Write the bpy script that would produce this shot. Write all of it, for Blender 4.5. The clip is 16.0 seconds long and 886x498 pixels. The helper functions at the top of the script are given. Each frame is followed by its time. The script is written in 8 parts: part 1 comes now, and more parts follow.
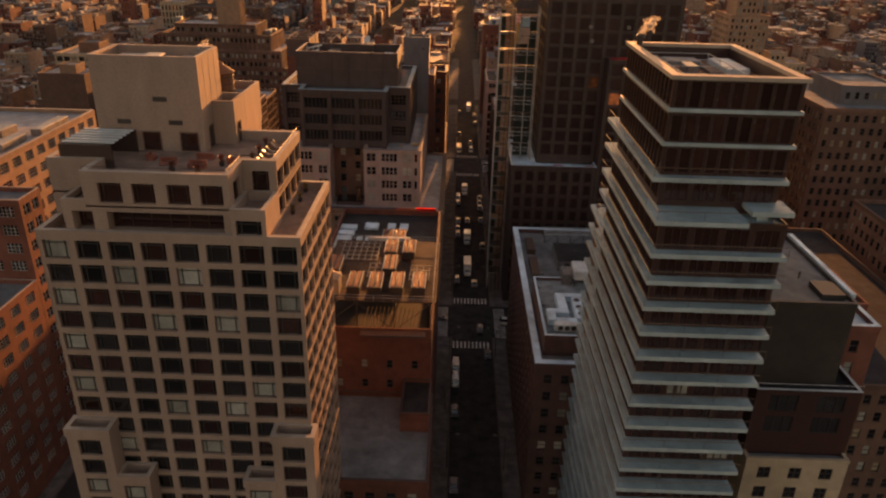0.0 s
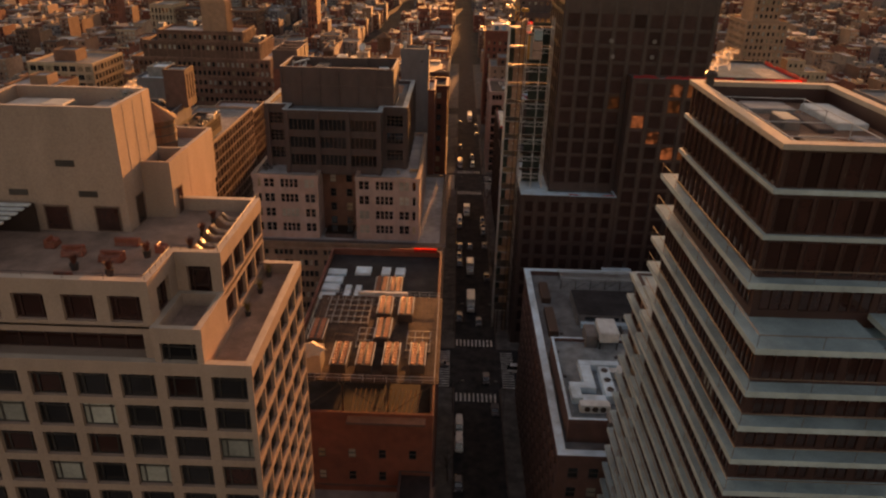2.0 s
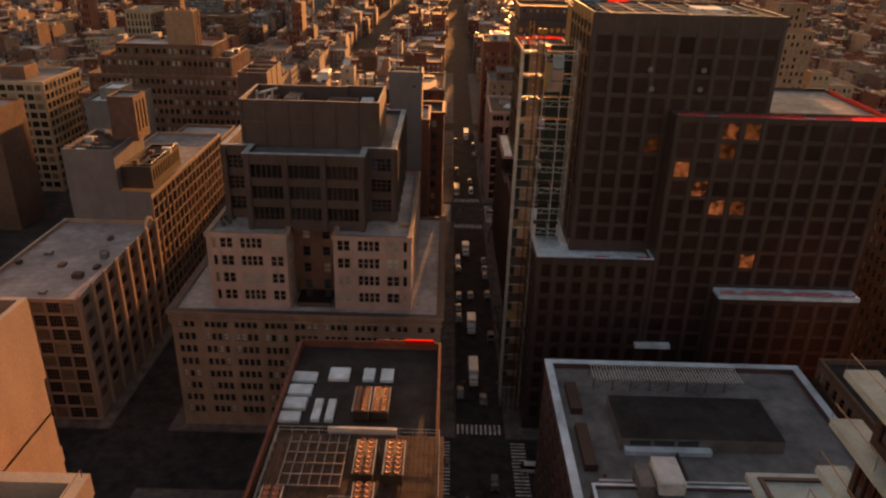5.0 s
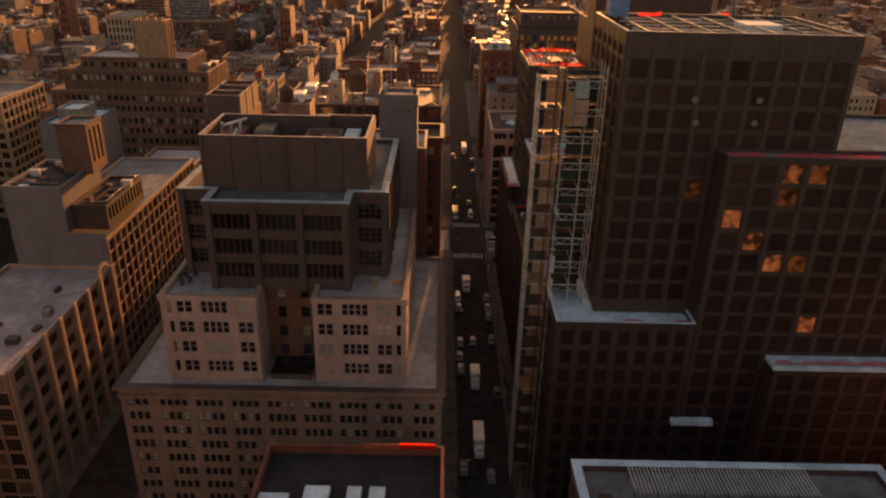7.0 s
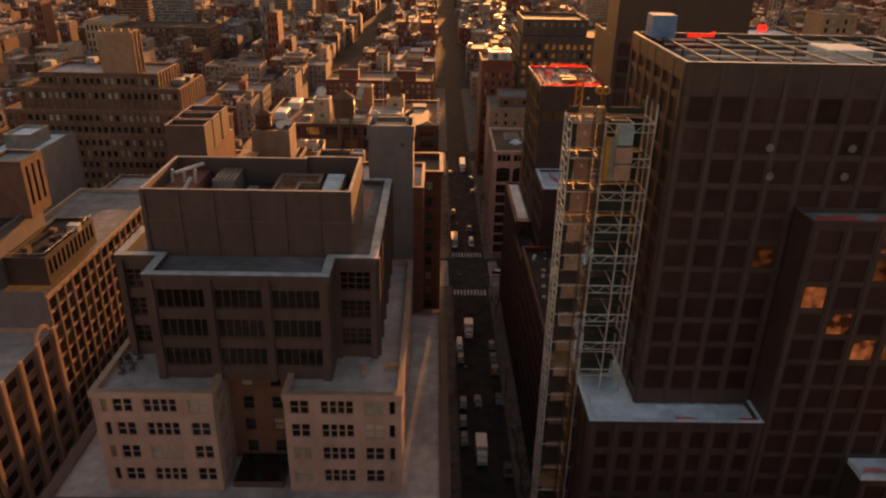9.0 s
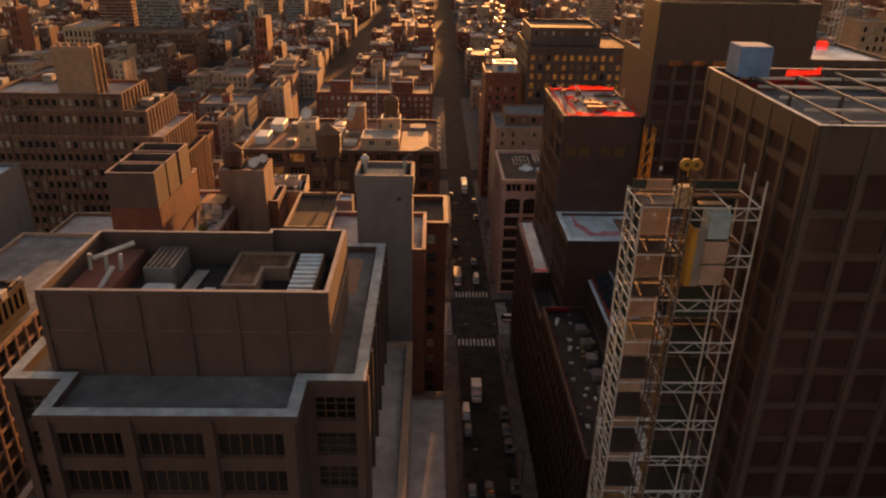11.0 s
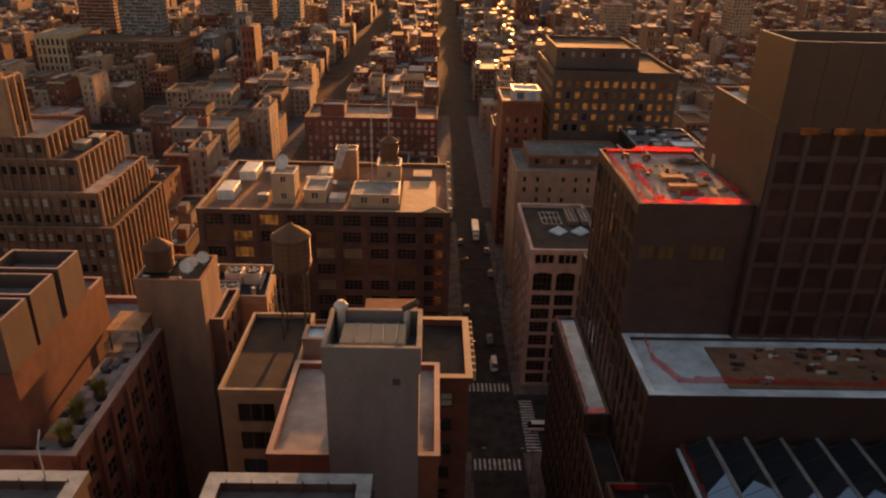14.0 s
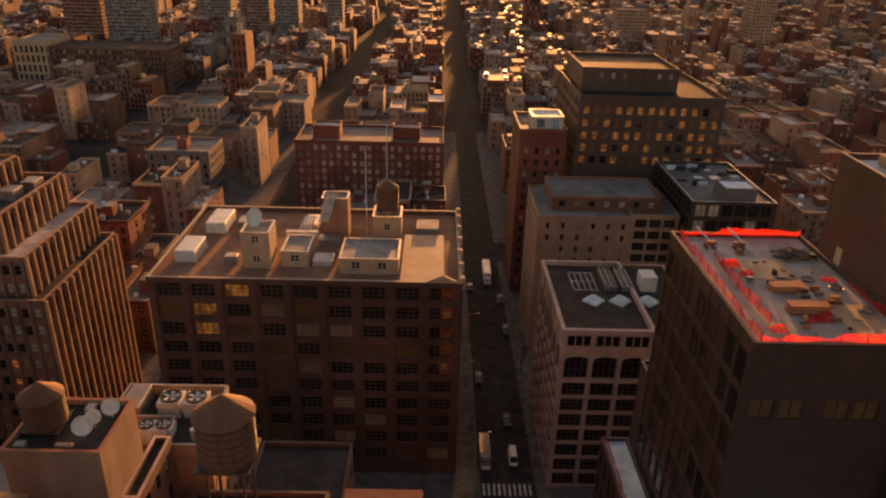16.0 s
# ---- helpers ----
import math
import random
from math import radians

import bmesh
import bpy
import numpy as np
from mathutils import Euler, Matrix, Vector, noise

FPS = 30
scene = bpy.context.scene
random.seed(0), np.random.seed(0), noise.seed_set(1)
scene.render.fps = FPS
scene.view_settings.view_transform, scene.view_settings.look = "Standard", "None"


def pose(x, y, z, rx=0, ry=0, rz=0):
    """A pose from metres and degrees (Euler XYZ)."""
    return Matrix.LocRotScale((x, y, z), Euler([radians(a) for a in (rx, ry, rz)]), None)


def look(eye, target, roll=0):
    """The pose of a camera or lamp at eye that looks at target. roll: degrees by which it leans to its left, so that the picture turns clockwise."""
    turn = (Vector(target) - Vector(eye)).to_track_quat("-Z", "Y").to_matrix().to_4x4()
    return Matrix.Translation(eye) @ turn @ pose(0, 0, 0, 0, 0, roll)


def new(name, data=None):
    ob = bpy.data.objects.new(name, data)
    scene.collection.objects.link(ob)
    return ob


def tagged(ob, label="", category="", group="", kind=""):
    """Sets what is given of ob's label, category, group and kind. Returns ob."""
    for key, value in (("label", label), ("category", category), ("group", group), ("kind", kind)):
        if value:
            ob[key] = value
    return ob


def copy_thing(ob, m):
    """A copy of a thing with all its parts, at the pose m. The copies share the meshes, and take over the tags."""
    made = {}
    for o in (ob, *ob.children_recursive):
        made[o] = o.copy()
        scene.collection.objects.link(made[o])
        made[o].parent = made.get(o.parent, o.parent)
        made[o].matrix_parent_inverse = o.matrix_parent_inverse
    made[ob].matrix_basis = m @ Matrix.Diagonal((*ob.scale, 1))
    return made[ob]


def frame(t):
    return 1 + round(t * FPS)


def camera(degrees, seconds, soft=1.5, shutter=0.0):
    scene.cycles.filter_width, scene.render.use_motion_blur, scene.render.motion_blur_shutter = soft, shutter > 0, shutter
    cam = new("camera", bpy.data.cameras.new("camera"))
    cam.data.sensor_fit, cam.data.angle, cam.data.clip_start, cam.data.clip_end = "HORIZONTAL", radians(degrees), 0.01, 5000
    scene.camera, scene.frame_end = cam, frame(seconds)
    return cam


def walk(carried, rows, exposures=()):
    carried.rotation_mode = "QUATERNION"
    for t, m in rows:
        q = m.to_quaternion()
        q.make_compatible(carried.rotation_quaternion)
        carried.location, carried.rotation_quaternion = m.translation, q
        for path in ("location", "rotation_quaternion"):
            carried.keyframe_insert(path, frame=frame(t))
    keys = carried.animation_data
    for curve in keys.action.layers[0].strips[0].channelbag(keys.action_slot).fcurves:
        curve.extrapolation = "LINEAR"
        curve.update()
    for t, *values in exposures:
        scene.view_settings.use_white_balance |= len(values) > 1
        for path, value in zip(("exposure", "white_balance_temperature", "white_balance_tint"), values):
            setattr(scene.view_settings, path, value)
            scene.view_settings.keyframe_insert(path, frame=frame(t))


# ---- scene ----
cam = camera(63.2, 16.0, soft=2.3)
METRES, EYE, TURN = 230.0, 105.8, 0.8
EXPOSE, KELVIN, TINT = 1.28, 9800, 42
ROWS = [
    (0.0, 0.0, 0.0, 0.0, 0.61, -24.5, -1.34),
    (0.5, -0.0014, 0.0252, -0.0006, 0.58, -24.5, -1.35),
    (1.0, -0.0027, 0.0511, -0.0007, 0.55, -24.49, -1.38),
    (1.5, -0.0037, 0.0777, -0.0004, 0.52, -24.49, -1.4),
    (2.0, -0.0046, 0.1044, -0.0001, 0.5, -24.49, -1.43),
    (2.5, -0.0056, 0.1313, -0.0002, 0.46, -24.48, -1.44),
    (3.0, -0.0067, 0.158, -0.0004, 0.36, -24.49, -1.43),
    (3.5, -0.008, 0.185, -0.0012, 0.03, -24.45, -1.45),
    (4.0, -0.0088, 0.2116, -0.0013, -0.03, -24.45, -1.44),
    (6.5, -0.0132, 0.3533, -0.0018, -0.52, -24.37, -1.26),
    (7.0, -0.0141, 0.3822, -0.0021, -0.65, -24.36, -1.21),
    (7.5, -0.0152, 0.4111, -0.0022, -0.78, -24.35, -1.18),
    (8.0, -0.0161, 0.4406, -0.0025, -0.91, -24.32, -1.16),
    (10.5, -0.0212, 0.5973, -0.0028, -1.46, -24.34, -0.98),
    (11.0, -0.022, 0.6313, -0.0032, -1.5, -24.34, -0.96),
    (11.5, -0.0229, 0.6657, -0.0033, -1.52, -24.34, -0.98),
    (12.0, -0.0237, 0.7002, -0.0037, -1.5, -24.32, -1.02),
    (12.5, -0.0248, 0.7355, -0.0043, -1.47, -24.31, -1.08),
    (13.0, -0.0256, 0.7712, -0.0047, -1.42, -24.3, -1.15),
    (13.5, -0.0264, 0.8076, -0.0051, -1.37, -24.28, -1.17),
    (14.0, -0.0274, 0.8454, -0.0052, -1.31, -24.26, -1.27),
    (14.5, -0.0281, 0.8833, -0.0054, -1.23, -24.25, -1.32),
    (15.0, -0.0289, 0.9195, -0.0057, -1.17, -24.25, -1.39),
    (15.5, -0.0297, 0.9589, -0.0055, -1.1, -24.25, -1.42),
    (16.0, -0.0304, 0.9994, -0.0059, -1.03, -24.22, -1.46),
]
walk(cam, [(t, pose(0, 0, EYE, 0, 0, TURN) @ pose(METRES * x, METRES * y, METRES * z, 90 + pitch, roll, yaw)) for t, x, y, z, yaw, pitch, roll in ROWS],
     exposures=((0.0, EXPOSE, KELVIN, TINT), (16.0, EXPOSE, KELVIN, TINT)))

# ---- low evening sun at the end of the street, clear sky ----
SUN_EL, SUN_AZ = 4.0, 5.5      # degrees above the horizon; degrees from +y towards +x
world = bpy.data.worlds.new("evening_sky")
scene.world = world
world.use_nodes = True
sky = world.node_tree.nodes.new("ShaderNodeTexSky")
sky.sky_type, sky.sun_disc = "NISHITA", False
sky.sun_elevation, sky.sun_rotation = radians(SUN_EL), radians(SUN_AZ)
sky.dust_density, sky.air_density = 2.0, 1.0
backg = world.node_tree.nodes["Background"]
backg.inputs["Strength"].default_value = 0.15
world.node_tree.links.new(sky.outputs[0], backg.inputs[0])
sun_lamp = bpy.data.lights.new("sun", "SUN")
sun_lamp.energy, sun_lamp.angle, sun_lamp.color = 5.0, radians(0.6), (1.0, 0.5, 0.18)
sun = new("sun", sun_lamp)
sun_way = Vector((math.sin(radians(SUN_AZ)) * math.cos(radians(SUN_EL)), math.cos(radians(SUN_AZ)) * math.cos(radians(SUN_EL)), math.sin(radians(SUN_EL))))
sun.matrix_world = look(sun_way * 900, (0, 0, 0))

# ---- materials ----
def material(name, colour, rough=0.8, metal=0.0, grain=0.12, scale=0.6, stain=0.3, stain_scale=0.06, bump=0.15, vary=0.0, streak=0.0, spec=0.5, second=None):
    """Procedural surface: fine grain, broad stains, optional rain streaks and a change of tone from object to object."""
    m = bpy.data.materials.new(name)
    m.use_nodes = True
    nt = m.node_tree
    bsdf = nt.nodes["Principled BSDF"]
    bsdf.inputs["Roughness"].default_value, bsdf.inputs["Metallic"].default_value = rough, metal
    bsdf.inputs["Specular IOR Level"].default_value = spec
    add, link = nt.nodes.new, nt.links.new
    place = add("ShaderNodeNewGeometry")
    fine, broad = add("ShaderNodeTexNoise"), add("ShaderNodeTexNoise")
    fine.inputs["Scale"].default_value, fine.inputs["Detail"].default_value = scale * 11, 4
    broad.inputs["Scale"].default_value, broad.inputs["Detail"].default_value = stain_scale, 5
    broad.inputs["Roughness"].default_value = 0.65
    link(place.outputs["Position"], fine.inputs["Vector"])
    stretch = add("ShaderNodeMapping")
    stretch.inputs["Scale"].default_value = (1, 1, 1 - streak * 0.9)
    link(place.outputs["Position"], stretch.inputs["Vector"])
    link(stretch.outputs[0], broad.inputs["Vector"])

    def factor(sock, low, high):
        r = add("ShaderNodeMapRange")
        r.inputs["From Min"].default_value, r.inputs["From Max"].default_value = 0.3, 0.7
        r.inputs["To Min"].default_value, r.inputs["To Max"].default_value = low, high
        link(sock, r.inputs["Value"])
        return r.outputs[0]

    def times(a, b):
        n = add("ShaderNodeMath")
        n.operation = "MULTIPLY"
        link(a, n.inputs[0])
        link(b, n.inputs[1])
        return n.outputs[0]

    middle = add("ShaderNodeTexNoise")
    middle.inputs["Scale"].default_value, middle.inputs["Detail"].default_value = 0.55, 6
    link(stretch.outputs[0], middle.inputs["Vector"])
    tone = times(factor(fine.outputs["Fac"], 1 - grain, 1 + grain), factor(broad.outputs["Fac"], 1 - stain * 1.3, 1 + stain * 0.7))
    tone = times(tone, factor(middle.outputs["Fac"], 1 - stain * 0.7, 1 + stain * 0.4))
    if vary:
        who = add("ShaderNodeObjectInfo")
        r = add("ShaderNodeMapRange")
        r.inputs["To Min"].default_value, r.inputs["To Max"].default_value = 1 - vary, 1 + vary
        link(who.outputs["Random"], r.inputs["Value"])
        tone = times(tone, r.outputs[0])
    mixn = add("ShaderNodeMix")
    mixn.data_type, mixn.blend_type = "RGBA", "MULTIPLY"
    mixn.inputs["Factor"].default_value = 1.0
    if second:
        two = add("ShaderNodeMix")
        two.data_type = "RGBA"
        who2 = add("ShaderNodeObjectInfo")
        link(who2.outputs["Random"], two.inputs["Factor"])
        two.inputs["A"].default_value, two.inputs["B"].default_value = (*colour, 1), (*second, 1)
        link(two.outputs["Result"], mixn.inputs["A"])
    else:
        mixn.inputs["A"].default_value = (*colour, 1)
    link(tone, mixn.inputs["B"])
    link(mixn.outputs["Result"], bsdf.inputs["Base Color"])
    if bump:
        b = add("ShaderNodeBump")
        b.inputs["Strength"].default_value, b.inputs["Distance"].default_value = bump, 0.04
        link(fine.outputs["Fac"], b.inputs["Height"])
        link(b.outputs[0], bsdf.inputs["Normal"])
    return m


def glazing(name, colour, rough=0.06, vary=0.5, ripple=0.05, spec=0.8):
    """Window glass over a dim room: dark body, mirror-like surface with slightly uneven panes."""
    m = material(name, colour, rough, 0.0, 0.1, 0.3, 0.25, 0.15, 0.0, vary, spec=spec)
    nt = m.node_tree
    n, b = nt.nodes.new("ShaderNodeTexNoise"), nt.nodes.new("ShaderNodeBump")
    n.inputs["Scale"].default_value = 0.8
    b.inputs["Strength"].default_value, b.inputs["Distance"].default_value = ripple, 0.1
    nt.links.new(n.outputs["Fac"], b.inputs["Height"])
    nt.links.new(b.outputs[0], nt.nodes["Principled BSDF"].inputs["Normal"])
    return m


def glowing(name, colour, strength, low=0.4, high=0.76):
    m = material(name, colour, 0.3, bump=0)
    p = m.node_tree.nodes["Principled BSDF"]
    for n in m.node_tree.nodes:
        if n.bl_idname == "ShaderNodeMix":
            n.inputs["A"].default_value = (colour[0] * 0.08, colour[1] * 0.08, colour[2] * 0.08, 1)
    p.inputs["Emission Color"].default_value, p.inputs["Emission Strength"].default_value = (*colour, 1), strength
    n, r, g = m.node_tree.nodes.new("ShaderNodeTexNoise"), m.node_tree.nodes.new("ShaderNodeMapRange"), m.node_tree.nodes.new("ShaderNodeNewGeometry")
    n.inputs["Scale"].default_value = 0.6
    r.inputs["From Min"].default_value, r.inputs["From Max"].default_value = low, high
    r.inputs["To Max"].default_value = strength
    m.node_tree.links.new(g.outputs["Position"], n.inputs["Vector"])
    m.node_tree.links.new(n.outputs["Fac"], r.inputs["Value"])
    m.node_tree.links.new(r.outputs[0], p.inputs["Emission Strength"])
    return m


PRECAST = material("warm_precast_concrete", (0.34, 0.235, 0.182), 0.8, stain=0.16, stain_scale=0.1, streak=0.8, bump=0.1)
PRECAST_CAP = material("pale_coping_stone", (0.42, 0.34, 0.27), 0.7, stain=0.2)
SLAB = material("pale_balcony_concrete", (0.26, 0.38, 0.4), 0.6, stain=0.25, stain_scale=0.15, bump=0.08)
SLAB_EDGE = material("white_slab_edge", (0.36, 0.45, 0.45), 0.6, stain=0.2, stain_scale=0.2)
BRONZE = material("dark_bronze_panel", (0.05, 0.019, 0.016), 0.5, 0.0, stain=0.2, bump=0.05)
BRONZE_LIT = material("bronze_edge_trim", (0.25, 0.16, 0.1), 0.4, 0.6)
DARKWALL = material("dark_brown_terracotta", (0.055, 0.034, 0.031), 0.5, 0.0, stain=0.25, stain_scale=0.2, bump=0.1)
DARKPIER = material("dark_brown_pier_cladding", (0.062, 0.044, 0.041), 0.5, stain=0.2)
DARKPANEL = material("brown_metal_screen", (0.066, 0.039, 0.03), 0.55, 0.2, stain=0.12, streak=0.6, bump=0.04)
BRICK_RED = material("red_brick", (0.18, 0.062, 0.042), 0.9, stain=0.3, scale=1.5, vary=0.2, bump=0.3)
BRICK_BROWN = material("brown_brick", (0.17, 0.092, 0.066), 0.9, stain=0.3, scale=1.5, vary=0.25, bump=0.3)
BRICK_DARK = material("sooty_brown_brick", (0.115, 0.06, 0.046), 0.9, stain=0.35, scale=1.5, vary=0.1, bump=0.3)
BRICK_TAN = material("tan_brick", (0.33, 0.2, 0.13), 0.9, stain=0.25, scale=1.5, vary=0.2, bump=0.3)
LIMESTONE = material("weathered_limestone", (0.29, 0.2, 0.15), 0.85, stain=0.3, streak=0.7, bump=0.2)
TERRA = material("buff_terracotta", (0.42, 0.3, 0.265), 0.8, stain=0.25, streak=0.6, bump=0.2)
STUCCO = material("grey_brown_stucco", (0.15, 0.143, 0.148), 0.9, stain=0.2, stain_scale=0.05, streak=0.6, bump=0.05)
CREAM = material("cream_painted_brick", (0.42, 0.32, 0.22), 0.8, stain=0.2)
STONE_DARK = material("grey_concrete_frame", (0.077, 0.052, 0.048), 0.8, stain=0.25, streak=0.6)
HOUSES = material("mixed_brick", (0.24, 0.085, 0.058), 0.9, stain=0.3, vary=0.35, second=(0.27, 0.19, 0.14), bump=0.2)
HOUSES_PALE = material("mixed_pale_masonry", (0.36, 0.3, 0.26), 0.9, stain=0.3, vary=0.35, second=(0.3, 0.2, 0.14), bump=0.2)
ROOF_GREY = material("grey_roof_membrane", (0.165, 0.18, 0.185), 0.75, stain=0.35, stain_scale=0.12, vary=0.25, spec=0.15)
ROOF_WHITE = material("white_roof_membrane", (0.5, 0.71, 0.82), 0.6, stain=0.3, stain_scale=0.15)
ROOF_COOL = material("cool_grey_roof_membrane", (0.2, 0.245, 0.26), 0.7, stain=0.4, stain_scale=0.2, spec=0.2)
ROOF_BLACK = material("black_roof_felt", (0.035, 0.034, 0.036), 0.8, stain=0.4, stain_scale=0.2, spec=0.15)
ROOF_MIX = material("mixed_tar_roof", (0.1, 0.095, 0.095), 0.8, stain=0.4, vary=0.5, second=(0.36, 0.36, 0.37), spec=0.15)
ROOF_BROWN = material("brown_gravel_roof", (0.28, 0.16, 0.11), 0.95, grain=0.45, scale=2.0, stain=0.3, bump=0.5, spec=0.15)
ASPHALT = material("street_asphalt", (0.045, 0.044, 0.046), 0.9, stain=0.35, stain_scale=0.25, bump=0.2, spec=0.04)
PAVING = material("concrete_pavement", (0.13, 0.125, 0.122), 0.9, stain=0.35, stain_scale=0.3, spec=0.04)
GROUND = material("city_ground", (0.055, 0.052, 0.05), 0.95, stain=0.4, spec=0.03)
PAINT = material("worn_road_paint", (0.55, 0.55, 0.53), 0.8, grain=0.5, scale=2.0, stain=0.5, stain_scale=0.8)
GALV = material("galvanised_steel", (0.5, 0.5, 0.48), 0.5, 0.3, stain=0.25, stain_scale=0.5)
STEEL_DARK = material("dark_painted_steel", (0.05, 0.04, 0.036), 0.55, 0.1)
STEEL_RED = material("red_primer_steel", (0.35, 0.08, 0.05), 0.6, 0.1)
YELLOW = material("yellow_painted_steel", (0.42, 0.2, 0.03), 0.5, 0.0, stain=0.25, stain_scale=0.6)
WOOD_TANK = material("weathered_cedar_staves", (0.14, 0.068, 0.04), 0.9, grain=0.4, scale=1.2, stain=0.35, streak=0.9, bump=0.4)
PLY = material("plywood_sheet", (0.42, 0.25, 0.13), 0.8, grain=0.3, stain=0.3, stain_scale=0.5, vary=0.25)
MESH_NET = material("orange_safety_netting", (0.75, 0.035, 0.03), 0.7, stain=0.25, stain_scale=0.8, bump=0.0)
# thin sheet: half of the light comes through it
net_tree = MESH_NET.node_tree
net_glow, net_mix, net_gap, net_weave = [net_tree.nodes.new("ShaderNode" + k) for k in ("BsdfTranslucent", "MixShader", "MixShader", "BsdfTransparent")]
net_glow.inputs["Color"].default_value = (0.85, 0.05, 0.045, 1)
net_mix.inputs[0].default_value, net_gap.inputs[0].default_value = 0.4, 0.42
net_tree.links.new(net_tree.nodes["Principled BSDF"].outputs[0], net_mix.inputs[1])
net_tree.links.new(net_glow.outputs[0], net_mix.inputs[2])
net_tree.links.new(net_mix.outputs[0], net_gap.inputs[1])
net_tree.links.new(net_weave.outputs[0], net_gap.inputs[2])
net_tree.links.new(net_gap.outputs[0], net_tree.nodes["Material Output"].inputs["Surface"])
BLUE_TARP = material("blue_plastic_sheet", (0.07, 0.2, 0.38), 0.5, stain=0.3, stain_scale=0.4)
WHITE_METAL = material("white_painted_metal", (0.52, 0.58, 0.58), 0.5, stain=0.2, stain_scale=0.5)
UNIT_GREY = material("grey_sheet_metal", (0.22, 0.215, 0.21), 0.45, 0.4, stain=0.25, stain_scale=0.5, vary=0.2)
MAST_BROWN = material("rusty_brown_mast_steel", (0.1, 0.05, 0.028), 0.6, 0.2, stain=0.3, stain_scale=0.8)
PANEL_TAN = material("tan_landing_panel", (0.36, 0.23, 0.175), 0.6, stain=0.25, stain_scale=0.5, vary=0.25)
COPPERY = material("rusty_fan_guard", (0.3, 0.11, 0.06), 0.6, 0.3)
FRAME_DARK = material("dark_window_frame", (0.05, 0.045, 0.042), 0.5, 0.2)
FRAME_LIGHT = material("pale_window_frame", (0.42, 0.4, 0.37), 0.6)
FRAME_BROWN = material("brown_window_frame", (0.12, 0.07, 0.05), 0.6)
GLASS_DARK = glazing("dark_window_glass", (0.018, 0.017, 0.018))
GLASS_BRONZE = glazing("bronze_window_glass", (0.04, 0.016, 0.013))
GLASS_BLUE = glazing("bluish_skylight_glass", (0.16, 0.3, 0.42), 0.12)
BLIND = glazing("glass_with_pale_blind", (0.32, 0.32, 0.28), 0.25, 0.35)
BLIND_WARM = glazing("glass_with_cream_blind", (0.3, 0.24, 0.16), 0.25, 0.35)
BLIND_AMBER = glazing("glass_with_amber_blind", (0.13, 0.075, 0.03), 0.3, 0.3)
LIT = glowing("lit_room", (1.0, 0.33, 0.13), 0.12)
LIT_DIM = glowing("dimly_lit_room", (0.9, 0.3, 0.1), 0.05)
# reflected sun on window glass, put in as a weak golden glow
GLINT_GOLD = glowing("golden_glint_pane", (1.0, 0.47, 0.14), 0.085, 0.25, 0.75)
CARPAINT = material("car_paint", (0.03, 0.03, 0.035), 0.3, 0.1, grain=0.05, stain=0.1, second=(0.12, 0.12, 0.13), bump=0, spec=0.3)
CAR_GREY = material("dull_grey_lorry_paint", (0.16, 0.16, 0.165), 0.5, stain=0.2, stain_scale=0.5, bump=0)
CAR_WHITE = material("white_van_paint", (0.68, 0.68, 0.66), 0.4, stain=0.15, stain_scale=0.5, bump=0)
TYRE = material("tyre_rubber", (0.02, 0.02, 0.02), 0.9)
RIM = material("alloy_rim", (0.4, 0.4, 0.4), 0.35, 0.8)
LAMP_RED = material("red_lamp_lens", (0.4, 0.02, 0.02), 0.3)
LAMP_CLEAR = material("clear_lamp_lens", (0.7, 0.7, 0.65), 0.2)
DECK = material("weathered_deck_boards", (0.085, 0.055, 0.042), 0.85, grain=0.35, scale=1.0, stain=0.35, stain_scale=0.4, vary=0.2, bump=0.3, spec=0.15)
GLASS_RED = glazing("dark_red_brown_glass", (0.05, 0.028, 0.026), 0.32, 0.3, spec=0.15)
COPING_BLUE = material("weathered_blue_grey_coping", (0.33, 0.4, 0.42), 0.6, stain=0.35, stain_scale=0.25, spec=0.2)
BRICK_MAROON = material("dark_maroon_brick", (0.105, 0.056, 0.05), 0.9, stain=0.3, scale=1.5, vary=0.1, bump=0.3)
GRAVEL = material("brown_roof_gravel", (0.2, 0.115, 0.075), 0.95, grain=0.75, scale=0.9, stain=0.45, stain_scale=0.3, bump=0.6, spec=0.1)
ROOF_PALE = material("pale_dusty_roof", (0.34, 0.33, 0.33), 0.8, stain=0.3, stain_scale=0.12, spec=0.2)
ROOFLIGHT = glazing("sky_tinted_rooflight_glass", (0.018, 0.02, 0.022), 0.03, 0.1, 0.03, 1.0)
ROOFLIGHT.node_tree.nodes["Principled BSDF"].inputs["IOR"].default_value = 2.4
# the blue of the reflected sky is put into the specular tint
ROOFLIGHT.node_tree.nodes["Principled BSDF"].inputs["Specular Tint"].default_value = (0.2, 0.46, 0.72, 1)
TERRACE = material("pinkish_terrace_paving", (0.3, 0.2, 0.155), 0.8, stain=0.25, stain_scale=0.5, bump=0.2, spec=0.2)
NET_GREEN = material("dark_green_debris_mesh", (0.02, 0.032, 0.026), 0.8, stain=0.3, stain_scale=0.6)
LEAF = material("dry_shrub_leaves", (0.14, 0.1, 0.04), 0.8, vary=0.4)
LEAF_GREEN = material("yellow_green_shrub_leaves", (0.2, 0.17, 0.04), 0.8, vary=0.4)
LEAF_RED = material("reddish_shrub_leaves", (0.16, 0.05, 0.03), 0.8, vary=0.4)
BARK = material("grey_bark", (0.09, 0.07, 0.055), 0.95, streak=0.8)
CLOTH = material("satin_brown_cover_cloth", (0.24, 0.11, 0.06), 0.36, stain=0.25, stain_scale=0.8)
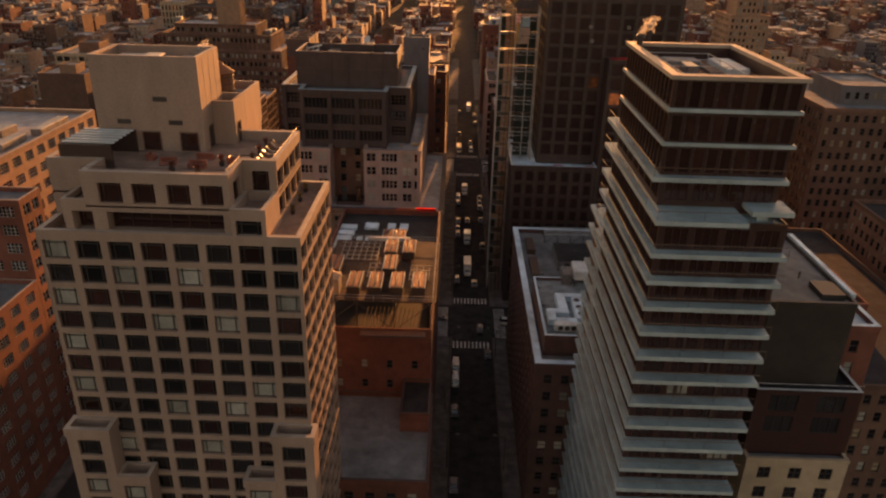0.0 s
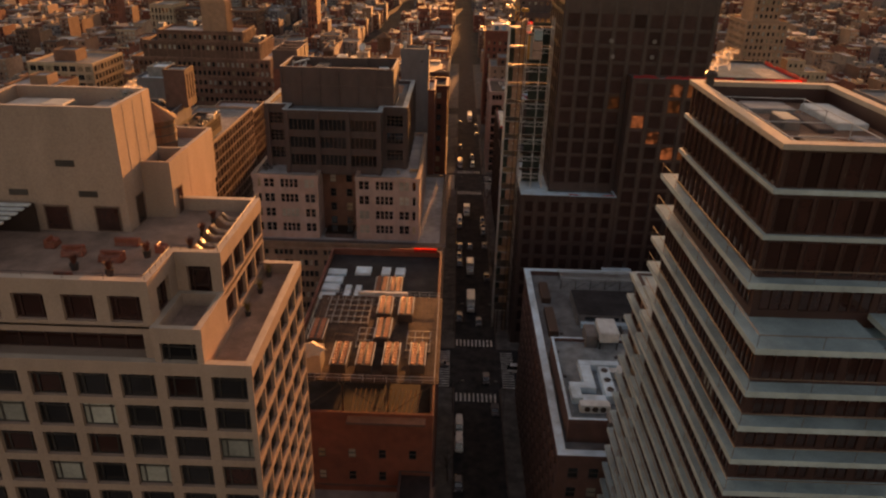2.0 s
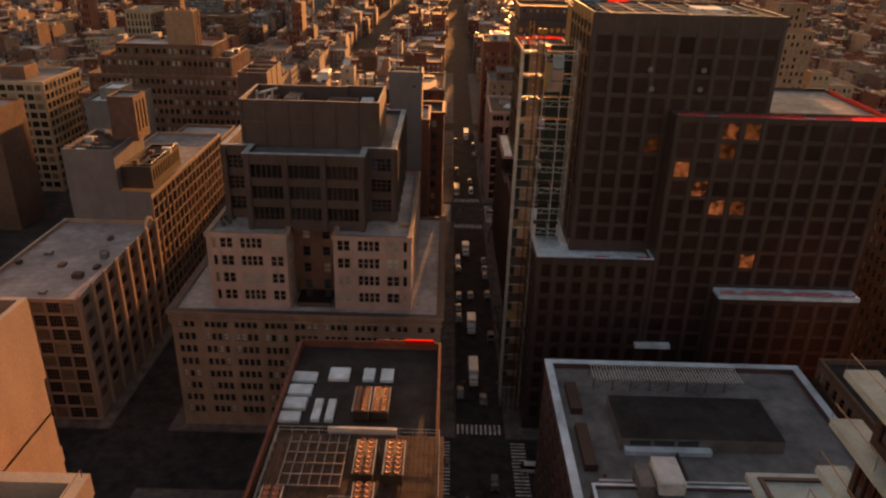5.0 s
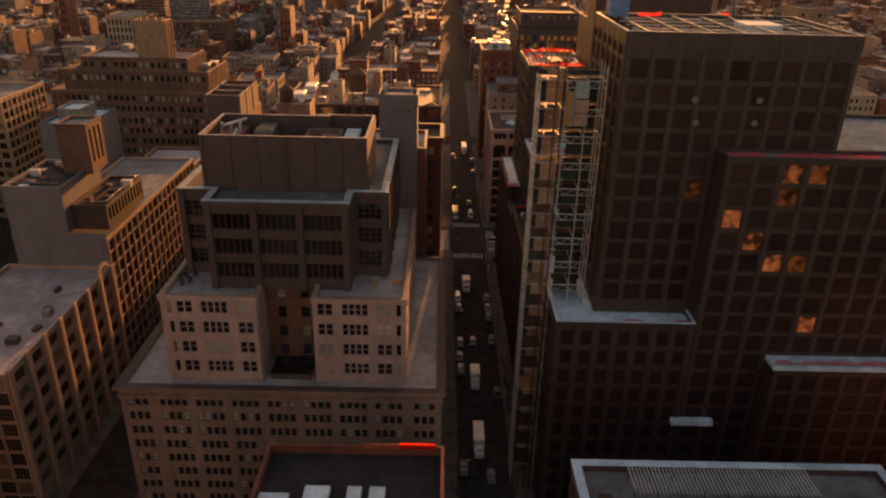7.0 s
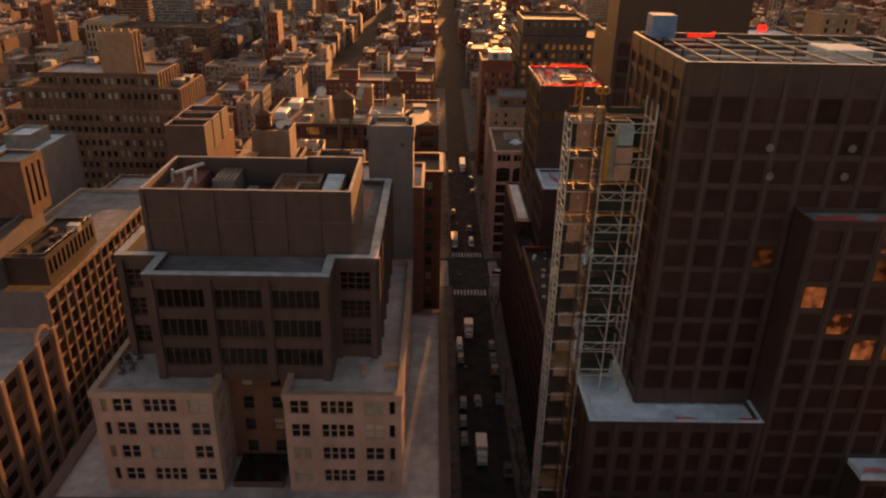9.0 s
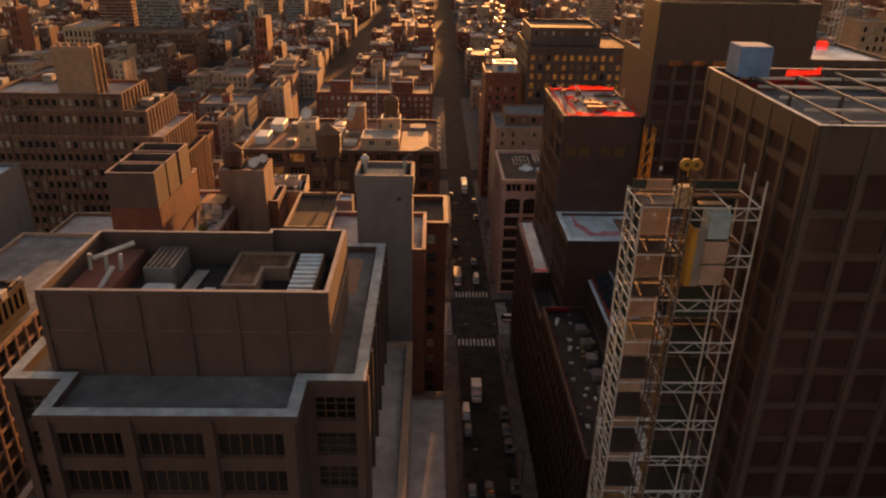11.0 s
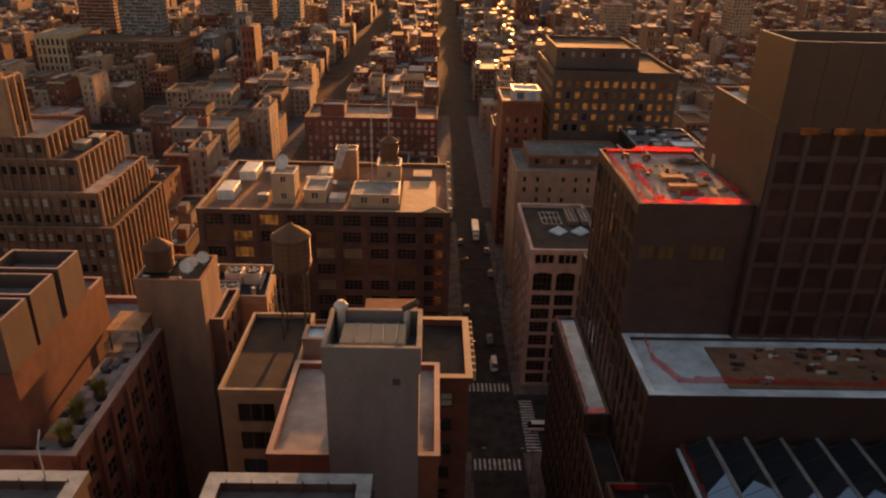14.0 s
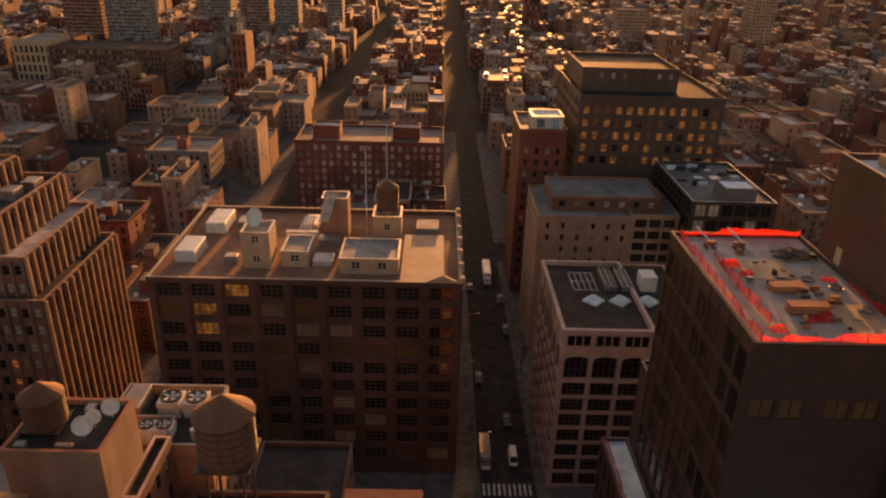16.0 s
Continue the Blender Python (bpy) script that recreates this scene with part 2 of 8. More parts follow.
CLOTH_RED = material("red_brown_cover_cloth", (0.27, 0.075, 0.045), 0.4, stain=0.25, stain_scale=0.8)
def vapour(name, colour, density):
    """Thin steam: light passes through it and scatters both ways."""
    m = bpy.data.materials.new(name)
    m.use_nodes = True
    nt = m.node_tree
    nt.nodes.remove(nt.nodes["Principled BSDF"])
    front, back, clear = nt.nodes.new("ShaderNodeBsdfDiffuse"), nt.nodes.new("ShaderNodeBsdfTranslucent"), nt.nodes.new("ShaderNodeBsdfTransparent")
    both, thin = nt.nodes.new("ShaderNodeMixShader"), nt.nodes.new("ShaderNodeMixShader")
    front.inputs["Color"].default_value = back.inputs["Color"].default_value = (*colour, 1)
    both.inputs[0].default_value, thin.inputs[0].default_value = 0.6, density
    nt.links.new(front.outputs[0], both.inputs[1])
    nt.links.new(back.outputs[0], both.inputs[2])
    nt.links.new(clear.outputs[0], thin.inputs[1])
    nt.links.new(both.outputs[0], thin.inputs[2])
    nt.links.new(thin.outputs[0], nt.nodes["Material Output"].inputs["Surface"])
    return m


STEAM = vapour("white_steam", (0.92, 0.9, 0.87), 0.12)


# ---- mesh building ----
class Shape:
    """Collects faces with their materials, to become one mesh."""

    def __init__(self):
        self.v, self.f, self.m, self.mats = [], [], [], []

    def slot(self, mat):
        if mat not in self.mats:
            self.mats.append(mat)
        return self.mats.index(mat)

    def face(self, pts, mat):
        n = len(self.v)
        self.v += [tuple(p) for p in pts]
        self.f.append(tuple(range(n, n + len(pts))))
        self.m.append(self.slot(mat))
        return self

    def box(self, x0, y0, z0, x1, y1, z1, mat, bottom=False):
        n, s = len(self.v), self.slot(mat)
        self.v += [(x0, y0, z0), (x1, y0, z0), (x1, y1, z0), (x0, y1, z0), (x0, y0, z1), (x1, y0, z1), (x1, y1, z1), (x0, y1, z1)]
        sides = [(0, 1, 5, 4), (1, 2, 6, 5), (2, 3, 7, 6), (3, 0, 4, 7), (4, 5, 6, 7)] + ([(3, 2, 1, 0)] if bottom else [])
        self.f += [tuple(n + i for i in q) for q in sides]
        self.m += [s] * len(sides)
        return self

    def soft_box(self, x0, y0, z0, x1, y1, z1, mat, c=0.1):
        """A box with chamfered top and upright edges."""
        low = [(x0 + c, y0), (x1 - c, y0), (x1, y0 + c), (x1, y1 - c), (x1 - c, y1), (x0 + c, y1), (x0, y1 - c), (x0, y0 + c)]
        ax, ay = (x0 + x1) / 2, (y0 + y1) / 2
        fx, fy = 1 - 2 * c / max(x1 - x0, 0.01), 1 - 2 * c / max(y1 - y0, 0.01)
        top = [(ax + (x - ax) * fx, ay + (y - ay) * fy) for x, y in low]
        rings = [[(x, y, z0) for x, y in low], [(x, y, z1 - c) for x, y in low], [(x, y, z1) for x, y in top]]
        for a, b in zip(rings, rings[1:]):
            for i in range(8):
                self.face((a[i], a[(i + 1) % 8], b[(i + 1) % 8], b[i]), mat)
        self.face(rings[-1], mat)
        self.face(rings[0][::-1], mat)
        return self

    def prism(self, poly, z0, z1, mat, top=None, bottom=False):
        k = len(poly)
        for i in range(k):
            (x0, y0), (x1, y1) = poly[i], poly[(i + 1) % k]
            self.face(((x0, y0, z0), (x1, y1, z0), (x1, y1, z1), (x0, y0, z1)), mat)
        self.face([(x, y, z1) for x, y in poly], top or mat)
        if bottom:
            self.face([(x, y, z0) for x, y in poly[::-1]], mat)
        return self

    def ring(self, poly, t, z0, z1, mat, cap=None, out=0.0):
        """A wall of thickness t that follows a polygon, standing out by out."""
        outer, inner = inset(poly, -out), inset(poly, t)
        k = len(poly)
        for i in range(k):
            j = (i + 1) % k
            a, b, c, d = outer[i], outer[j], inner[j], inner[i]
            self.face(((*a, z0), (*b, z0), (*b, z1), (*a, z1)), mat)
            self.face(((*c, z0), (*d, z0), (*d, z1), (*c, z1)), mat)
            self.face(((*a, z1), (*b, z1), (*c, z1), (*d, z1)), cap or mat)
            self.face(((*d, z0), (*c, z0), (*b, z0), (*a, z0)), mat)
        return self

    def tube(self, a, b, r, mat, sides=6, r2=None, caps=True):
        a, b = Vector(a), Vector(b)
        q = (b - a).to_track_quat("Z", "Y")
        r2 = r if r2 is None else r2
        at = [q @ Vector((math.cos(math.tau * i / sides), math.sin(math.tau * i / sides), 0)) for i in range(sides)]
        lo, hi = [a + p * r for p in at], [b + p * r2 for p in at]
        for i in range(sides):
            j = (i + 1) % sides
            self.face((lo[i], lo[j], hi[j], hi[i]), mat)
        if caps:
            self.face(hi, mat)
            self.face(lo[::-1], mat)
        return self

    def bar(self, a, b, w, mat):
        return self.tube(a, b, w * 0.7, mat, 4, caps=False)

    def lathe(self, x, y, profile, mat, sides=20):
        """Rings (radius, height) turned round an upright axis."""
        for (r0, z0), (r1, z1) in zip(profile, profile[1:]):
            for i in range(sides):
                a, b = math.tau * i / sides, math.tau * (i + 1) / sides
                pts = [(x + r0 * math.cos(a), y + r0 * math.sin(a), z0), (x + r0 * math.cos(b), y + r0 * math.sin(b), z0),
                       (x + r1 * math.cos(b), y + r1 * math.sin(b), z1), (x + r1 * math.cos(a), y + r1 * math.sin(a), z1)]
                self.face(pts[:3] if r1 < 1e-4 else (pts[1:] if r0 < 1e-4 else pts), mat)
        return self

    def add(self, other, m):
        n = len(self.v)
        self.v += [tuple(m @ Vector(p)) for p in other.v]
        self.f += [tuple(n + i for i in q) for q in other.f]
        slots = [self.slot(x) for x in other.mats]
        self.m += [slots[i] for i in other.m]
        return self

    def mesh(self, name):
        me = bpy.data.meshes.new(name)
        index, verts, faces, mats = {}, [], [], []
        for q, m in zip(self.f, self.m):
            ids = []
            for i in q:
                p = self.v[i]
                key = (round(p[0], 4), round(p[1], 4), round(p[2], 4))
                if key not in index:
                    index[key] = len(verts)
                    verts.append(p)
                if not ids or ids[-1] != index[key]:
                    ids.append(index[key])
            if len(set(ids)) == len(ids) and len(ids) > 2:
                faces.append(ids)
                mats.append(m)
        me.from_pydata(verts, [], faces)
        for mat in self.mats:
            me.materials.append(mat)
        me.polygons.foreach_set("material_index", mats)
        me.update()
        return me


def inset(poly, t):
    """A polygon (counter-clockwise) moved inwards by t."""
    out, k = [], len(poly)
    for i in range(k):
        p, a, b = Vector(poly[i]), Vector(poly[i - 1]), Vector(poly[(i + 1) % k])
        d0, d1 = (p - a).normalized(), (b - p).normalized()
        n0, n1 = Vector((-d0.y, d0.x)), Vector((-d1.y, d1.x))
        mid = n0 + n1
        out.append(tuple(p + mid * (t / max(0.3, mid.dot(n0)))))
    return out


def part(name, shape, parent, label="", kind=""):
    ob = new(name, shape if isinstance(shape, bpy.types.Mesh) else shape.mesh(name))
    ob.parent = parent
    return tagged(ob, label=label, kind=kind)


def thing(name, label, category, group="", kind="", at=(0, 0, 0)):
    ob = new(name)
    ob.location = at
    ob.empty_display_size = 0.5
    return tagged(ob, label, category, group, kind)


def rect(x0, y0, x1, y1):
    return [(x0, y0), (x1, y0), (x1, y1), (x0, y1)]


# ---- windows ----
window_meshes = {}


def window_shape(w, h, style, frame_mat, pane_mat, depth):
    """Frame and glass of one window in one piece; x along the wall, y into it, the middle of the opening at the origin."""
    s = Shape()
    y0, y1, b = depth - 0.16, depth - 0.05, 0.07
    ups, rails = {"plain": (0, 0), "hung": (0, 1), "pair": (1, 1), "triple": (2, 1), "quad": (3, 2), "casement": (1, 0), "tall": (2, 0), "picture": (2, 1), "ribbon": (3, 1), "twin": (1, 1), "wide": (5, 0)}[style]
    half = 0.14 if style in ("ribbon", "twin") else (0.1 if style in ("pair", "triple") else 0.05)
    us = [-w / 2, -w / 2 + b]
    for i in range(ups):
        x = -w / 2 + w * (i + 1) / (ups + 1)
        if style == "picture":
            x = (-w / 2 + w * 0.18, w / 2 - w * 0.18)[i]
        us += [x - half, x + half]
    us += [w / 2 - b, w / 2]
    vs = [-h / 2, -h / 2 + b]
    for i in range(rails):
        z = h / 2 - h * 0.22 if style == "picture" else -h / 2 + h * (i + 1) / (rails + 1)
        vs += [z - 0.04, z + 0.04]
    vs += [h / 2 - b, h / 2]
    for i in range(len(us) - 1):
        for j in range(len(vs) - 1):
            x0, x1, z0, z1 = us[i], us[i + 1], vs[j], vs[j + 1]
            if i % 2 and j % 2:
                f, k = [(x0, y0, z0), (x1, y0, z0), (x1, y0, z1), (x0, y0, z1)], [(x0, y1, z0), (x1, y1, z0), (x1, y1, z1), (x0, y1, z1)]
                s.face(k, pane_mat)
                for n in range(4):
                    s.face((f[n], f[(n + 1) % 4], k[(n + 1) % 4], k[n])[::-1], frame_mat)
            else:
                s.face(((x0, y0, z0), (x1, y0, z0), (x1, y0, z1), (x0, y0, z1)), frame_mat)
    return s


class Building:
    """One house: walls with openings, roofs, copings, windows as pieces of their own."""
    split = True

    def __init__(self, name, label, category="building", group="", at=(0, 0)):
        self.ob = thing(name, label, category, group, at=(*at, 0))
        self.at = at
        self.wins = []
        self.rng = random.Random(name + label)

    def local(self, s):
        s.v = [(x - self.at[0], y - self.at[1], z) for x, y, z in s.v]
        return s

    def part(self, name, s, label="", parent=None, kind=""):
        return part(name, self.local(s), parent or self.ob, label, kind)

    def mass(self, poly, z0, z1, wall, roof, faces=None, parapet=1.0, cap=None, thick=0.35, name="wall", out=0.06, label="", lip=0):
        """A storeyed body on a counter-clockwise outline; faces gives the windows of each edge by its number, 'all' for the others."""
        faces = faces or {}
        s, k = Shape(), len(poly)
        for i in range(k):
            self.wall(s, poly[i], poly[(i + 1) % k], z0, z1, wall, faces.get(i, faces.get("all")))
        self.part(name, s, label)
        self.part("roof", Shape().face([(x, y, z1 - parapet) for x, y in inset(poly, thick * 0.5)], roof))
        if lip:
            c = Shape().ring(inset(poly, 0.3), thick - 0.3, z1 - parapet - 0.01, z1 - lip, wall, wall, 0.0)
            c.ring(poly, thick, z1 - lip, z1 + 0.12, cap, cap, out)
        else:
            c = Shape().ring(poly, thick, z1 - parapet - 0.01, z1 + 0.12, wall, cap or wall, out)
        self.part("parapet", c)

    def wall(self, s, a, b, z0, z1, mat, spec):
        a, b = Vector(a), Vector(b)
        length = (b - a).length
        d = (b - a) / length
        n = Vector((d.y, -d.x))

        def p(u, z, inward=0.0):
            q = a + d * u - n * inward
            return (q.x, q.y, z)

        if not spec:
            s.face((p(0, z0), p(length, z0), p(length, z1), p(0, z1)), mat)
            return
        w, h, floor, bay = spec["w"], spec["h"], spec["floor"], spec["bay"]
        depth, top = spec.get("depth", 0.25), spec.get("top", 1.6)
        edge = spec.get("edge", 0.6)
        cols = spec.get("cols") or max(1, int((length - 2 * edge) / bay))
        gap = (length - 2 * edge) / cols
        xs = spec.get("xs") or [edge + gap * (i + 0.5) for i in range(cols)]
        if spec.get("pairs"):
            half = spec["pairs"]
            xs = [x + o for x in xs for o in (-half, half)]
        wide = {x: (w, spec.get("style", "hung")) for x in xs}
        if spec.get("mix"):
            xs = [x for x, _, _ in spec["mix"]]
            wide = {x: (ww, st) for x, ww, st in spec["mix"]}
        zs, z = [], z1 - top - h / 2
        while z - h / 2 > z0 + spec.get("base", 0.5):
            zs.append(z)
            z -= floor
        zs = zs[:spec.get("rows", 999)][::-1]
        us = [0.0] + [u for x in xs for u in (x - wide[x][0] / 2, x + wide[x][0] / 2)] + [length]
        hs = [z0] + [t for c in zs for t in (c - h / 2, c + h / 2)] + [z1]
        for i in range(len(us) - 1):
            for j in range(len(hs) - 1):
                u0, u1, t0, t1 = us[i], us[i + 1], hs[j], hs[j + 1]
                if i % 2 and j % 2:
                    s.face((p(u0, t0), p(u0, t0, depth), p(u0, t1, depth), p(u0, t1)), mat)
                    s.face((p(u1, t0, depth), p(u1, t0), p(u1, t1), p(u1, t1, depth)), mat)
                    s.face((p(u0, t0), p(u1, t0), p(u1, t0, depth), p(u0, t0, depth)), mat)
                    s.face((p(u0, t1, depth), p(u1, t1, depth), p(u1, t1), p(u0, t1)), mat)
                else:
                    s.face((p(u0, t0), p(u1, t0), p(u1, t1), p(u0, t1)), mat)
        # piers, sills and floor bands that stand proud of the wall
        if spec.get("pier"):
            pw, pd = spec["pier"]
            for x in [(q + r) / 2 for q, r in zip(us[0::2], us[1::2])]:
                t = Shape() if self.split else s
                self.proud(t, p, x - pw / 2, x + pw / 2, z0, z1 - 0.2, pd, spec.get("pier_mat", mat))
                if self.split:
                    self.part("pier", t)
        if spec.get("band"):
            bh, bd = spec["band"]
            for c in zs:
                t = Shape() if self.split else s
                self.proud(t, p, 0, length, c - h / 2 - bh - 0.02, c - h / 2 - 0.02, bd, spec.get("band_mat", mat))
                if self.split:
                    self.part("floor_band", t)
        if spec.get("sill"):
            for x in xs:
                for c in zs:
                    self.proud(s, p, x - wide[x][0] / 2 - 0.1, x + wide[x][0] / 2 + 0.1, c - h / 2 - 0.16, c - h / 2, 0.12, mat)
        turn = Matrix(((d.x, -n.x, 0, 0), (d.y, -n.y, 0, 0), (0, 0, 1, 0), (0, 0, 0, 1)))
        panes = spec["panes"]
        for x in xs:
            for c in zs:
                q = p(x, c)
                pane = self.rng.choices([m for m, _ in panes], [k for _, k in panes])[0]
                key = (wide[x][0], h, wide[x][1], spec.get("frame", FRAME_DARK), pane, depth)
                self.wins.append((key, Matrix.Translation((q[0] - self.at[0], q[1] - self.at[1], q[2])) @ turn))

    def proud(self, s, p, u0, u1, t0, t1, d, mat):
        A, B = (p(u0, t0, -d), p(u1, t0, -d), p(u1, t1, -d), p(u0, t1, -d)), (p(u0, t0), p(u1, t0), p(u1, t1), p(u0, t1))
        s.face(A, mat)
        for i in range(4):
            j = (i + 1) % 4
            s.face((B[i], B[j], A[j], A[i]), mat)

    def light(self, places, mat):
        """Swaps the glass of the window nearest to each place for a glowing pane."""
        for p in places:
            q = Vector((p[0] - self.at[0], p[1] - self.at[1], p[2]))
            i = min(range(len(self.wins)), key=lambda k: (self.wins[k][1].translation - q).length)
            key, m = self.wins[i]
            self.wins[i] = ((*key[:4], mat, key[5]), m)

    def finish(self, limit=300, name="window"):
        """The windows: the highest and nearest as objects of their own, the rest joined."""
        order = sorted(self.wins, key=lambda e: e[1].translation.y * 0.3 - e[1].translation.z)
        for key, m in order[:limit]:
            if key not in window_meshes:
                window_meshes[key] = window_shape(*key).mesh("window")
            ob = new(name, window_meshes[key])
            ob.parent, ob.matrix_basis = self.ob, m
        if len(order) > limit:
            s, shapes = Shape(), {}
            for key, m in order[limit:]:
                if key not in shapes:
                    shapes[key] = window_shape(*key)
                s.add(shapes[key], m)
            part("window_field", s, self.ob, kind="stuff")
        return self.ob


class Sketch(Building):
    """Walls and windows for a mesh that many houses share."""
    split = False

    def __init__(self, seed):
        self.at, self.wins, self.rng = (0, 0), [], random.Random(seed)


def light_window(w, h, style, frame_mat, pane_mat, depth):
    """A window for far houses: pane, meeting rail, and a sill bar."""
    s = Shape()
    y = depth - 0.03
    s.face(((-w / 2, y, -h / 2), (w / 2, y, -h / 2), (w / 2, y, h / 2), (-w / 2, y, h / 2)), pane_mat)
    s.face(((-w / 2, y - 0.04, -0.05), (w / 2, y - 0.04, -0.05), (w / 2, y - 0.04, 0.05), (-w / 2, y - 0.04, 0.05)), frame_mat)
    if style != "plain":
        s.face(((-0.05, y - 0.04, -h / 2), (0.05, y - 0.04, -h / 2), (0.05, y - 0.04, h / 2), (-0.05, y - 0.04, h / 2)), frame_mat)
    return s


# ---- ground, streets ----
CURB_L, CURB_R = 0.7, 11.8
ground = new("ground", Shape().face(((-4000, -1500, -0.06), (4000, -1500, -0.06), (4000, 4800, -0.06), (-4000, 4800, -0.06)), GROUND).mesh("ground"))
tagged(ground, "dark grey city ground between the blocks", "ground", kind="structure")
STREETS_X = [(CURB_L, CURB_R, -60, 900), (-77.0, -64.0, -60, 900)]            # streets that run with the camera
STREETS_Y = [(-70, -48), (173.0, 191.0), (319.0, 340.0), (452.0, 468.0)]       # avenues across
s = Shape()
for x0, x1, y0, y1 in STREETS_X:
    s.face(((x0, y0, 0), (x1, y0, 0), (x1, y1, 0), (x0, y1, 0)), ASPHALT)
road = tagged(new("road", s.mesh("road")), "dark worn asphalt street with parked cars", "road", kind="structure")
s = Shape()
for y0, y1 in STREETS_Y:
    for x0, x1 in ((-300, -77.0), (-64.0, CURB_L), (CURB_R, 300)):
        s.face(((x0, y0, 0), (x1, y0, 0), (x1, y1, 0), (x0, y1, 0)), ASPHALT)
tagged(new("road_across", s.mesh("road_across")), "dark asphalt avenue crossing the street", "road", kind="structure")
# pavements are raised slabs with a kerb, one to a block
BLOCKS_Y = [(-48, 173.0), (191.0, 319.0), (340.0, 452.0), (468.0, 620.0)]
for y0, y1 in BLOCKS_Y:
    for x0, x1 in ((-64.0, CURB_L), (CURB_R, 95.0), (-140.0, -77.0)):
        slab = Shape().box(x0, y0, -0.05, x1, y1, 0.15, PAVING)
        slab.ring(rect(x0, y0, x1, y1), 0.3, 0.149, 0.155, STONE_DARK)
        tagged(new("pavement", slab.mesh("pavement")), "grey concrete pavement with a raised stone kerb", "pavement", kind="structure")


def crosswalk(x0, y0, x1, y1, along_x):
    """Ladder crossing: worn white bars."""
    ob = thing("crosswalk", "worn white ladder crossing painted on the asphalt", "crosswalk", "crossings", at=(x0, y0, 0.004))
    w, gap = 0.45, 1.05
    n = int(((x1 - x0) if along_x else (y1 - y0)) / gap)
    for i in range(n):
        s = Shape()
        if along_x:
            s.face(((i * gap, 0, 0), (i * gap + w, 0, 0), (i * gap + w, y1 - y0, 0), (i * gap, y1 - y0, 0)), PAINT)
        else:
            s.face(((0, i * gap, 0), (x1 - x0, i * gap, 0), (x1 - x0, i * gap + w, 0), (0, i * gap + w, 0)), PAINT)
        part("bar", s, ob)


for y in (167.6, 192.6, 313.5, 341.5):
    crosswalk(CURB_L + 0.3, y, CURB_R - 0.3, y + 3.4, True)
for y0, y1 in ((173.6, 190.4), (319.6, 339.4)):
    crosswalk(CURB_R + 1.0, y0, CURB_R + 4.2, y1, False)
    crosswalk(CURB_L - 4.5, y0, CURB_L - 1.3, y1, False)

DARK = [(GLASS_DARK, 1)]
MIXED = [(GLASS_DARK, 6), (BLIND, 2), (BLIND_WARM, 1)]


def spec(w, h, bay, floor, panes=DARK, **more):
    return dict(w=w, h=h, bay=bay, floor=floor, panes=panes, **more)


# ---- apartment tower with a gridded precast front, set back in steps ----
tower = Building("apartment_tower", "beige precast apartment tower with square windows and stepped terraces", "tower", at=(-30, 80))
GRID = spec(2.72, 2.25, 3.52, 2.9, [(GLASS_DARK, 10), (GLASS_BRONZE, 4), (BLIND, 2)], depth=0.5, top=1.0, style="picture", edge=0.05, frame=FRAME_DARK, cols=8)
SIDE = dict(GRID, cols=None, bay=3.4)
tower.mass([(-44.3, 69.3), (-16.1, 69.3), (-16.1, 87.5), (-26.9, 87.5), (-26.9, 97), (-44.3, 97)], 0.15, 74.9, PRECAST, TERRACE,
           {0: GRID, 1: dict(SIDE, cols=6), 5: SIDE}, 1.0, PRECAST_CAP, 0.55)
UP = dict(GRID, cols=None, bay=3.5, top=1.15, base=0.3, panes=[(GLASS_BRONZE, 1)], frame=BRONZE)
TOWER_BACK = [(-23.3, 69.9), (-23.3, 75.2), (-19.6, 75.2), (-19.6, 87.5), (-26.9, 87.5), (-26.9, 97)]
UPPER = [(-44.3, 74.0), (-38.7, 74.0), (-38.7, 69.9)] + TOWER_BACK + [(-44.3, 97)]
MIDDLE = [(-44.3, 74.0), (-41.2, 74.0), (-41.2, 69.9)] + TOWER_BACK + [(-44.3, 97)]
LOGGIA = dict(UP, top=0.55, base=0.2, mix=[(2.0, 2.2, "picture"), (10.8, 12.4, "wide")], h=2.2, depth=1.5)
tower.mass(MIDDLE, 73.9, 77.6, PRECAST, TERRACE, {2: LOGGIA, 5: dict(UP, cols=4, top=0.5, base=0.2), 9: dict(UP, top=0.5, base=0.2)}, 0.05, None, 0.3, name="middle_wall", out=0.0)
TOPW = [(2.85, 2.5, "picture"), (6.35, 2.4, "picture"), (10.05, 2.4, "picture"), (13.5, 2.4, "picture")]
tower.mass(UPPER, 77.6, 81.4, PRECAST, TERRACE,
           {0: dict(UP, mix=[(0.9, 1.2, "plain"), (3.4, 0.9, "plain")], h=2.4, top=1.2), 2: dict(UP, mix=TOPW, h=2.4, top=0.95),
            3: dict(UP, cols=1, h=2.6, top=1.0, base=0.1, w=2.4), 4: dict(UP, cols=1, w=1.9, h=2.6, top=1.0, base=0.1), 5: dict(UP, cols=4), 9: UP}, 1.1, PRECAST_CAP, 0.6, name="upper_wall")
tower.mass(rect(-23.3, 69.31, -19.6, 75.2), 73.9, 77.9, PRECAST, TERRACE, {0: dict(GRID, cols=1, top=1.2, base=0.2)}, 1.0, PRECAST_CAP, 0.45, name="corner_terrace_wall")
tower.part("corner_parapet", Shape().ring(rect(-41.2, 69.9, -38.7, 74.0), 0.3, 77.5, 78.4, PRECAST, PRECAST_CAP, 0.05))
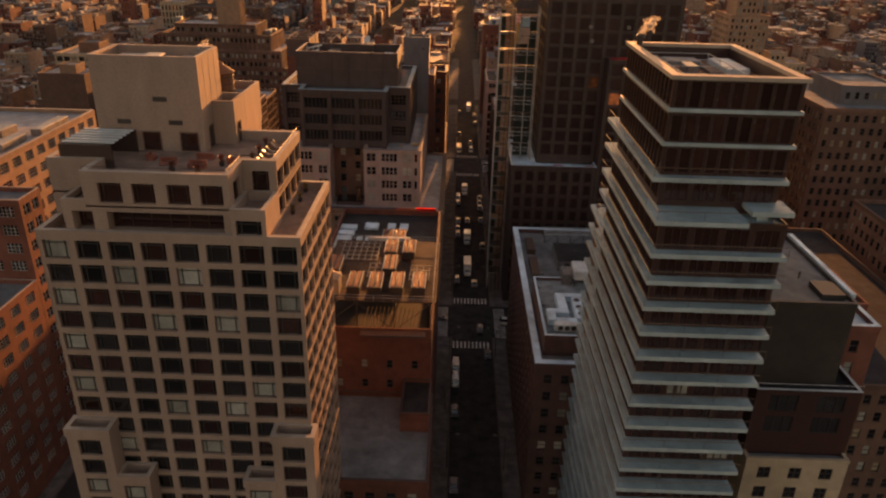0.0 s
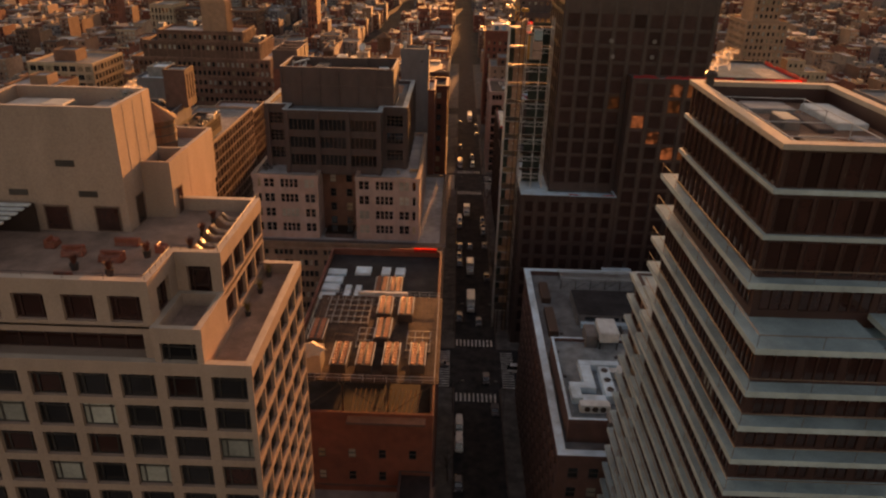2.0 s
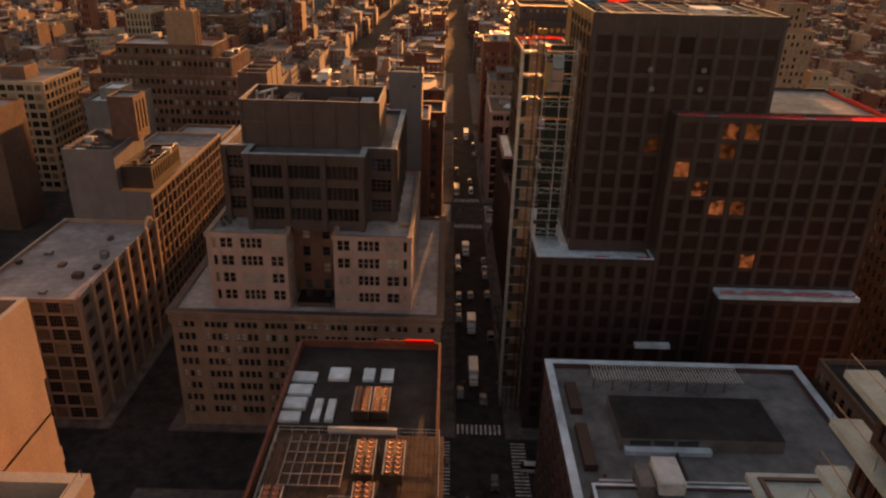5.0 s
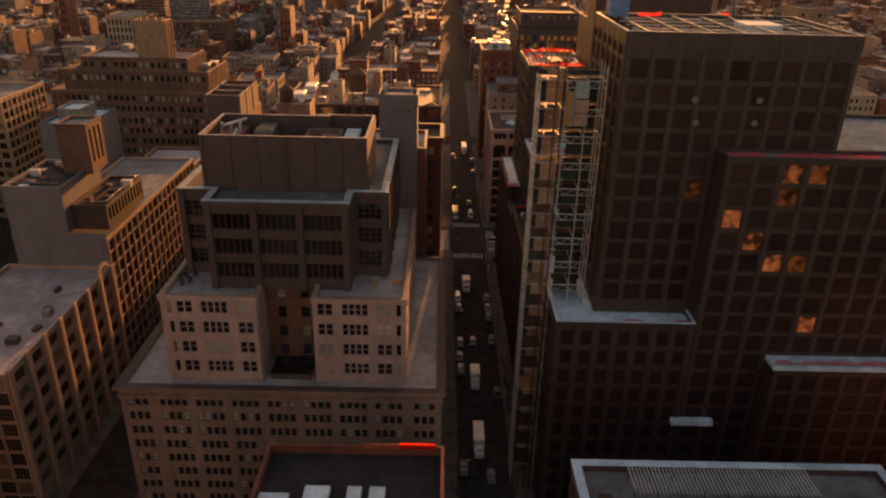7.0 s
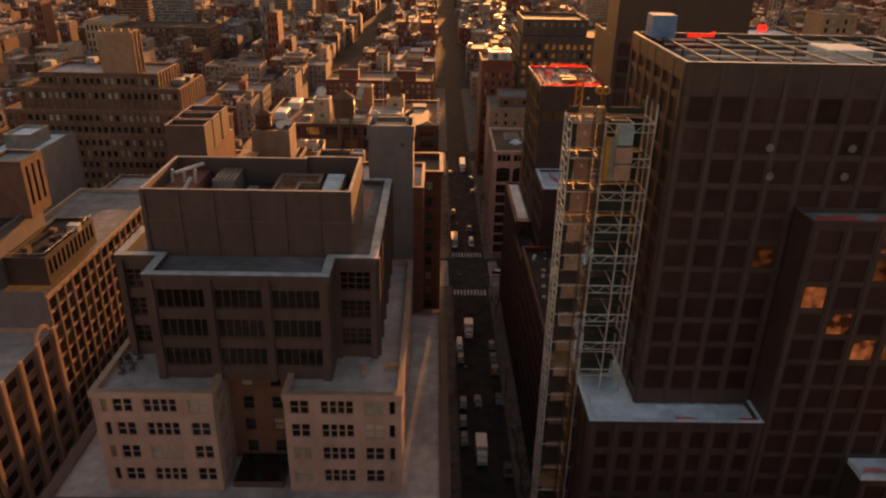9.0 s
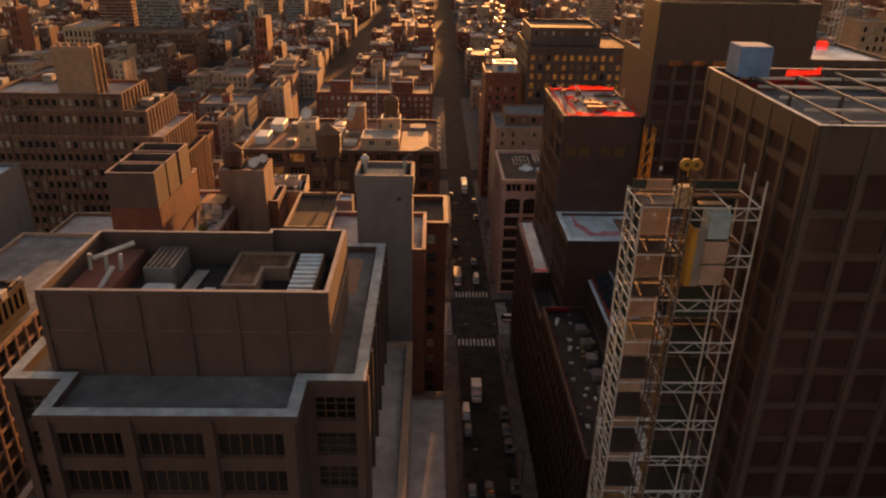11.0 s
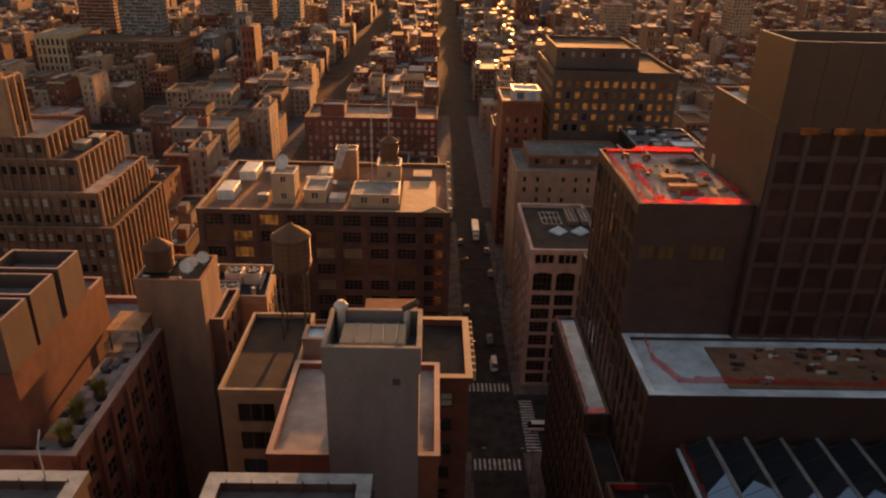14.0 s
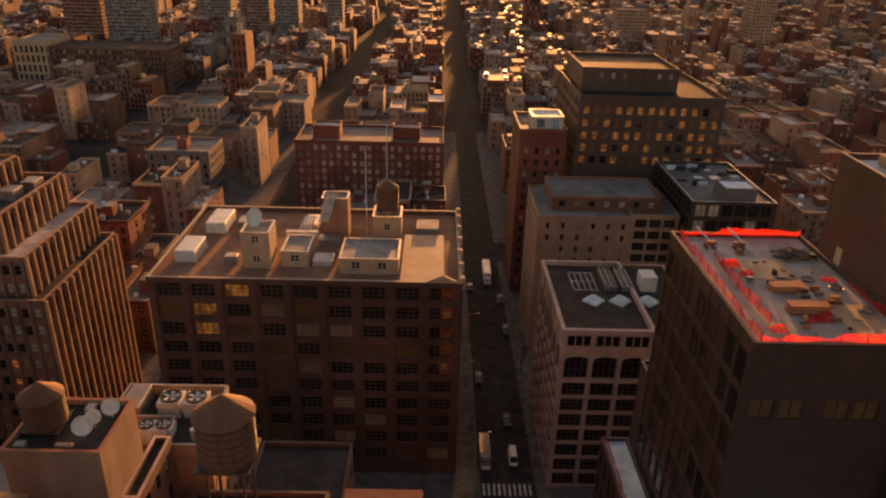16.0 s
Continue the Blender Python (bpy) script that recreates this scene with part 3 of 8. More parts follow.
for x0, x1, z in ((-20.4, -15.5, 50.6), (-44.7, -39.6, 50.6), (-39.6, -35.8, 43.8), (-24.2, -20.4, 43.8)):
    tower.mass(rect(x0, 66.9, x1, 69.29), 0.15, z, PRECAST, TERRACE, {0: dict(GRID, cols=1, top=1.5)}, 1.0, PRECAST_CAP, 0.4, name="bay_wall", out=0.15)
rail = Shape()
for (ax, ay), (bx, by) in (((-38.5, 70.1), (-23.5, 70.1)), ((-23.5, 70.1), (-23.5, 75.4)), ((-23.5, 75.4), (-19.8, 75.4)), ((-19.8, 75.4), (-19.8, 87.3))):
    rail.bar((ax, ay, 81.95), (bx, by, 81.95), 0.04, STEEL_DARK)
    for i in range(6):
        u = i / 5
        rail.bar((ax + (bx - ax) * u, ay + (by - ay) * u, 81.4), (ax + (bx - ax) * u, ay + (by - ay) * u, 81.95), 0.03, STEEL_DARK)
tower.part("terrace_rail", rail, "thin dark rail on the parapet")
# plain bulkhead with an open top and a lower screen wall beside it
s = Shape().ring(rect(-41.6, 81.3, -29.3, 89.0), 0.4, 80.2, 91.3, PRECAST, PRECAST_CAP, 0.0)
s.face([(x, y, 89.6) for x, y in rect(-41.4, 81.5, -29.5, 88.8)], ROOF_GREY)
for z in (83.5, 86.2):
    for x in (-38.5, -32.5) if z < 84 else (-34.0,):
        s.box(x - 0.8, 81.24, z, x + 0.8, 81.29, z + 0.55, STEEL_DARK, True)
tower.part("bulkhead", s, "tall plain beige bulkhead with small dark vents")
for y in (83.2, 85.2, 87.2):
    tower.part("joint_line", Shape().box(-29.299, y, 80.6, -29.285, y + 0.03, 91.2, PRECAST_CAP))
s = Shape().ring(rect(-34.5, 89.4, -26.7, 97), 0.35, 80.2, 85.6, PRECAST, PRECAST_CAP).box(-27.1, 85.0, 80.2, -26.71, 89.4, 85.6, PRECAST).box(-29.3, 85.0, 80.2, -27.1, 85.3, 85.6, PRECAST)
tower.part("screen_wall", s)
for i in range(9):
    tower.part("louvre", Shape().box(-34.1, 90.0 + i * 0.75, 84.4, -27.1, 90.25 + i * 0.75, 84.6, GALV, True))
s = Shape()
for x0, y0, x1, y1 in ((-43.0, 74.5, -37.2, 74.7), (-43.0, 80.8, -37.2, 81.0), (-43.0, 74.7, -42.8, 80.8)):
    s.box(x0, y0, 80.3, x1, y1, 82.9, DARKPANEL)
tower.part("terrace_screen", s, "dark brown terrace screen")
s = Shape()
for i in range(6):
    s.box(-42.9, 75.1 + i * 1.0, 82.9, -37.2, 75.55 + i * 1.0, 83.05, WHITE_METAL, True)
tower.part("pergola_slat", s, "pale pergola slats")
for x, y0, y1, z in ((-29.29, 83.0, 84.6, 83.0), (-26.68, 86.0, 87.2, 82.9)):
    tower.part("terrace_door", Shape().box(x, y0, 80.35, x + 0.04, y1, z, FRAME_BROWN, True).box(x + 0.01, y0 + 0.15, 80.5, x + 0.06, y1 - 0.15, z - 0.15, GLASS_BRONZE, True), "brown glazed terrace door")
for x in (-40.6, -36.6, -32.2):
    tower.part("terrace_door", Shape().box(x, 81.22, 80.4, x + 2.2, 81.29, 82.7, FRAME_BROWN, True).box(x + 0.15, 81.2, 80.5, x + 2.05, 81.27, 82.55, GLASS_BRONZE, True), "brown glazed terrace door")
for x0, y0, x1, y1, h in ((-40, 83, -37, 87, 1.0), (-36, 82.6, -34, 85, 1.5), (-33, 84, -30.5, 88, 0.8)):
    tower.part("roof_unit", Shape().soft_box(x0, y0, 89.6, x1, y1, 89.6 + h, UNIT_GREY))
tower.finish(230)

# ---- tower of stacked balconies ----
balcony_tower = Building("balcony_tower", "condominium tower of dark glass with pale wraparound balcony slabs", "tower", at=(28, 80))
TALL = spec(2.5, 2.35, 2.75, 3.085, [(GLASS_BRONZE, 20), (BLIND, 1)], depth=0.12, top=0.6, style="tall", edge=0.3, frame=BRONZE, base=0.2)
balcony_tower.mass(rect(21.9, 73.2, 34.6, 95.2), 77.8, 82.0, BRONZE, ROOF_GREY, {0: TALL, 3: TALL, 1: TALL}, 0.3, None, 0.2)
balcony_tower.mass(rect(21.5, 69.75, 34.7, 95.2), 0.15, 77.9, BRONZE, SLAB, {0: TALL, 3: TALL, 1: TALL}, 0.1, None, 0.2, name="lower_wall")
balcony_tower.mass(rect(22.45, 95.2, 34.7, 106.5), 0.15, 65.6, BRONZE, ROOF_BROWN, {3: TALL, 2: TALL, 1: TALL}, 0.6, STONE_DARK, 0.3, name="rear_wall")
PANEL = spec(1.15, 2.75, 1.35, 3.45, [(GLASS_BRONZE, 1)], depth=0.1, top=0.45, style="plain", edge=0.2, frame=BRONZE, base=0.1)
balcony_tower.mass(rect(21.65, 72.95, 34.8, 94.6), 81.9, 92.3, BRONZE, ROOF_BROWN, {0: PANEL, 3: PANEL, 1: PANEL}, 1.7, PRECAST_CAP, 0.6, name="crown_wall", out=0.35, lip=0.3)
for k, z in enumerate((85.55, 89.1)):
    balcony_tower.part("crown_band", Shape().ring(rect(21.65, 72.95, 34.8, 94.6), 0.1, z - 0.38, z, SLAB_EDGE, SLAB, 0.3))
for k in range(25):
    z = 82.0 if k == 0 else (78.45 if k == 1 else 74.8 - 3.085 * (k - 2))
    y0, y1 = 71.9 if k == 0 else max(67.7, 68.6 - 0.08 * k), 97.4
    x1 = 34.9 if k == 0 else (30.2 if k == 1 else 34.8)
    poly = [(20.7, y0), (x1, y0), (x1, 94.4), (22.6, 94.4), (22.6, y1), (20.7, y1)]
    if z < 66:
        poly = [(20.7, y0), (x1, y0), (x1, 107.2), (21.7, 107.2), (21.7, y1), (20.7, y1)]
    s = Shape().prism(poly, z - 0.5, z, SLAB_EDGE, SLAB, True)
    slab = balcony_tower.part("balcony_slab", s)
    rail = Shape()
    for (ax, ay), (bx, by) in ((poly[-1], poly[0]), (poly[0], poly[1])):
        rail.bar((ax + 0.12, ay + 0.12, z + 1.05), (bx + (0.12 if bx < 25 else 0), by + 0.12, z + 1.05), 0.06, BRONZE_LIT)
        n = max(2, int(math.hypot(bx - ax, by - ay) / 4.4))
        for i in range(n + 1):
            u = i / n
            px, py = ax + (bx - ax) * u + 0.12, ay + (by - ay) * u + 0.12
            rail.bar((px, py, z), (px, py, z + 1.05), 0.035, BRONZE_LIT)
    rail = balcony_tower.part("railing", rail, "bronze balcony railing", slab) if k < 14 else balcony_tower.part("railing", rail)
    for x in ((26.2, 30.8) if k % 3 else (29.4,)):
        if x < x1 and 4 < k < 18:
            balcony_tower.part("column", Shape().box(x, 69.62, z - 3.08, x + 0.28, 69.74, z - 0.5, STONE_DARK))
balcony_tower.part("corner_terrace", Shape().prism(rect(31.0, 70.2, 35.4, 74), 78.6, 79.1, SLAB_EDGE, SLAB, True).box(32.0, 71.2, 74.8, 33.2, 71.9, 78.6, SLAB_EDGE))
for x0, y0, x1, y1, h, m in ((22.8, 74.4, 24.6, 77.0, 0.7, STEEL_DARK), (25.6, 74.2, 29.2, 75.6, 0.4, STONE_DARK), (30.6, 74.6, 33.2, 81.5, 0.25, ROOF_PALE), (23, 80, 24.2, 87, 0.8, STEEL_DARK), (25.6, 78.4, 28.4, 80.4, 0.5, DARKPANEL), (26, 83.5, 27.4, 86.5, 0.9, UNIT_GREY), (28.6, 82.8, 30.0, 88.4, 0.35, STONE_DARK), (30.8, 84, 33.4, 91.5, 0.6, WHITE_METAL), (25.2, 89.2, 29.4, 92.2, 0.5, UNIT_GREY)):
    balcony_tower.part("roof_unit", Shape().soft_box(x0, y0, 90.6, x1, y1, 90.6 + h, m))
for k in range(5):
    balcony_tower.part("roof_pipe", Shape().tube((23.2 + k * 0.35, 77.6, 91.2), (23.2 + k * 0.35, 92.2, 91.2), 0.07, GALV, 6))
s = Shape()
for y in (76.4, 80.8, 85.2, 89.6):
    s.bar((22.2, y, 90.6), (22.2, y, 92.0), 0.07, GALV).bar((30.2, y, 90.6), (30.2, y, 92.0), 0.07, GALV).bar((22.2, y, 91.95), (30.2, y, 91.95), 0.06, GALV)
s.bar((22.2, 76.4, 91.95), (22.2, 89.6, 91.95), 0.06, GALV).bar((30.2, 76.4, 91.95), (30.2, 89.6, 91.95), 0.06, GALV)
balcony_tower.part("roof_rail", s)
s = Shape().lathe(22.6, 93.0, [(0.4, 92.3), (0.4, 93.0), (0.58, 93.1), (0.58, 93.4), (0.25, 93.7), (0.0, 93.7)], STEEL_DARK, 14)
balcony_tower.part("flue", s, "grey metal roof flue")
balcony_tower.finish(120)

# ---- low office block with a white-edged roof ----
block = Building("office_block", "brown brick office block with a white-edged flat roof", at=(35, 140))
BR = spec(1.5, 1.9, 2.9, 3.7, MIXED, sill=True, top=2.4, edge=0.8)
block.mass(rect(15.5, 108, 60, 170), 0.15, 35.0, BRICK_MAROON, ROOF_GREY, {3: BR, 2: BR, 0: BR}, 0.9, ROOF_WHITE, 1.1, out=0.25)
block.mass(rect(17.2, 112, 44, 135.5), 34.0, 38.3, BRICK_MAROON, ROOF_COOL, None, 0.5, ROOF_WHITE, 0.4, name="raised_roof_wall")
for i in range(8):
    x = 22.6 + i * 3.15
    s = Shape()
    for y in (162.6, 166.6):
        s.box(x, y, 34.1, x + 0.12, y + 0.12, 36.5, STEEL_DARK, True).box(x - 0.2, y, 36.4, x + 3.2, y + 0.12, 36.55, UNIT_GREY, True)
    for j in range(6):
        s.box(x + j * 0.52, 162.0, 36.55, x + j * 0.52 + 0.1, 167.2, 36.7, WHITE_METAL, True)
    s.bar((x, 162.6, 34.2), (x + 3.0, 162.6, 36.4), 0.06, STEEL_DARK)
    block.part("trellis_bay", s, "slatted steel roof trellis")
for y0, y1 in ((142.6, 152.2), (155.8, 163.2)):
    block.part("planter", Shape().box(17.9, y0, 34.1, 19.7, y1, 35.3, DARKPANEL))
house = Shape().prism(rect(24, 147.5, 48.5, 158.2), 34.1, 36.3, UNIT_GREY, ROOF_BLACK)
house.box(24.6, 146.3, 34.1, 37.5, 147.5, 34.9, ROOF_WHITE)
for i in range(3):
    house.box(25.4 + i * 3.6, 147.42, 35.1, 28.4 + i * 3.6, 147.5, 35.9, GLASS_DARK, True)
block.part("plant_house", house, "low dark-roofed house with a strip of windows")
# flat white ductwork in a zigzag, with fans let into its near leg and its long arm
s = Shape()
for x0, y0, x1, y1 in ((20.7, 126.0, 27.4, 127.4), (20.7, 121.0, 22.5, 126.0), (18.3, 119.4, 22.5, 121.0), (18.3, 116.6, 19.9, 119.4), (19.9, 116.0, 23.6, 117.6)):
    s.soft_box(x0, y0, 37.8, x1, y1, 39.0, ROOF_WHITE, 0.08)
block.part("duct", s, "flat white zigzag roof duct")
arm = block.part("fan_arm", Shape().soft_box(23.6, 117.0, 37.8, 25.4, 125.2, 39.3, ROOF_WHITE, 0.1).soft_box(25.4, 123.8, 37.8, 27.6, 125.2, 39.1, WHITE_METAL, 0.1), "white duct arm with three roof fans")
for y in (118.6, 121.2, 123.9):
    part("fan", Shape().lathe(24.5 - 35, y - 140, [(0.55, 39.3), (0.55, 39.45), (0.45, 39.45), (0.0, 39.32)], STEEL_DARK, 14), arm)
block.part("duct_cap", Shape().soft_box(26.6, 122.6, 37.8, 28.2, 124.6, 40.0, WHITE_METAL, 0.1))
unit = block.part("condenser", Shape().soft_box(19.2, 114.4, 37.8, 23.8, 115.9, 39.2, WHITE_METAL, 0.08))
for i in range(3):
    part("fan", Shape().tube((20.3 + i * 1.2 - 35, 114.42 - 140, 38.5), (20.3 + i * 1.2 - 35, 114.34 - 140, 38.5), 0.48, STEEL_DARK, 14), unit)
block.part("small_unit", Shape().soft_box(23.0, 110.8, 36.6, 24.8, 113.4, 38.9, UNIT_GREY, 0.1).lathe(23.9, 112.0, [(0.5, 38.9), (0.5, 39.05), (0.0, 38.95)], STEEL_DARK, 12))
chiller = block.part("chiller", Shape().soft_box(25.2, 132.6, 39.3, 28.6, 138.0, 41.2, WHITE_METAL, 0.18), "pale chiller on a dark steel frame")
for x, y in ((25.4, 132.9), (28.4, 132.9), (25.4, 137.6), (28.4, 137.6)):
    part("leg", Shape().box(x - 0.1 - 35, y - 0.1 - 140, 37.8, x + 0.1 - 35, y + 0.1 - 140, 39.35, STEEL_DARK), chiller)
s = Shape().soft_box(23.0, 133.2, 37.8, 25.0, 137.4, 40.2, UNIT_GREY, 0.12)
for i in range(4):
    s.tube((22.9, 133.6 + i * 0.9, 38.3 + 0.2 * (i % 2)), (25.3, 133.6 + i * 0.9, 39.0), 0.16, STEEL_DARK, 7)
block.part("pump_set", s, "dark pipework and pump unit")
for x, y in ((17.9, 131.5), (18.2, 124.0), (27.8, 130.2), (19.4, 137.6)):
    block.part("roof_drain", Shape().lathe(x, y, [(0.3, 37.8), (0.3, 37.95), (0.18, 38.05), (0.0, 38.05)], STEEL_DARK, 10))
block.part("roof_curb", Shape().box(19.4, 139.8, 34.1, 40.0, 140.15, 35.0, WHITE_METAL, True).box(32.0, 140.1, 34.1, 32.25, 146.2, 34.9, STEEL_DARK, True), "low white kerb wall on the roof")
block.finish(80)

# ---- brick block with a steel plant deck ----
deck_house = Building("brick_warehouse", "red-brown brick building carrying a steel plant deck", at=(-14, 135))
deck_house.mass(rect(-27, 109, -3.2, 166), 0.15, 40.4, BRICK_RED, ROOF_BLACK, {0: spec(1.1, 1.7, 4.2, 4.2, MIXED, top=6.5), 1: spec(1.2, 1.9, 3.2, 4.0, MIXED, top=3.5)}, 1.2, BRICK_RED, 0.4)
deck_house.mass(rect(-24, 86, -2.6, 108.98), 0.15, 27.0, BRICK_RED, ROOF_GREY, {0: BR, 1: BR}, 0.8, STONE_DARK, 0.4, name="lower_wall")
deck_house.mass(rect(-8, 99, -3.0, 108.9), 26.2, 30.0, BRICK_RED, ROOF_BLACK, None, 0.4, STONE_DARK, 0.3, name="stair_house_wall")
deck = Shape()
for x in (-23.2, -16.4, -9.8, -3.5):
    for y in (110.2, 122.5, 134.6):
        deck.box(x - 0.15, y - 0.15, 39.2, x + 0.15, y + 0.15, 45.2, STEEL_DARK)
    deck.box(x - 0.18, 109.6, 45.0, x + 0.18, 135.2, 45.5, STEEL_DARK, True)
for i in range(17):
    y = 109.7 + i * 1.58
    deck.box(-23.6, y, 45.3, -3.1, y + 0.2, 45.55, STEEL_DARK, True)
for i in range(34):
    x = -23.5 + i * 0.62
    deck.box(x, 109.6, 45.55, x + 0.56, 135.2, 45.6, DECK)
for a, b in (((-23.2, 110, 39.5), (-16.4, 110, 45)), ((-16.4, 110, 45), (-9.8, 110, 39.5)), ((-9.8, 110, 39.5), (-3.5, 110, 45))):
    deck.bar(a, b, 0.12, STEEL_DARK)
for x0, y0, x1, y1 in ((-21.8, 125.5, -14.6, 134.6), (-15.6, 118.2, -13.2, 124), (-7.8, 117.6, -4.0, 123.4)):
    for k in range(int((x1 - x0) / 1.2) + 1):
        deck.box(x0 + k * 1.2, y0, 45.62, x0 + k * 1.2 + 0.12, y1, 45.85, UNIT_GREY, True)
    for k in range(int((y1 - y0) / 1.9) + 1):
        deck.box(x0, y0 + k * 1.9, 45.85, x1, y0 + k * 1.9 + 0.12, 45.95, UNIT_GREY, True)
deck.box(-17.4, 135.6, 43.6, -8.6, 136.0, 46.2, WHITE_METAL, True)
deck_house.part("plant_deck", deck, "open steel deck on columns")
rail = Shape()
for (ax, ay), (bx, by) in zip(rect(-23.6, 109.6, -3.1, 135.2), rect(-23.6, 109.6, -3.1, 135.2)[1:] + [(-23.6, 109.6)]):
    for h in (0.55, 1.1):
        rail.bar((ax, ay, 45.6 + h), (bx, by, 45.6 + h), 0.05, GALV)
    n = int(math.hypot(bx - ax, by - ay) / 1.7)
    for i in range(n):
        u = i / n
        rail.bar((ax + (bx - ax) * u, ay + (by - ay) * u, 45.5), (ax + (bx - ax) * u, ay + (by - ay) * u, 46.7), 0.04, GALV)
deck_house.part("deck_railing", rail, "galvanised handrail")
s = Shape()
for i in range(14):
    s.bar((-15.0 + i * 0.72, 109.3, 40.7), (-14.2 + i * 0.72, 109.3, 44.6), 0.09, PLY)
deck_house.part("slatted_screen", s, "warm wooden slatted screen under the deck")
deck_house.part("lean_to_roof", Shape().prism(rect(-15.6, 107.4, -4.2, 109.0), 39.6, 40.0, STONE_DARK, ROOF_BROWN, True))
part("red_tarp", Shape().box(-14.2 + 14, 165.3 - 135, 40.5, -4.2 + 14, 165.4 - 135, 41.2, STEEL_RED, True).box(-9.2 + 14, 165.2 - 135, 40.5, -4.4 + 14, 165.3 - 135, 41.5, MESH_NET, True), deck_house.ob, "red plastic sheeting along the parapet")
for x0, y0, x1, y1 in ((-26.4, 155.2, -22.6, 157.6), (-26.4, 151.8, -22.8, 154.2), (-26.4, 148.2, -23.0, 150.9), (-26.4, 145.2, -23.4, 147.4), (-20.8, 155.8, -17.6, 159), (-15.4, 155.8, -13.6, 159), (-12.6, 155.8, -10.6, 159), (-21.8, 145.6, -20.6, 150.6), (-19.8, 145.6, -18.6, 150.6)):
    sk = deck_house.part("skylight", Shape().soft_box(x0, y0, 39.1, x1, y1, 39.75, ROOF_WHITE, 0.08))
for x0, y0, x1, y1, h in ((-18, 138, -9, 141, 1.6), (-22, 136, -19, 141, 1.2)):
    deck_house.part("roof_unit", Shape().soft_box(x0, y0, 39.2, x1, y1, 39.2 + h, STEEL_DARK, 0.1))
deck_house.finish(60)


def cooling_unit(at, long=6.0, rows=7, mat=UNIT_GREY):
    """Air-cooled condenser: sheet casing on legs with two rows of fans on top."""
    ob = thing("cooling_unit", "grey air-cooled condenser with rusty fan guards on the plant deck", "air conditioner", "cooling units", at=at)
    part("casing", Shape().soft_box(-1.12, -long / 2, 0.35, 1.12, long / 2, 1.75, STEEL_DARK, 0.06), ob)
    for x in (-1.15, 1.15):
        part("casing_rim", Shape().bar((x, -long / 2, 1.85), (x, long / 2, 1.85), 0.14, GALV), ob)
    for x in (-1.0, 1.0):
        for y in (-long / 2 + 0.2, long / 2 - 0.2):
            part("leg", Shape().box(x - 0.08, y - 0.08, 0, x + 0.08, y + 0.08, 0.35, STEEL_DARK), ob)
    for x in (-0.55, 0.55):
        for i in range(rows):
            y = -long / 2 + long * (i + 0.5) / rows
            part("fan_guard", Shape().lathe(x, y, [(0.4, 1.9), (0.4, 2.05), (0.3, 2.05), (0.0, 1.95)], COPPERY, 10), ob)
    return ob


first_unit = cooling_unit((-17.1, 114.0, 45.6))
for x, y in ((-13.4, 114.1), (-9.6, 114.3), (-5.7, 114.5), (-11.5, 121.6), (-11.9, 129.0), (-8.4, 129.0), (-21.6, 120.7)):
    copy_thing(first_unit, pose(x, y, 45.6))
for x in (-14.6, -11.8):
    copy_thing(first_unit, pose(x, 149.0, 39.2))
tent = thing("equipment_cover", "off-white pitched equipment cover on the plant deck", "cover", at=(-21.3, 113.0, 45.6))
part("cover", Shape().soft_box(-1.7, -1.7, 0, 1.7, 1.7, 3.0, CREAM, 0.1), tent)
part("cap", Shape().lathe(0, 0, [(2.35, 2.95), (0.25, 4.0), (0.0, 4.0)], CREAM, 4), tent)

# ---- stepped limestone office building ----
stone = Building("stepped_office_building", "tan limestone office building rising in steps to a plain crown", at=(-32, 215))
SMALL = spec(0.95, 1.65, 5.6, 3.15, [(GLASS_DARK, 6), (BLIND, 1)], top=2.3, sill=True, edge=1.0, base=0.4)
groups = [2.7 + 6.4 * g for g in range(9)]
trip = [c + o for g, c in enumerate(groups) for o in ((-1.35, 0, 1.35) if g in (0, 8) else (-1.95, -0.65, 0.65, 1.95))]
stone.mass(rect(-60.6, 193.6, -3.4, 250), 0.15, 29.6, LIMESTONE, ROOF_PALE, {0: dict(SMALL, xs=[x + 0.3 for x in trip]), 1: dict(SMALL, xs=trip), 3: dict(SMALL, xs=trip)}, 0.5, STONE_DARK, 0.9, out=0.7)
stone.part("cornice", Shape().ring(rect(-60.6, 193.6, -3.4, 250), 0.05, 27.2, 27.9, LIMESTONE, None, 0.35))
BIG = spec(3.5, 2.5, 5.4, 4.0, MIXED, top=1.0, style="quad", edge=0.6, base=0.4, depth=0.35, frame=FRAME_BROWN)


def wing(x0, x1):
    w = x1 - x0
    mix = [(2.1, 2.6, "twin"), (7.3, 4.5, "ribbon"), (12.4, 2.6, "twin"), (14.9, 0.85, "plain")]
    if x0 < -40:
        mix = [(w - x, ww, st) for x, ww, st in mix][::-1]
    stone.mass(rect(x0, 196.6, x1, 240), 29.2, 46.3, TERRA, ROOF_PALE, {0: dict(BIG, mix=mix, h=2.35, frame=TERRA), 1: dict(BIG, style="ribbon", frame=TERRA), 3: dict(BIG, style="ribbon", frame=TERRA)}, 0.9, LIMESTONE, 0.7, name="wing_wall", out=0.2)


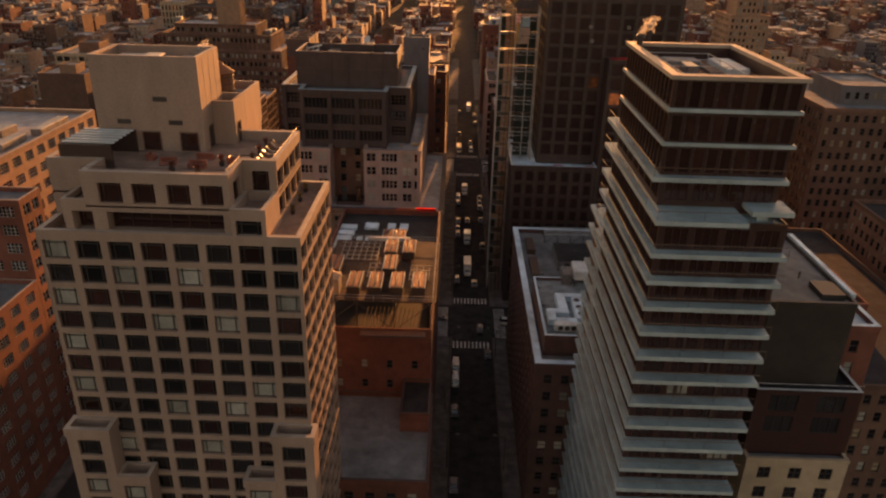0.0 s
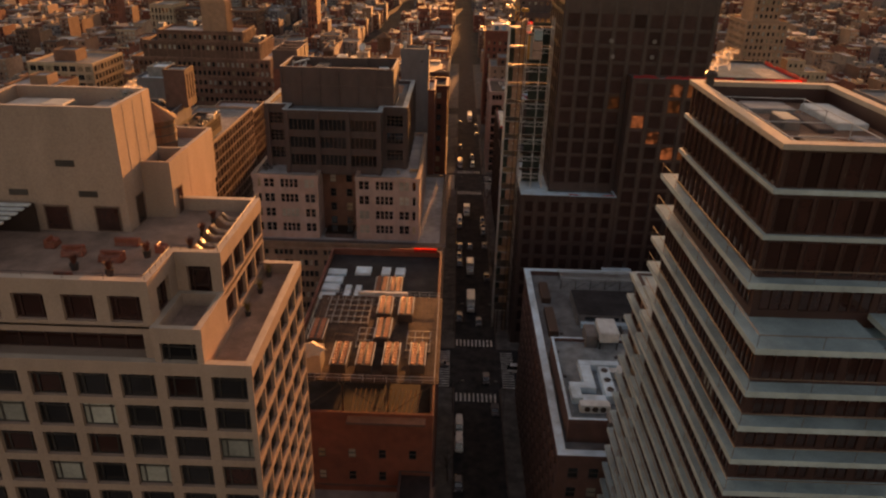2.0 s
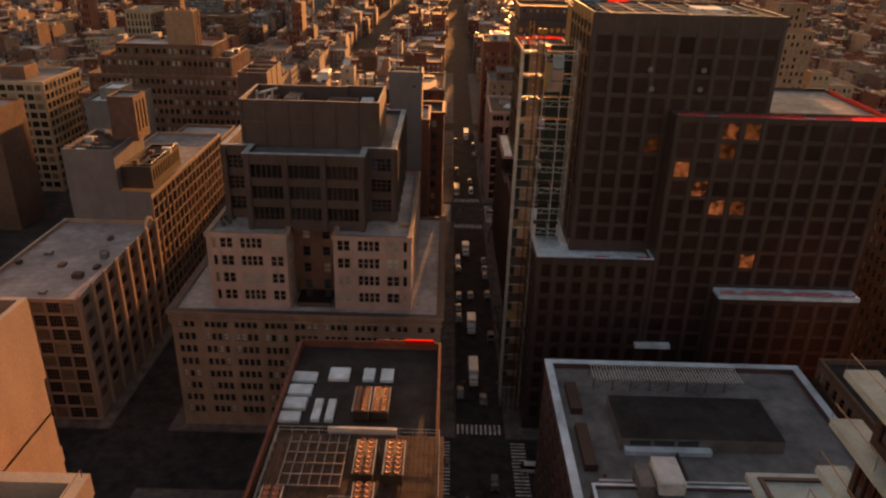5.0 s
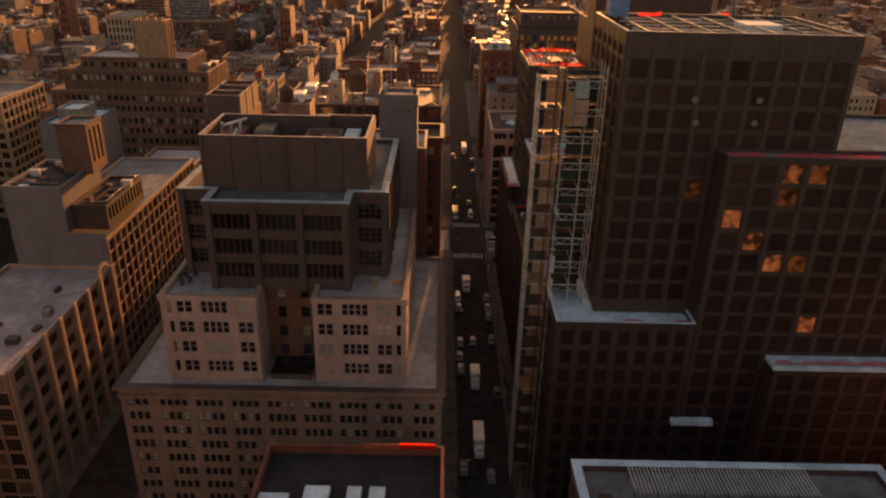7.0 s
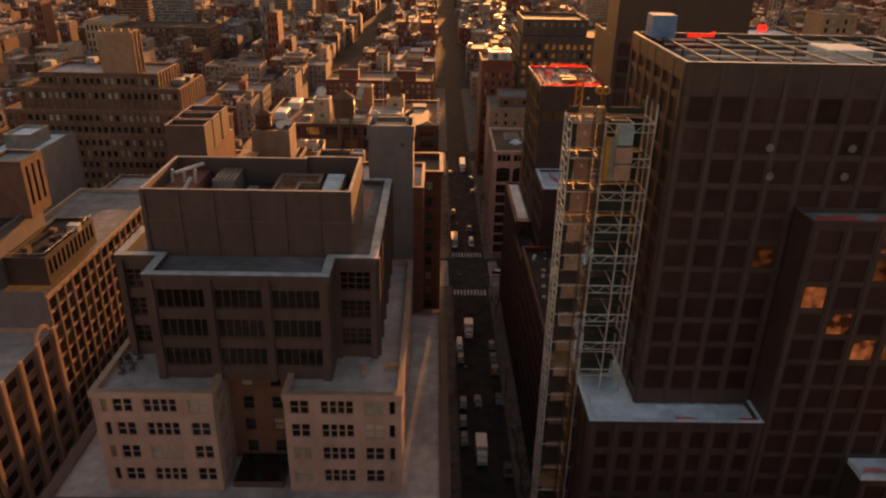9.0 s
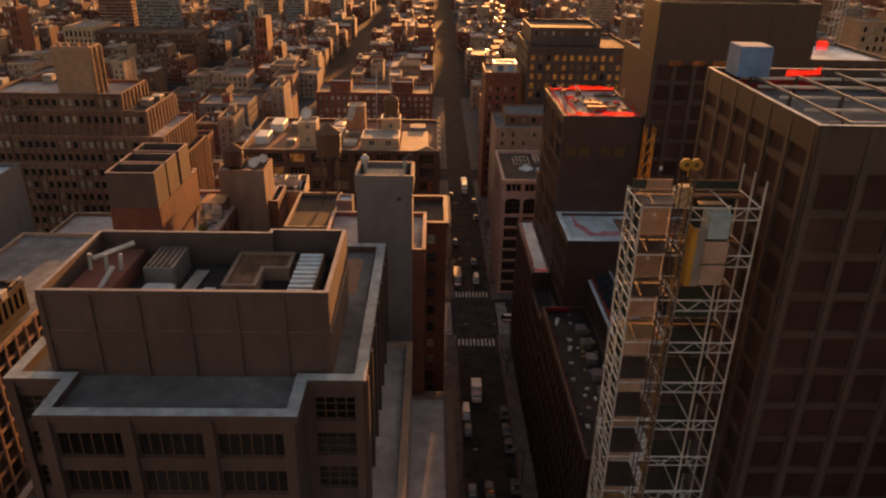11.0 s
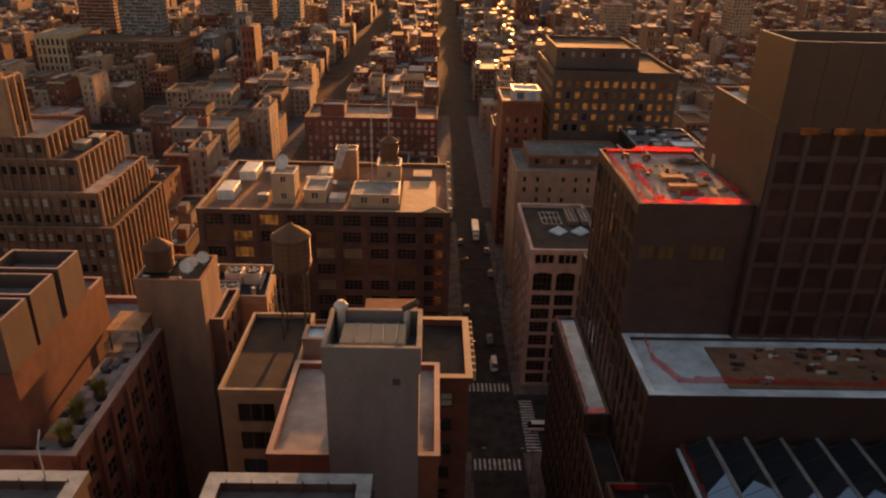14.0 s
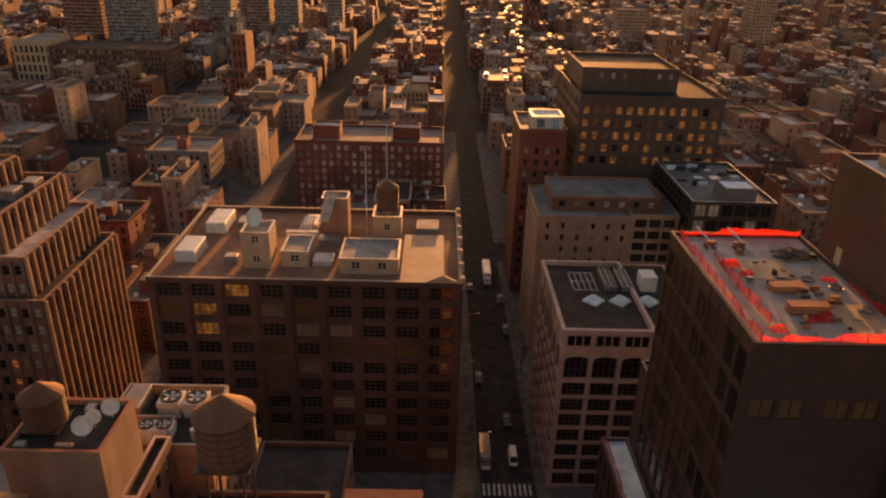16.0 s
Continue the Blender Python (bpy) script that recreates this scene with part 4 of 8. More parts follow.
wing(-52.2, -35.7)
wing(-26.0, -9.8)
stone.mass(rect(-35.7, 204, -26.0, 240), 29.2, 46.0, BRICK_BROWN, ROOF_GREY, {0: spec(1.6, 2.2, 3.0, 4.0, MIXED, top=1.5)}, 0.6, STONE_DARK, 0.4, name="court_wall")
stone.part("court_skylight", Shape().prism(rect(-34.5, 197.4, -27.2, 203.5), 29.1, 30.2, STONE_DARK, GLASS_DARK))
DEEP = spec(3.6, 2.6, 5.0, 4.6, [(GLASS_DARK, 1)], top=2.2, style="quad", depth=0.5, edge=0.6, pier=(0.9, 0.55), pier_mat=STONE_DARK, base=0.3, frame=FRAME_BROWN)
stone.mass([(-50.4, 207.6), (-44.4, 207.6), (-44.4, 201.6), (-19.9, 201.6), (-19.9, 207.6), (-13.9, 207.6), (-13.9, 242.0), (-27.1, 242.0), (-27.1, 227.5), (-37.8, 227.5), (-37.8, 242.0), (-50.4, 242.0)], 45.2, 61.8, STONE_DARK, ROOF_GREY,
           {"all": DEEP, 0: dict(DEEP, cols=1, w=4.4, h=3.0), 4: dict(DEEP, cols=1, w=4.4, h=3.0), 2: dict(DEEP, cols=3, w=6.6, h=3.0, style="wide", pier=(1.1, 0.5)), 6: None, 1: None, 3: None, 7: None, 9: None, 10: None}, 0.8, COPING_BLUE, 0.95, name="upper_wall", out=0.3)
stone.mass([(-46.4, 209.3), (-17.3, 209.3), (-17.3, 225.6), (-26.3, 225.6), (-26.3, 224.6), (-46.4, 224.6)], 61.0, 71.0, STONE_DARK, ROOF_BLACK, {0: None}, 4.0, ROOF_PALE, 0.4, name="crown_wall")
for x0, x1 in ((-47.6, -40.4), (-24.6, -16.6)):
    stone.part("gravel_bed", Shape().prism(rect(x0, 227.8, x1, 238.6), 60.9, 61.06, ROOF_GREY, ROOF_BROWN))
for k in range(6):
    stone.part("rail_post", Shape().tube((-48.6 + k * 2.0, 240.9, 61.0), (-48.6 + k * 2.0, 240.9, 62.3), 0.06, STEEL_DARK, 5))
    stone.part("rail_post", Shape().tube((-25.6 + k * 2.1, 240.9, 61.0), (-25.6 + k * 2.1, 240.9, 62.3), 0.06, STEEL_DARK, 5))
for k in range(8):
    stone.part("rail_post", Shape().tube((-15.0, 226.0 + k * 2.0, 61.0), (-15.0, 226.0 + k * 2.0, 62.3), 0.06, STEEL_DARK, 5))
stone.part("crown_davit", Shape().bar((-40.6, 241.2, 61.0), (-40.6, 241.2, 65.2), 0.12, WHITE_METAL).bar((-40.6, 241.2, 65.2), (-40.1, 241.2, 67.0), 0.1, WHITE_METAL), "white davit arm at the roof edge")
stone.part("crown_davit", Shape().bar((-28.2, 227.0, 61.0), (-28.2, 227.0, 65.6), 0.14, GALV).bar((-28.2, 227.0, 65.4), (-25.4, 227.2, 63.4), 0.1, GALV), "grey davit arm at the roof edge")

# roof plant inside the crown
z = 66.9
s = Shape().prism([(-29.8, 215.4), (-26.2, 215.4), (-26.2, 219.9), (-23.3, 219.9), (-23.3, 224.1), (-29.8, 224.1)], z, z + 1.5, LIMESTONE, GRAVEL)
s.ring([(-29.8, 215.4), (-26.2, 215.4), (-26.2, 219.9), (-23.3, 219.9), (-23.3, 224.1), (-29.8, 224.1)], 0.35, z + 1.45, z + 1.8, LIMESTONE, None, 0.1)
stone.part("gravel_roof_house", s, "L-shaped roof house with a brown gravel top")
louv = stone.part("louvred_roof", Shape().prism(rect(-22.4, 212.8, -19.6, 223.2), z, z + 2.1, CREAM, PLY))
for i in range(9):
    part("slat", Shape().box(-22.3 + 32, 213.1 + i * 1.12 - 215, z + 2.1, -19.7 + 32, 213.6 + i * 1.12 - 215, z + 2.3, ROOF_WHITE), louv)
ct = stone.part("cooling_tower", Shape().soft_box(-38.9, 217.2, z, -35.6, 223.2, z + 2.9, UNIT_GREY, 0.12).soft_box(-38.7, 213.2, z, -35.2, 216.8, z + 1.4, WHITE_METAL, 0.3))
for i in range(5):
    part("louvre", Shape().box(-38.6 + i * 0.6 + 32, 217.5 - 215, z + 2.9, -38.3 + i * 0.6 + 32, 222.9 - 215, z + 3.1, STEEL_DARK), ct)
stone.part("brick_chimney", Shape().soft_box(-45.6, 213, z, -41.0, 223.9, z + 2.2, BRICK_RED, 0.05))
s = Shape()
for i in range(4):
    s.tube((-34.9 + i * 0.4, 212.2, z + 0.5), (-34.3 + i * 0.4, 221.5, z + 0.5), 0.14, GALV, 8)
for a, b in (((-43, 212, z + 0.6), (-41.5, 216, z + 3.6)), ((-45.5, 211.5, z + 0.6), (-41.8, 212.4, z + 2.6)), ((-44.5, 218, z + 3.6), (-41, 221, z + 4.2))):
    s.tube(a, b, 0.28, GALV, 10)
stone.part("pipe_run", s, "silver roof pipes")
rng = random.Random(23)
for i in range(14):
    x, y = rng.uniform(-46, -31), rng.uniform(210.4, 216.5)
    if i > 8:
        x, y = rng.uniform(-30, -18.5), rng.uniform(210.3, 212.2)
    w, l = rng.uniform(0.4, 1.4), rng.uniform(0.3, 1.1)
    stone.part("roof_unit", Shape().soft_box(x, y, z, x + w, y + l, z + rng.uniform(0.3, 1.3), rng.choice((UNIT_GREY, GALV, STEEL_DARK, WHITE_METAL)), 0.05))
for x in (-45.0, -43.2, -41.6):
    stone.part("vent_pipe", Shape().tube((x, 218, z + 2.1), (x + 0.2, 218, z + 4.2), 0.22, GALV, 9))
stone.part("string_course", Shape().ring([(-46.4, 209.3), (-17.3, 209.3), (-17.3, 225.6), (-26.3, 225.6), (-26.3, 224.6), (-46.4, 224.6)], 0.05, 65.6, 66.5, STONE_DARK, LIMESTONE, 0.18))
stone.part("crown_post", Shape().bar((-22.5, 227.5, 61), (-22.5, 227.5, 67.5), 0.12, GALV).bar((-22.5, 227.5, 66), (-20.0, 227.5, 66.6), 0.1, GALV))
for x in (-46.4, -41.6, -36.8, -31.9, -27.0, -22.2, -17.8):
    stone.part("pilaster", Shape().box(x, 209.0, 61.2, x + 0.55, 209.3, 70.6, STONE_DARK))
stone.finish(190)


def terrace_chair(x, y, z, rz, wide=0.6, mat=STEEL_DARK, label="dark terrace chair on a pale roof terrace", name="terrace_chair", category="chair"):
    ob = thing(name, label, category, "terrace furniture", at=(x, y, z))
    ob.rotation_euler = (0, 0, radians(rz))
    part("seat", Shape().soft_box(-wide / 2, -0.32, 0.36, wide / 2, 0.32, 0.48, mat, 0.03), ob)
    part("backrest", Shape().soft_box(-wide / 2, 0.24, 0.48, wide / 2, 0.34, 0.95, mat, 0.03), ob)
    for dx in (-wide / 2 + 0.05, wide / 2 - 0.05):
        for dy in (-0.27, 0.27):
            part("leg", Shape().box(dx - 0.03, dy - 0.03, 0, dx + 0.03, dy + 0.03, 0.37, STEEL_DARK), ob)
    return ob


for i, (x, y) in enumerate(((-51.4, 204.6), (-50.4, 205.6), (-50.6, 203.6), (-49.4, 204.4), (-48.8, 205.8), (-49.0, 203.2), (-50.0, 202.0))):
    terrace_chair(x, y, 45.42, 55 * i, 0.9)
for x, y, rz in ((-15.6, 203.2, 92), (-11.6, 204.2, 4)):
    terrace_chair(x, y, 45.42, rz, 2.2, PLY, "orange-brown timber bench on a pale roof terrace", "garden_bench", "bench")

# ---- dark towers under construction ----
D_SPEC = spec(2.9, 3.15, 3.57, 3.85, [(GLASS_RED, 1)], top=0.6, depth=0.25, style="plain", edge=0.5, frame=STEEL_DARK, pier=(0.5, 0.12), pier_mat=DARKPIER, base=0.4)
dark = Building("dark_office_tower", "dark grid-fronted office tower under construction with open roof steel", "tower", at=(40, 210))
D_TOP = dict(D_SPEC, top=0.7)
dark.mass(rect(23.4, 200.2, 59.3, 225.4), 43.0, 91.0, DARKWALL, ROOF_GREY, {0: dict(D_SPEC, top=3.9), 3: D_TOP, 1: D_TOP}, 2.2, GALV, 0.35)
dark.mass(rect(40.0, 195.3, 82, 200.19), 0.15, 73.2, DARKWALL, ROOF_COOL, {0: dict(D_SPEC, bay=3.8, w=3.0, top=1.0)}, 0.5, STONE_DARK, 0.3, name="front_wall")
dark.mass(rect(59.3, 200.2, 82, 225.4), 0.15, 73.2, DARKWALL, ROOF_COOL, {1: D_SPEC}, 0.5, STONE_DARK, 0.3, name="side_wall")
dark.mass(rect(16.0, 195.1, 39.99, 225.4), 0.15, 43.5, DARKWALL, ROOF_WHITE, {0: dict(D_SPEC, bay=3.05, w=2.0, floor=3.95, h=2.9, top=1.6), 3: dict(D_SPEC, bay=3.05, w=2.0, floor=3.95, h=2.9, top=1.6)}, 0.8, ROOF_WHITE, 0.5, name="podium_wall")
dark.part("ledge", Shape().box(53.2, 191.6, 36.8, 82, 195.2, 37.6, ROOF_WHITE, True))
dark.mass(rect(53.4, 191.8, 82, 195.28), 0.15, 36.78, DARKWALL, DARKWALL, {0: dict(D_SPEC, bay=3.8, w=2.8, top=1.2), 3: None}, 0.1, None, 0.2, name="ledge_wall", out=0.0)
dark.part("entrance_canopy", Shape().box(38.5, 194.0, 23.0, 46.0, 195.25, 24.0, ROOF_WHITE, True))
for dx, dz in ((11.7, 81.0), (21.8, 81.1), (12.4, 77.4), (21.7, 77.5)):
    dark.part("round_vent", Shape().tube((23.4 + dx, 199.9, dz), (23.4 + dx, 200.15, dz), 0.5, UNIT_GREY, 16))
s = Shape()
for i in range(7):
    x = 27 + i * 5.0
    for y in (203.5, 213, 222.5):
        s.box(x - 0.14, y - 0.14, 88.7, x + 0.14, y + 0.14, 90.9, STONE_DARK)
    s.box(x - 0.12, 202, 90.7, x + 0.12, 224, 90.95, UNIT_GREY, True)
for y in (203.5, 208, 213, 218, 222.5):
    s.box(26, y - 0.1, 90.4, 58, y + 0.1, 90.65, GALV, True)
dark.part("roof_steel", s, "grey roof steel frame")
dark.part("roof_cabin", Shape().soft_box(24.9, 221.0, 90.9, 28.3, 224.4, 94.0, BLUE_TARP, 0.08), "blue site cabin on the roof steel")
dark.part("roof_cabin", Shape().soft_box(46, 212, 88.8, 52, 218, 91.0, WHITE_METAL, 0.1))
dark.light(((51.0, 195.3, 70.6), (41.8, 195.3, 63.5), (45.3, 195.3, 59.4), (49.1, 195.3, 55.1), (58.9, 195.3, 43.2)), LIT)
dark.light(((39.2, 200.2, 65.8), (52.1, 195.3, 66.9), (55.0, 195.3, 70.6), (52.8, 195.3, 55.1)), LIT_DIM)
dark.finish(190)

# ---- north part of the dark complex ----
north = Building("dark_office_block", "dark office block under construction with white roofs and orange safety netting", at=(40, 280))
N_SPEC = dict(D_SPEC, bay=2.6, w=1.7, h=3.2, floor=4.4, top=1.6)
north.mass(rect(15.3, 225.5, 24.1, 270.0), 0.15, 36.2, DARKWALL, ROOF_BLACK, {3: N_SPEC}, 0.9, STONE_DARK, 0.35)
north.mass(rect(24.2, 225.5, 82, 270.1), 0.15, 42.6, DARKWALL, ROOF_GREY, {3: dict(N_SPEC, rows=2)}, 0.4, STONE_DARK, 0.35, name="hall_wall")
north.mass(rect(15.2, 270.2, 18.9, 284.2), 0.15, 33.0, DARKWALL, ROOF_BLACK, {3: N_SPEC}, 0.5, STONE_DARK, 0.3, name="strip_wall")
north.mass(rect(19.2, 270.2, 82, 285.3), 0.15, 50.4, DARKWALL, ROOF_WHITE, {3: N_SPEC}, 0.45, ROOF_WHITE, 0.9, name="terrace_wall")
north.mass(rect(15.1, 284.3, 18.9, 314.5), 0.15, 36.6, DARKWALL, ROOF_WHITE, {3: N_SPEC, 0: N_SPEC}, 0.4, STONE_DARK, 0.3, name="ledge_wall")
north.mass(rect(19.1, 285.4, 35.0, 311.4), 0.15, 70.7, DARKWALL, ROOF_PALE, {3: dict(N_SPEC, w=2.15, h=3.7, depth=0.1, pier=(0.22, 0.08), panes=[(GLASS_RED, 3), (GLASS_DARK, 2)]), 0: dict(N_SPEC, rows=1, top=6.1, h=2.2, pier=None, panes=[(BLIND_AMBER, 1)], mix=[(2.0, 2.3, "casement"), (4.8, 2.3, "casement"), (9.2, 2.3, "casement"), (12.0, 2.3, "casement")])}, 0.4, STONE_DARK, 0.3, name="tower_wall")
north.mass(rect(19.1, 311.5, 60, 314.5), 0.15, 50, DARKWALL, ROOF_GREY, None, 0.4, None, 0.3, name="back_wall")
north.mass(rect(35.1, 284.5, 82, 307.0), 50.0, 82.4, DARKWALL, ROOF_WHITE, {0: dict(D_SPEC, top=1.2), 3: None}, 0.6, CREAM, 0.3, name="rear_tower_wall")
s = Shape()
s.ring(rect(35.1, 284.4, 65.2, 295.0), 0.3, 82.2, 92.6, DARKPANEL, GALV)
s.face([(x, y, 91.2) for x, y in rect(35.2, 284.5, 65.1, 294.9)], ROOF_GREY)
for i in range(8):
    s.box(35.2 + i * 4.2, 284.34, 82.6, 35.26 + i * 4.2, 284.42, 92.5, STEEL_DARK, True)
for z in (85.5, 89.0):
    s.box(35.1, 284.35, z, 65.2, 284.42, z + 0.06, STEEL_DARK, True)
for i in range(4):
    s.box(38.2 + i * 4.2, 284.3, 81.0, 40.9 + i * 4.2, 284.47, 81.9, LIT_DIM, True)
north.part("plant_screen", s, "brown metal plant screen")
north.part("roof_drum", Shape().lathe(44, 300, [(2.6, 82.0), (2.6, 83.6), (1.8, 84.3), (0.0, 84.6)], WHITE_METAL, 20))
north.part("timber_pack", Shape().soft_box(38, 297, 82.0, 41.5, 305, 83.0, PLY, 0.05))
# saw-tooth rooflights over the hall
for i in range(11):
    x = 23.9 + i * 4.75 + 0.4
    s = Shape()
    y0, y1, zb = 246.5, 269.6, 42.3
    s.face(((x, y0, zb), (x + 3.3, y0, zb + 2.0), (x + 3.3, y1, zb + 2.0), (x, y1, zb)), ROOFLIGHT)
    s.face(((x + 3.3, y0, zb + 2.0), (x + 4.1, y0, zb), (x + 4.1, y1, zb), (x + 3.3, y1, zb + 2.0)), ROOF_PALE)
    s.face(((x, y0, zb), (x + 3.9, y0, zb), (x + 3.3, y0, zb + 2.0)), STEEL_DARK)
    s.face(((x + 3.3, y1, zb + 2.0), (x + 3.9, y1, zb), (x, y1, zb)), STEEL_DARK)
    s.box(x + 3.1, y0, zb + 2.0, x + 3.6, y1, zb + 2.15, ROOF_COOL, True)
    s.box(x - 0.65, y0, zb - 0.1, x + 0.15, y1, zb + 0.2, ROOF_WHITE, True)
    for k in range(9):
        yk = y0 + k * (y1 - y0) / 8
        s.bar((x, yk, zb + 0.02), (x + 3.3, yk, zb + 2.02), 0.05, STEEL_DARK)
    north.part("rooflight", s, "saw-tooth rooflight with dark mirror-like glass")
north.part("roof_box", Shape().soft_box(25.5, 241, 42.1, 31, 246, 45.6, UNIT_GREY, 0.1))
# gravel bed on the white terrace
north.part("gravel_bed", Shape().prism(rect(30.5, 272.5, 80, 282.5), 49.9, 50.15, STONE_DARK, ROOF_BROWN))
rng = random.Random(7)
for i in range(60):
    x, y = rng.uniform(31, 56), rng.choice((rng.uniform(279, 282), rng.uniform(273, 282)))
    w, l = rng.uniform(0.3, 1.6), rng.uniform(0.2, 0.7)
    north.part("building_material", Shape().soft_box(x, y, 50.15, x + w, y + l, 50.15 + rng.uniform(0.1, 0.6), rng.choice((STEEL_DARK, STEEL_DARK, UNIT_GREY, WHITE_METAL, STEEL_RED, DECK)), 0.04))
for i in range(40):
    x, y = rng.uniform(16.4, 23.3), rng.uniform(232, 268)
    w, l = rng.uniform(0.3, 0.8), rng.uniform(0.3, 0.8)
    north.part("building_material", Shape().soft_box(x, y, 35.3, x + w, y + l, 35.3 + rng.uniform(0.1, 0.5), rng.choice((PLY, UNIT_GREY, WHITE_METAL, WHITE_METAL)), 0.04))
for i in range(6):
    y = 236 + i * 5
    north.part("pallet", Shape().soft_box(20.6, y, 35.3, 22.4, y + 2.2, 36.4, rng.choice((STUCCO, UNIT_GREY)), 0.05))
# building site on the roof: timber stacks, sunlit floor patches, rebar coils, trolleys, a lean-to door
for x0, y0, x1, y1, h, m in ((25.3, 296.2, 28.4, 297.6, 0.75, PLY), (25.1, 291.6, 29.2, 293.0, 0.95, PLY), (27.9, 296.4, 29.2, 298.4, 0.5, STEEL_DARK)):
    stack = thing("timber_stack", "stack of orange-brown timber boards on a site roof", "timber stack", "timber stacks", at=(x0, y0, 70.3))
    for j in range(5):
        part("board", Shape().soft_box(0.08 * (j % 2), 0.05 * (j % 3), j * h / 5, x1 - x0 - 0.1 * (j % 2), y1 - y0, (j + 0.9) * h / 5, m if j % 2 else COPPERY, 0.03), stack)
# thin cream sheets paint the sunlit patches of the roof floor
for x0, y0, x1, y1 in ((23.6, 299.5, 29.6, 304.4), (29.8, 286.6, 33.6, 294.0)):
    north.part("plywood_sheet", Shape().prism(rect(x0, y0, x1, y1), 70.31, 70.35, CREAM, CREAM))
rng = random.Random(23)
for x, y, r in ((23.3, 303.0, 1.1), (24.3, 300.6, 0.8), (27.0, 290.6, 0.9), (22.6, 288.6, 0.8), (32.8, 299.6, 0.7)):
    s = Shape()
    rows = 6
    pts = [[(x + r * (i / rows - 0.5) * 2 + rng.uniform(-0.12, 0.12), y + r * (j / rows - 0.5) * 1.5 + rng.uniform(-0.12, 0.12), 70.33 + (0 if i in (0, rows) or j in (0, rows) else rng.uniform(0.12, 0.62) * r)) for j in range(rows + 1)] for i in range(rows + 1)]
    for i in range(rows):
        for j in range(rows):
            s.face((pts[i][j], pts[i + 1][j], pts[i + 1][j + 1], pts[i][j + 1]), MESH_NET)
    north.part("fallen_net", s, "crumpled heap of orange safety net")
for k in range(34):
    x, y = rng.choice((rng.uniform(23.2, 34.0), rng.uniform(25.0, 31.0))), rng.uniform(287.2, 308.6)
    w, l = rng.uniform(0.25, 1.3), rng.uniform(0.15, 0.6)
    north.part("building_material", Shape().soft_box(x, y, 70.3, x + w, y + l, 70.3 + rng.uniform(0.08, 0.6), rng.choice((STEEL_DARK, STEEL_DARK, PLY, COPPERY, UNIT_GREY)), 0.03))
rng = random.Random(17)
for k in range(8):
    x, y = rng.uniform(29.6, 33.6), rng.uniform(301.5, 306.5)
    pile = thing("lumber_pile", "untidy pile of timber and steel offcuts on a site roof", "lumber pile", "lumber piles", at=(x, y, 70.3))
    for j in range(5):
        a, b = rng.uniform(-0.9, 0.9), rng.uniform(0.05, 0.5)
        part("offcut", Shape().bar((-1.2, j * 0.16 - a, 0.1 + b), (1.2, j * 0.16 + a, 0.1 + 0.11 * (j % 3)), 0.09, rng.choice((PLY, COPPERY, STEEL_DARK, UNIT_GREY))), pile)
for x, y in ((32.6, 297.5), (33.4, 292.6), (30.5, 299.4)):
    s = Shape()
    for j in range(3):
        for i in range(14):
            a, b = math.tau * i / 14, math.tau * (i + 1) / 14
            r = 0.55 + 0.08 * j
            s.bar((x + r * math.cos(a), y + r * math.sin(a), 70.36 + 0.08 * j), (x + r * math.cos(b), y + r * math.sin(b), 70.36 + 0.08 * j), 0.05, STEEL_DARK)
    north.part("cable_coil", s, "coil of dark cable")
for x, y in ((22.6, 307.6), (26.0, 307.4)):
    s = Shape().soft_box(x - 0.6, y - 0.35, 70.75, x + 0.6, y + 0.35, 71.25, COPPERY, 0.06)
    for dx in (-0.45, 0.45):
        s.tube((x + dx, y - 0.4, 70.5), (x + dx, y - 0.3, 70.5), 0.2, STEEL_DARK, 10).tube((x + dx, y + 0.3, 70.5), (x + dx, y + 0.4, 70.5), 0.2, STEEL_DARK, 10)
    north.part("site_trolley", s, "small rusty site trolley")
north.part("red_net_heap", Shape().lathe(28.4, 291.0, [(0.9, 70.3), (0.7, 70.7), (0.3, 71.0), (0.0, 71.1)], MESH_NET, 9))
for x in (21.8, 25.6):
    north.part("leaning_pipe", Shape().tube((x, 310.6, 71.8), (x + 1.7, 306.2, 70.4), 0.11, WHITE_METAL, 7))
north.part("stair_door", Shape().box(35.02, 302.0, 70.3, 35.1, 303.2, 72.8, CREAM, True))
s = Shape()
for dx in (-0.9, 0.9):
    for dy in (-0.9, 0.9):
        s.bar((77.0 + dx, 300 + dy, 82.0), (77.0 + dx, 300 + dy, 97.0), 0.1, GALV)
for i in range(14):
    z = 82.0 + i * 1.07
    s.bar((76.1, 299.1, z), (77.9, 299.1, z + 1.07), 0.07, GALV).bar((76.1, 299.1, z + 1.07), (76.1, 300.9, z), 0.07, YELLOW)
north.part("site_mast", s, "lattice mast of a rear hoist")
north.finish(170)


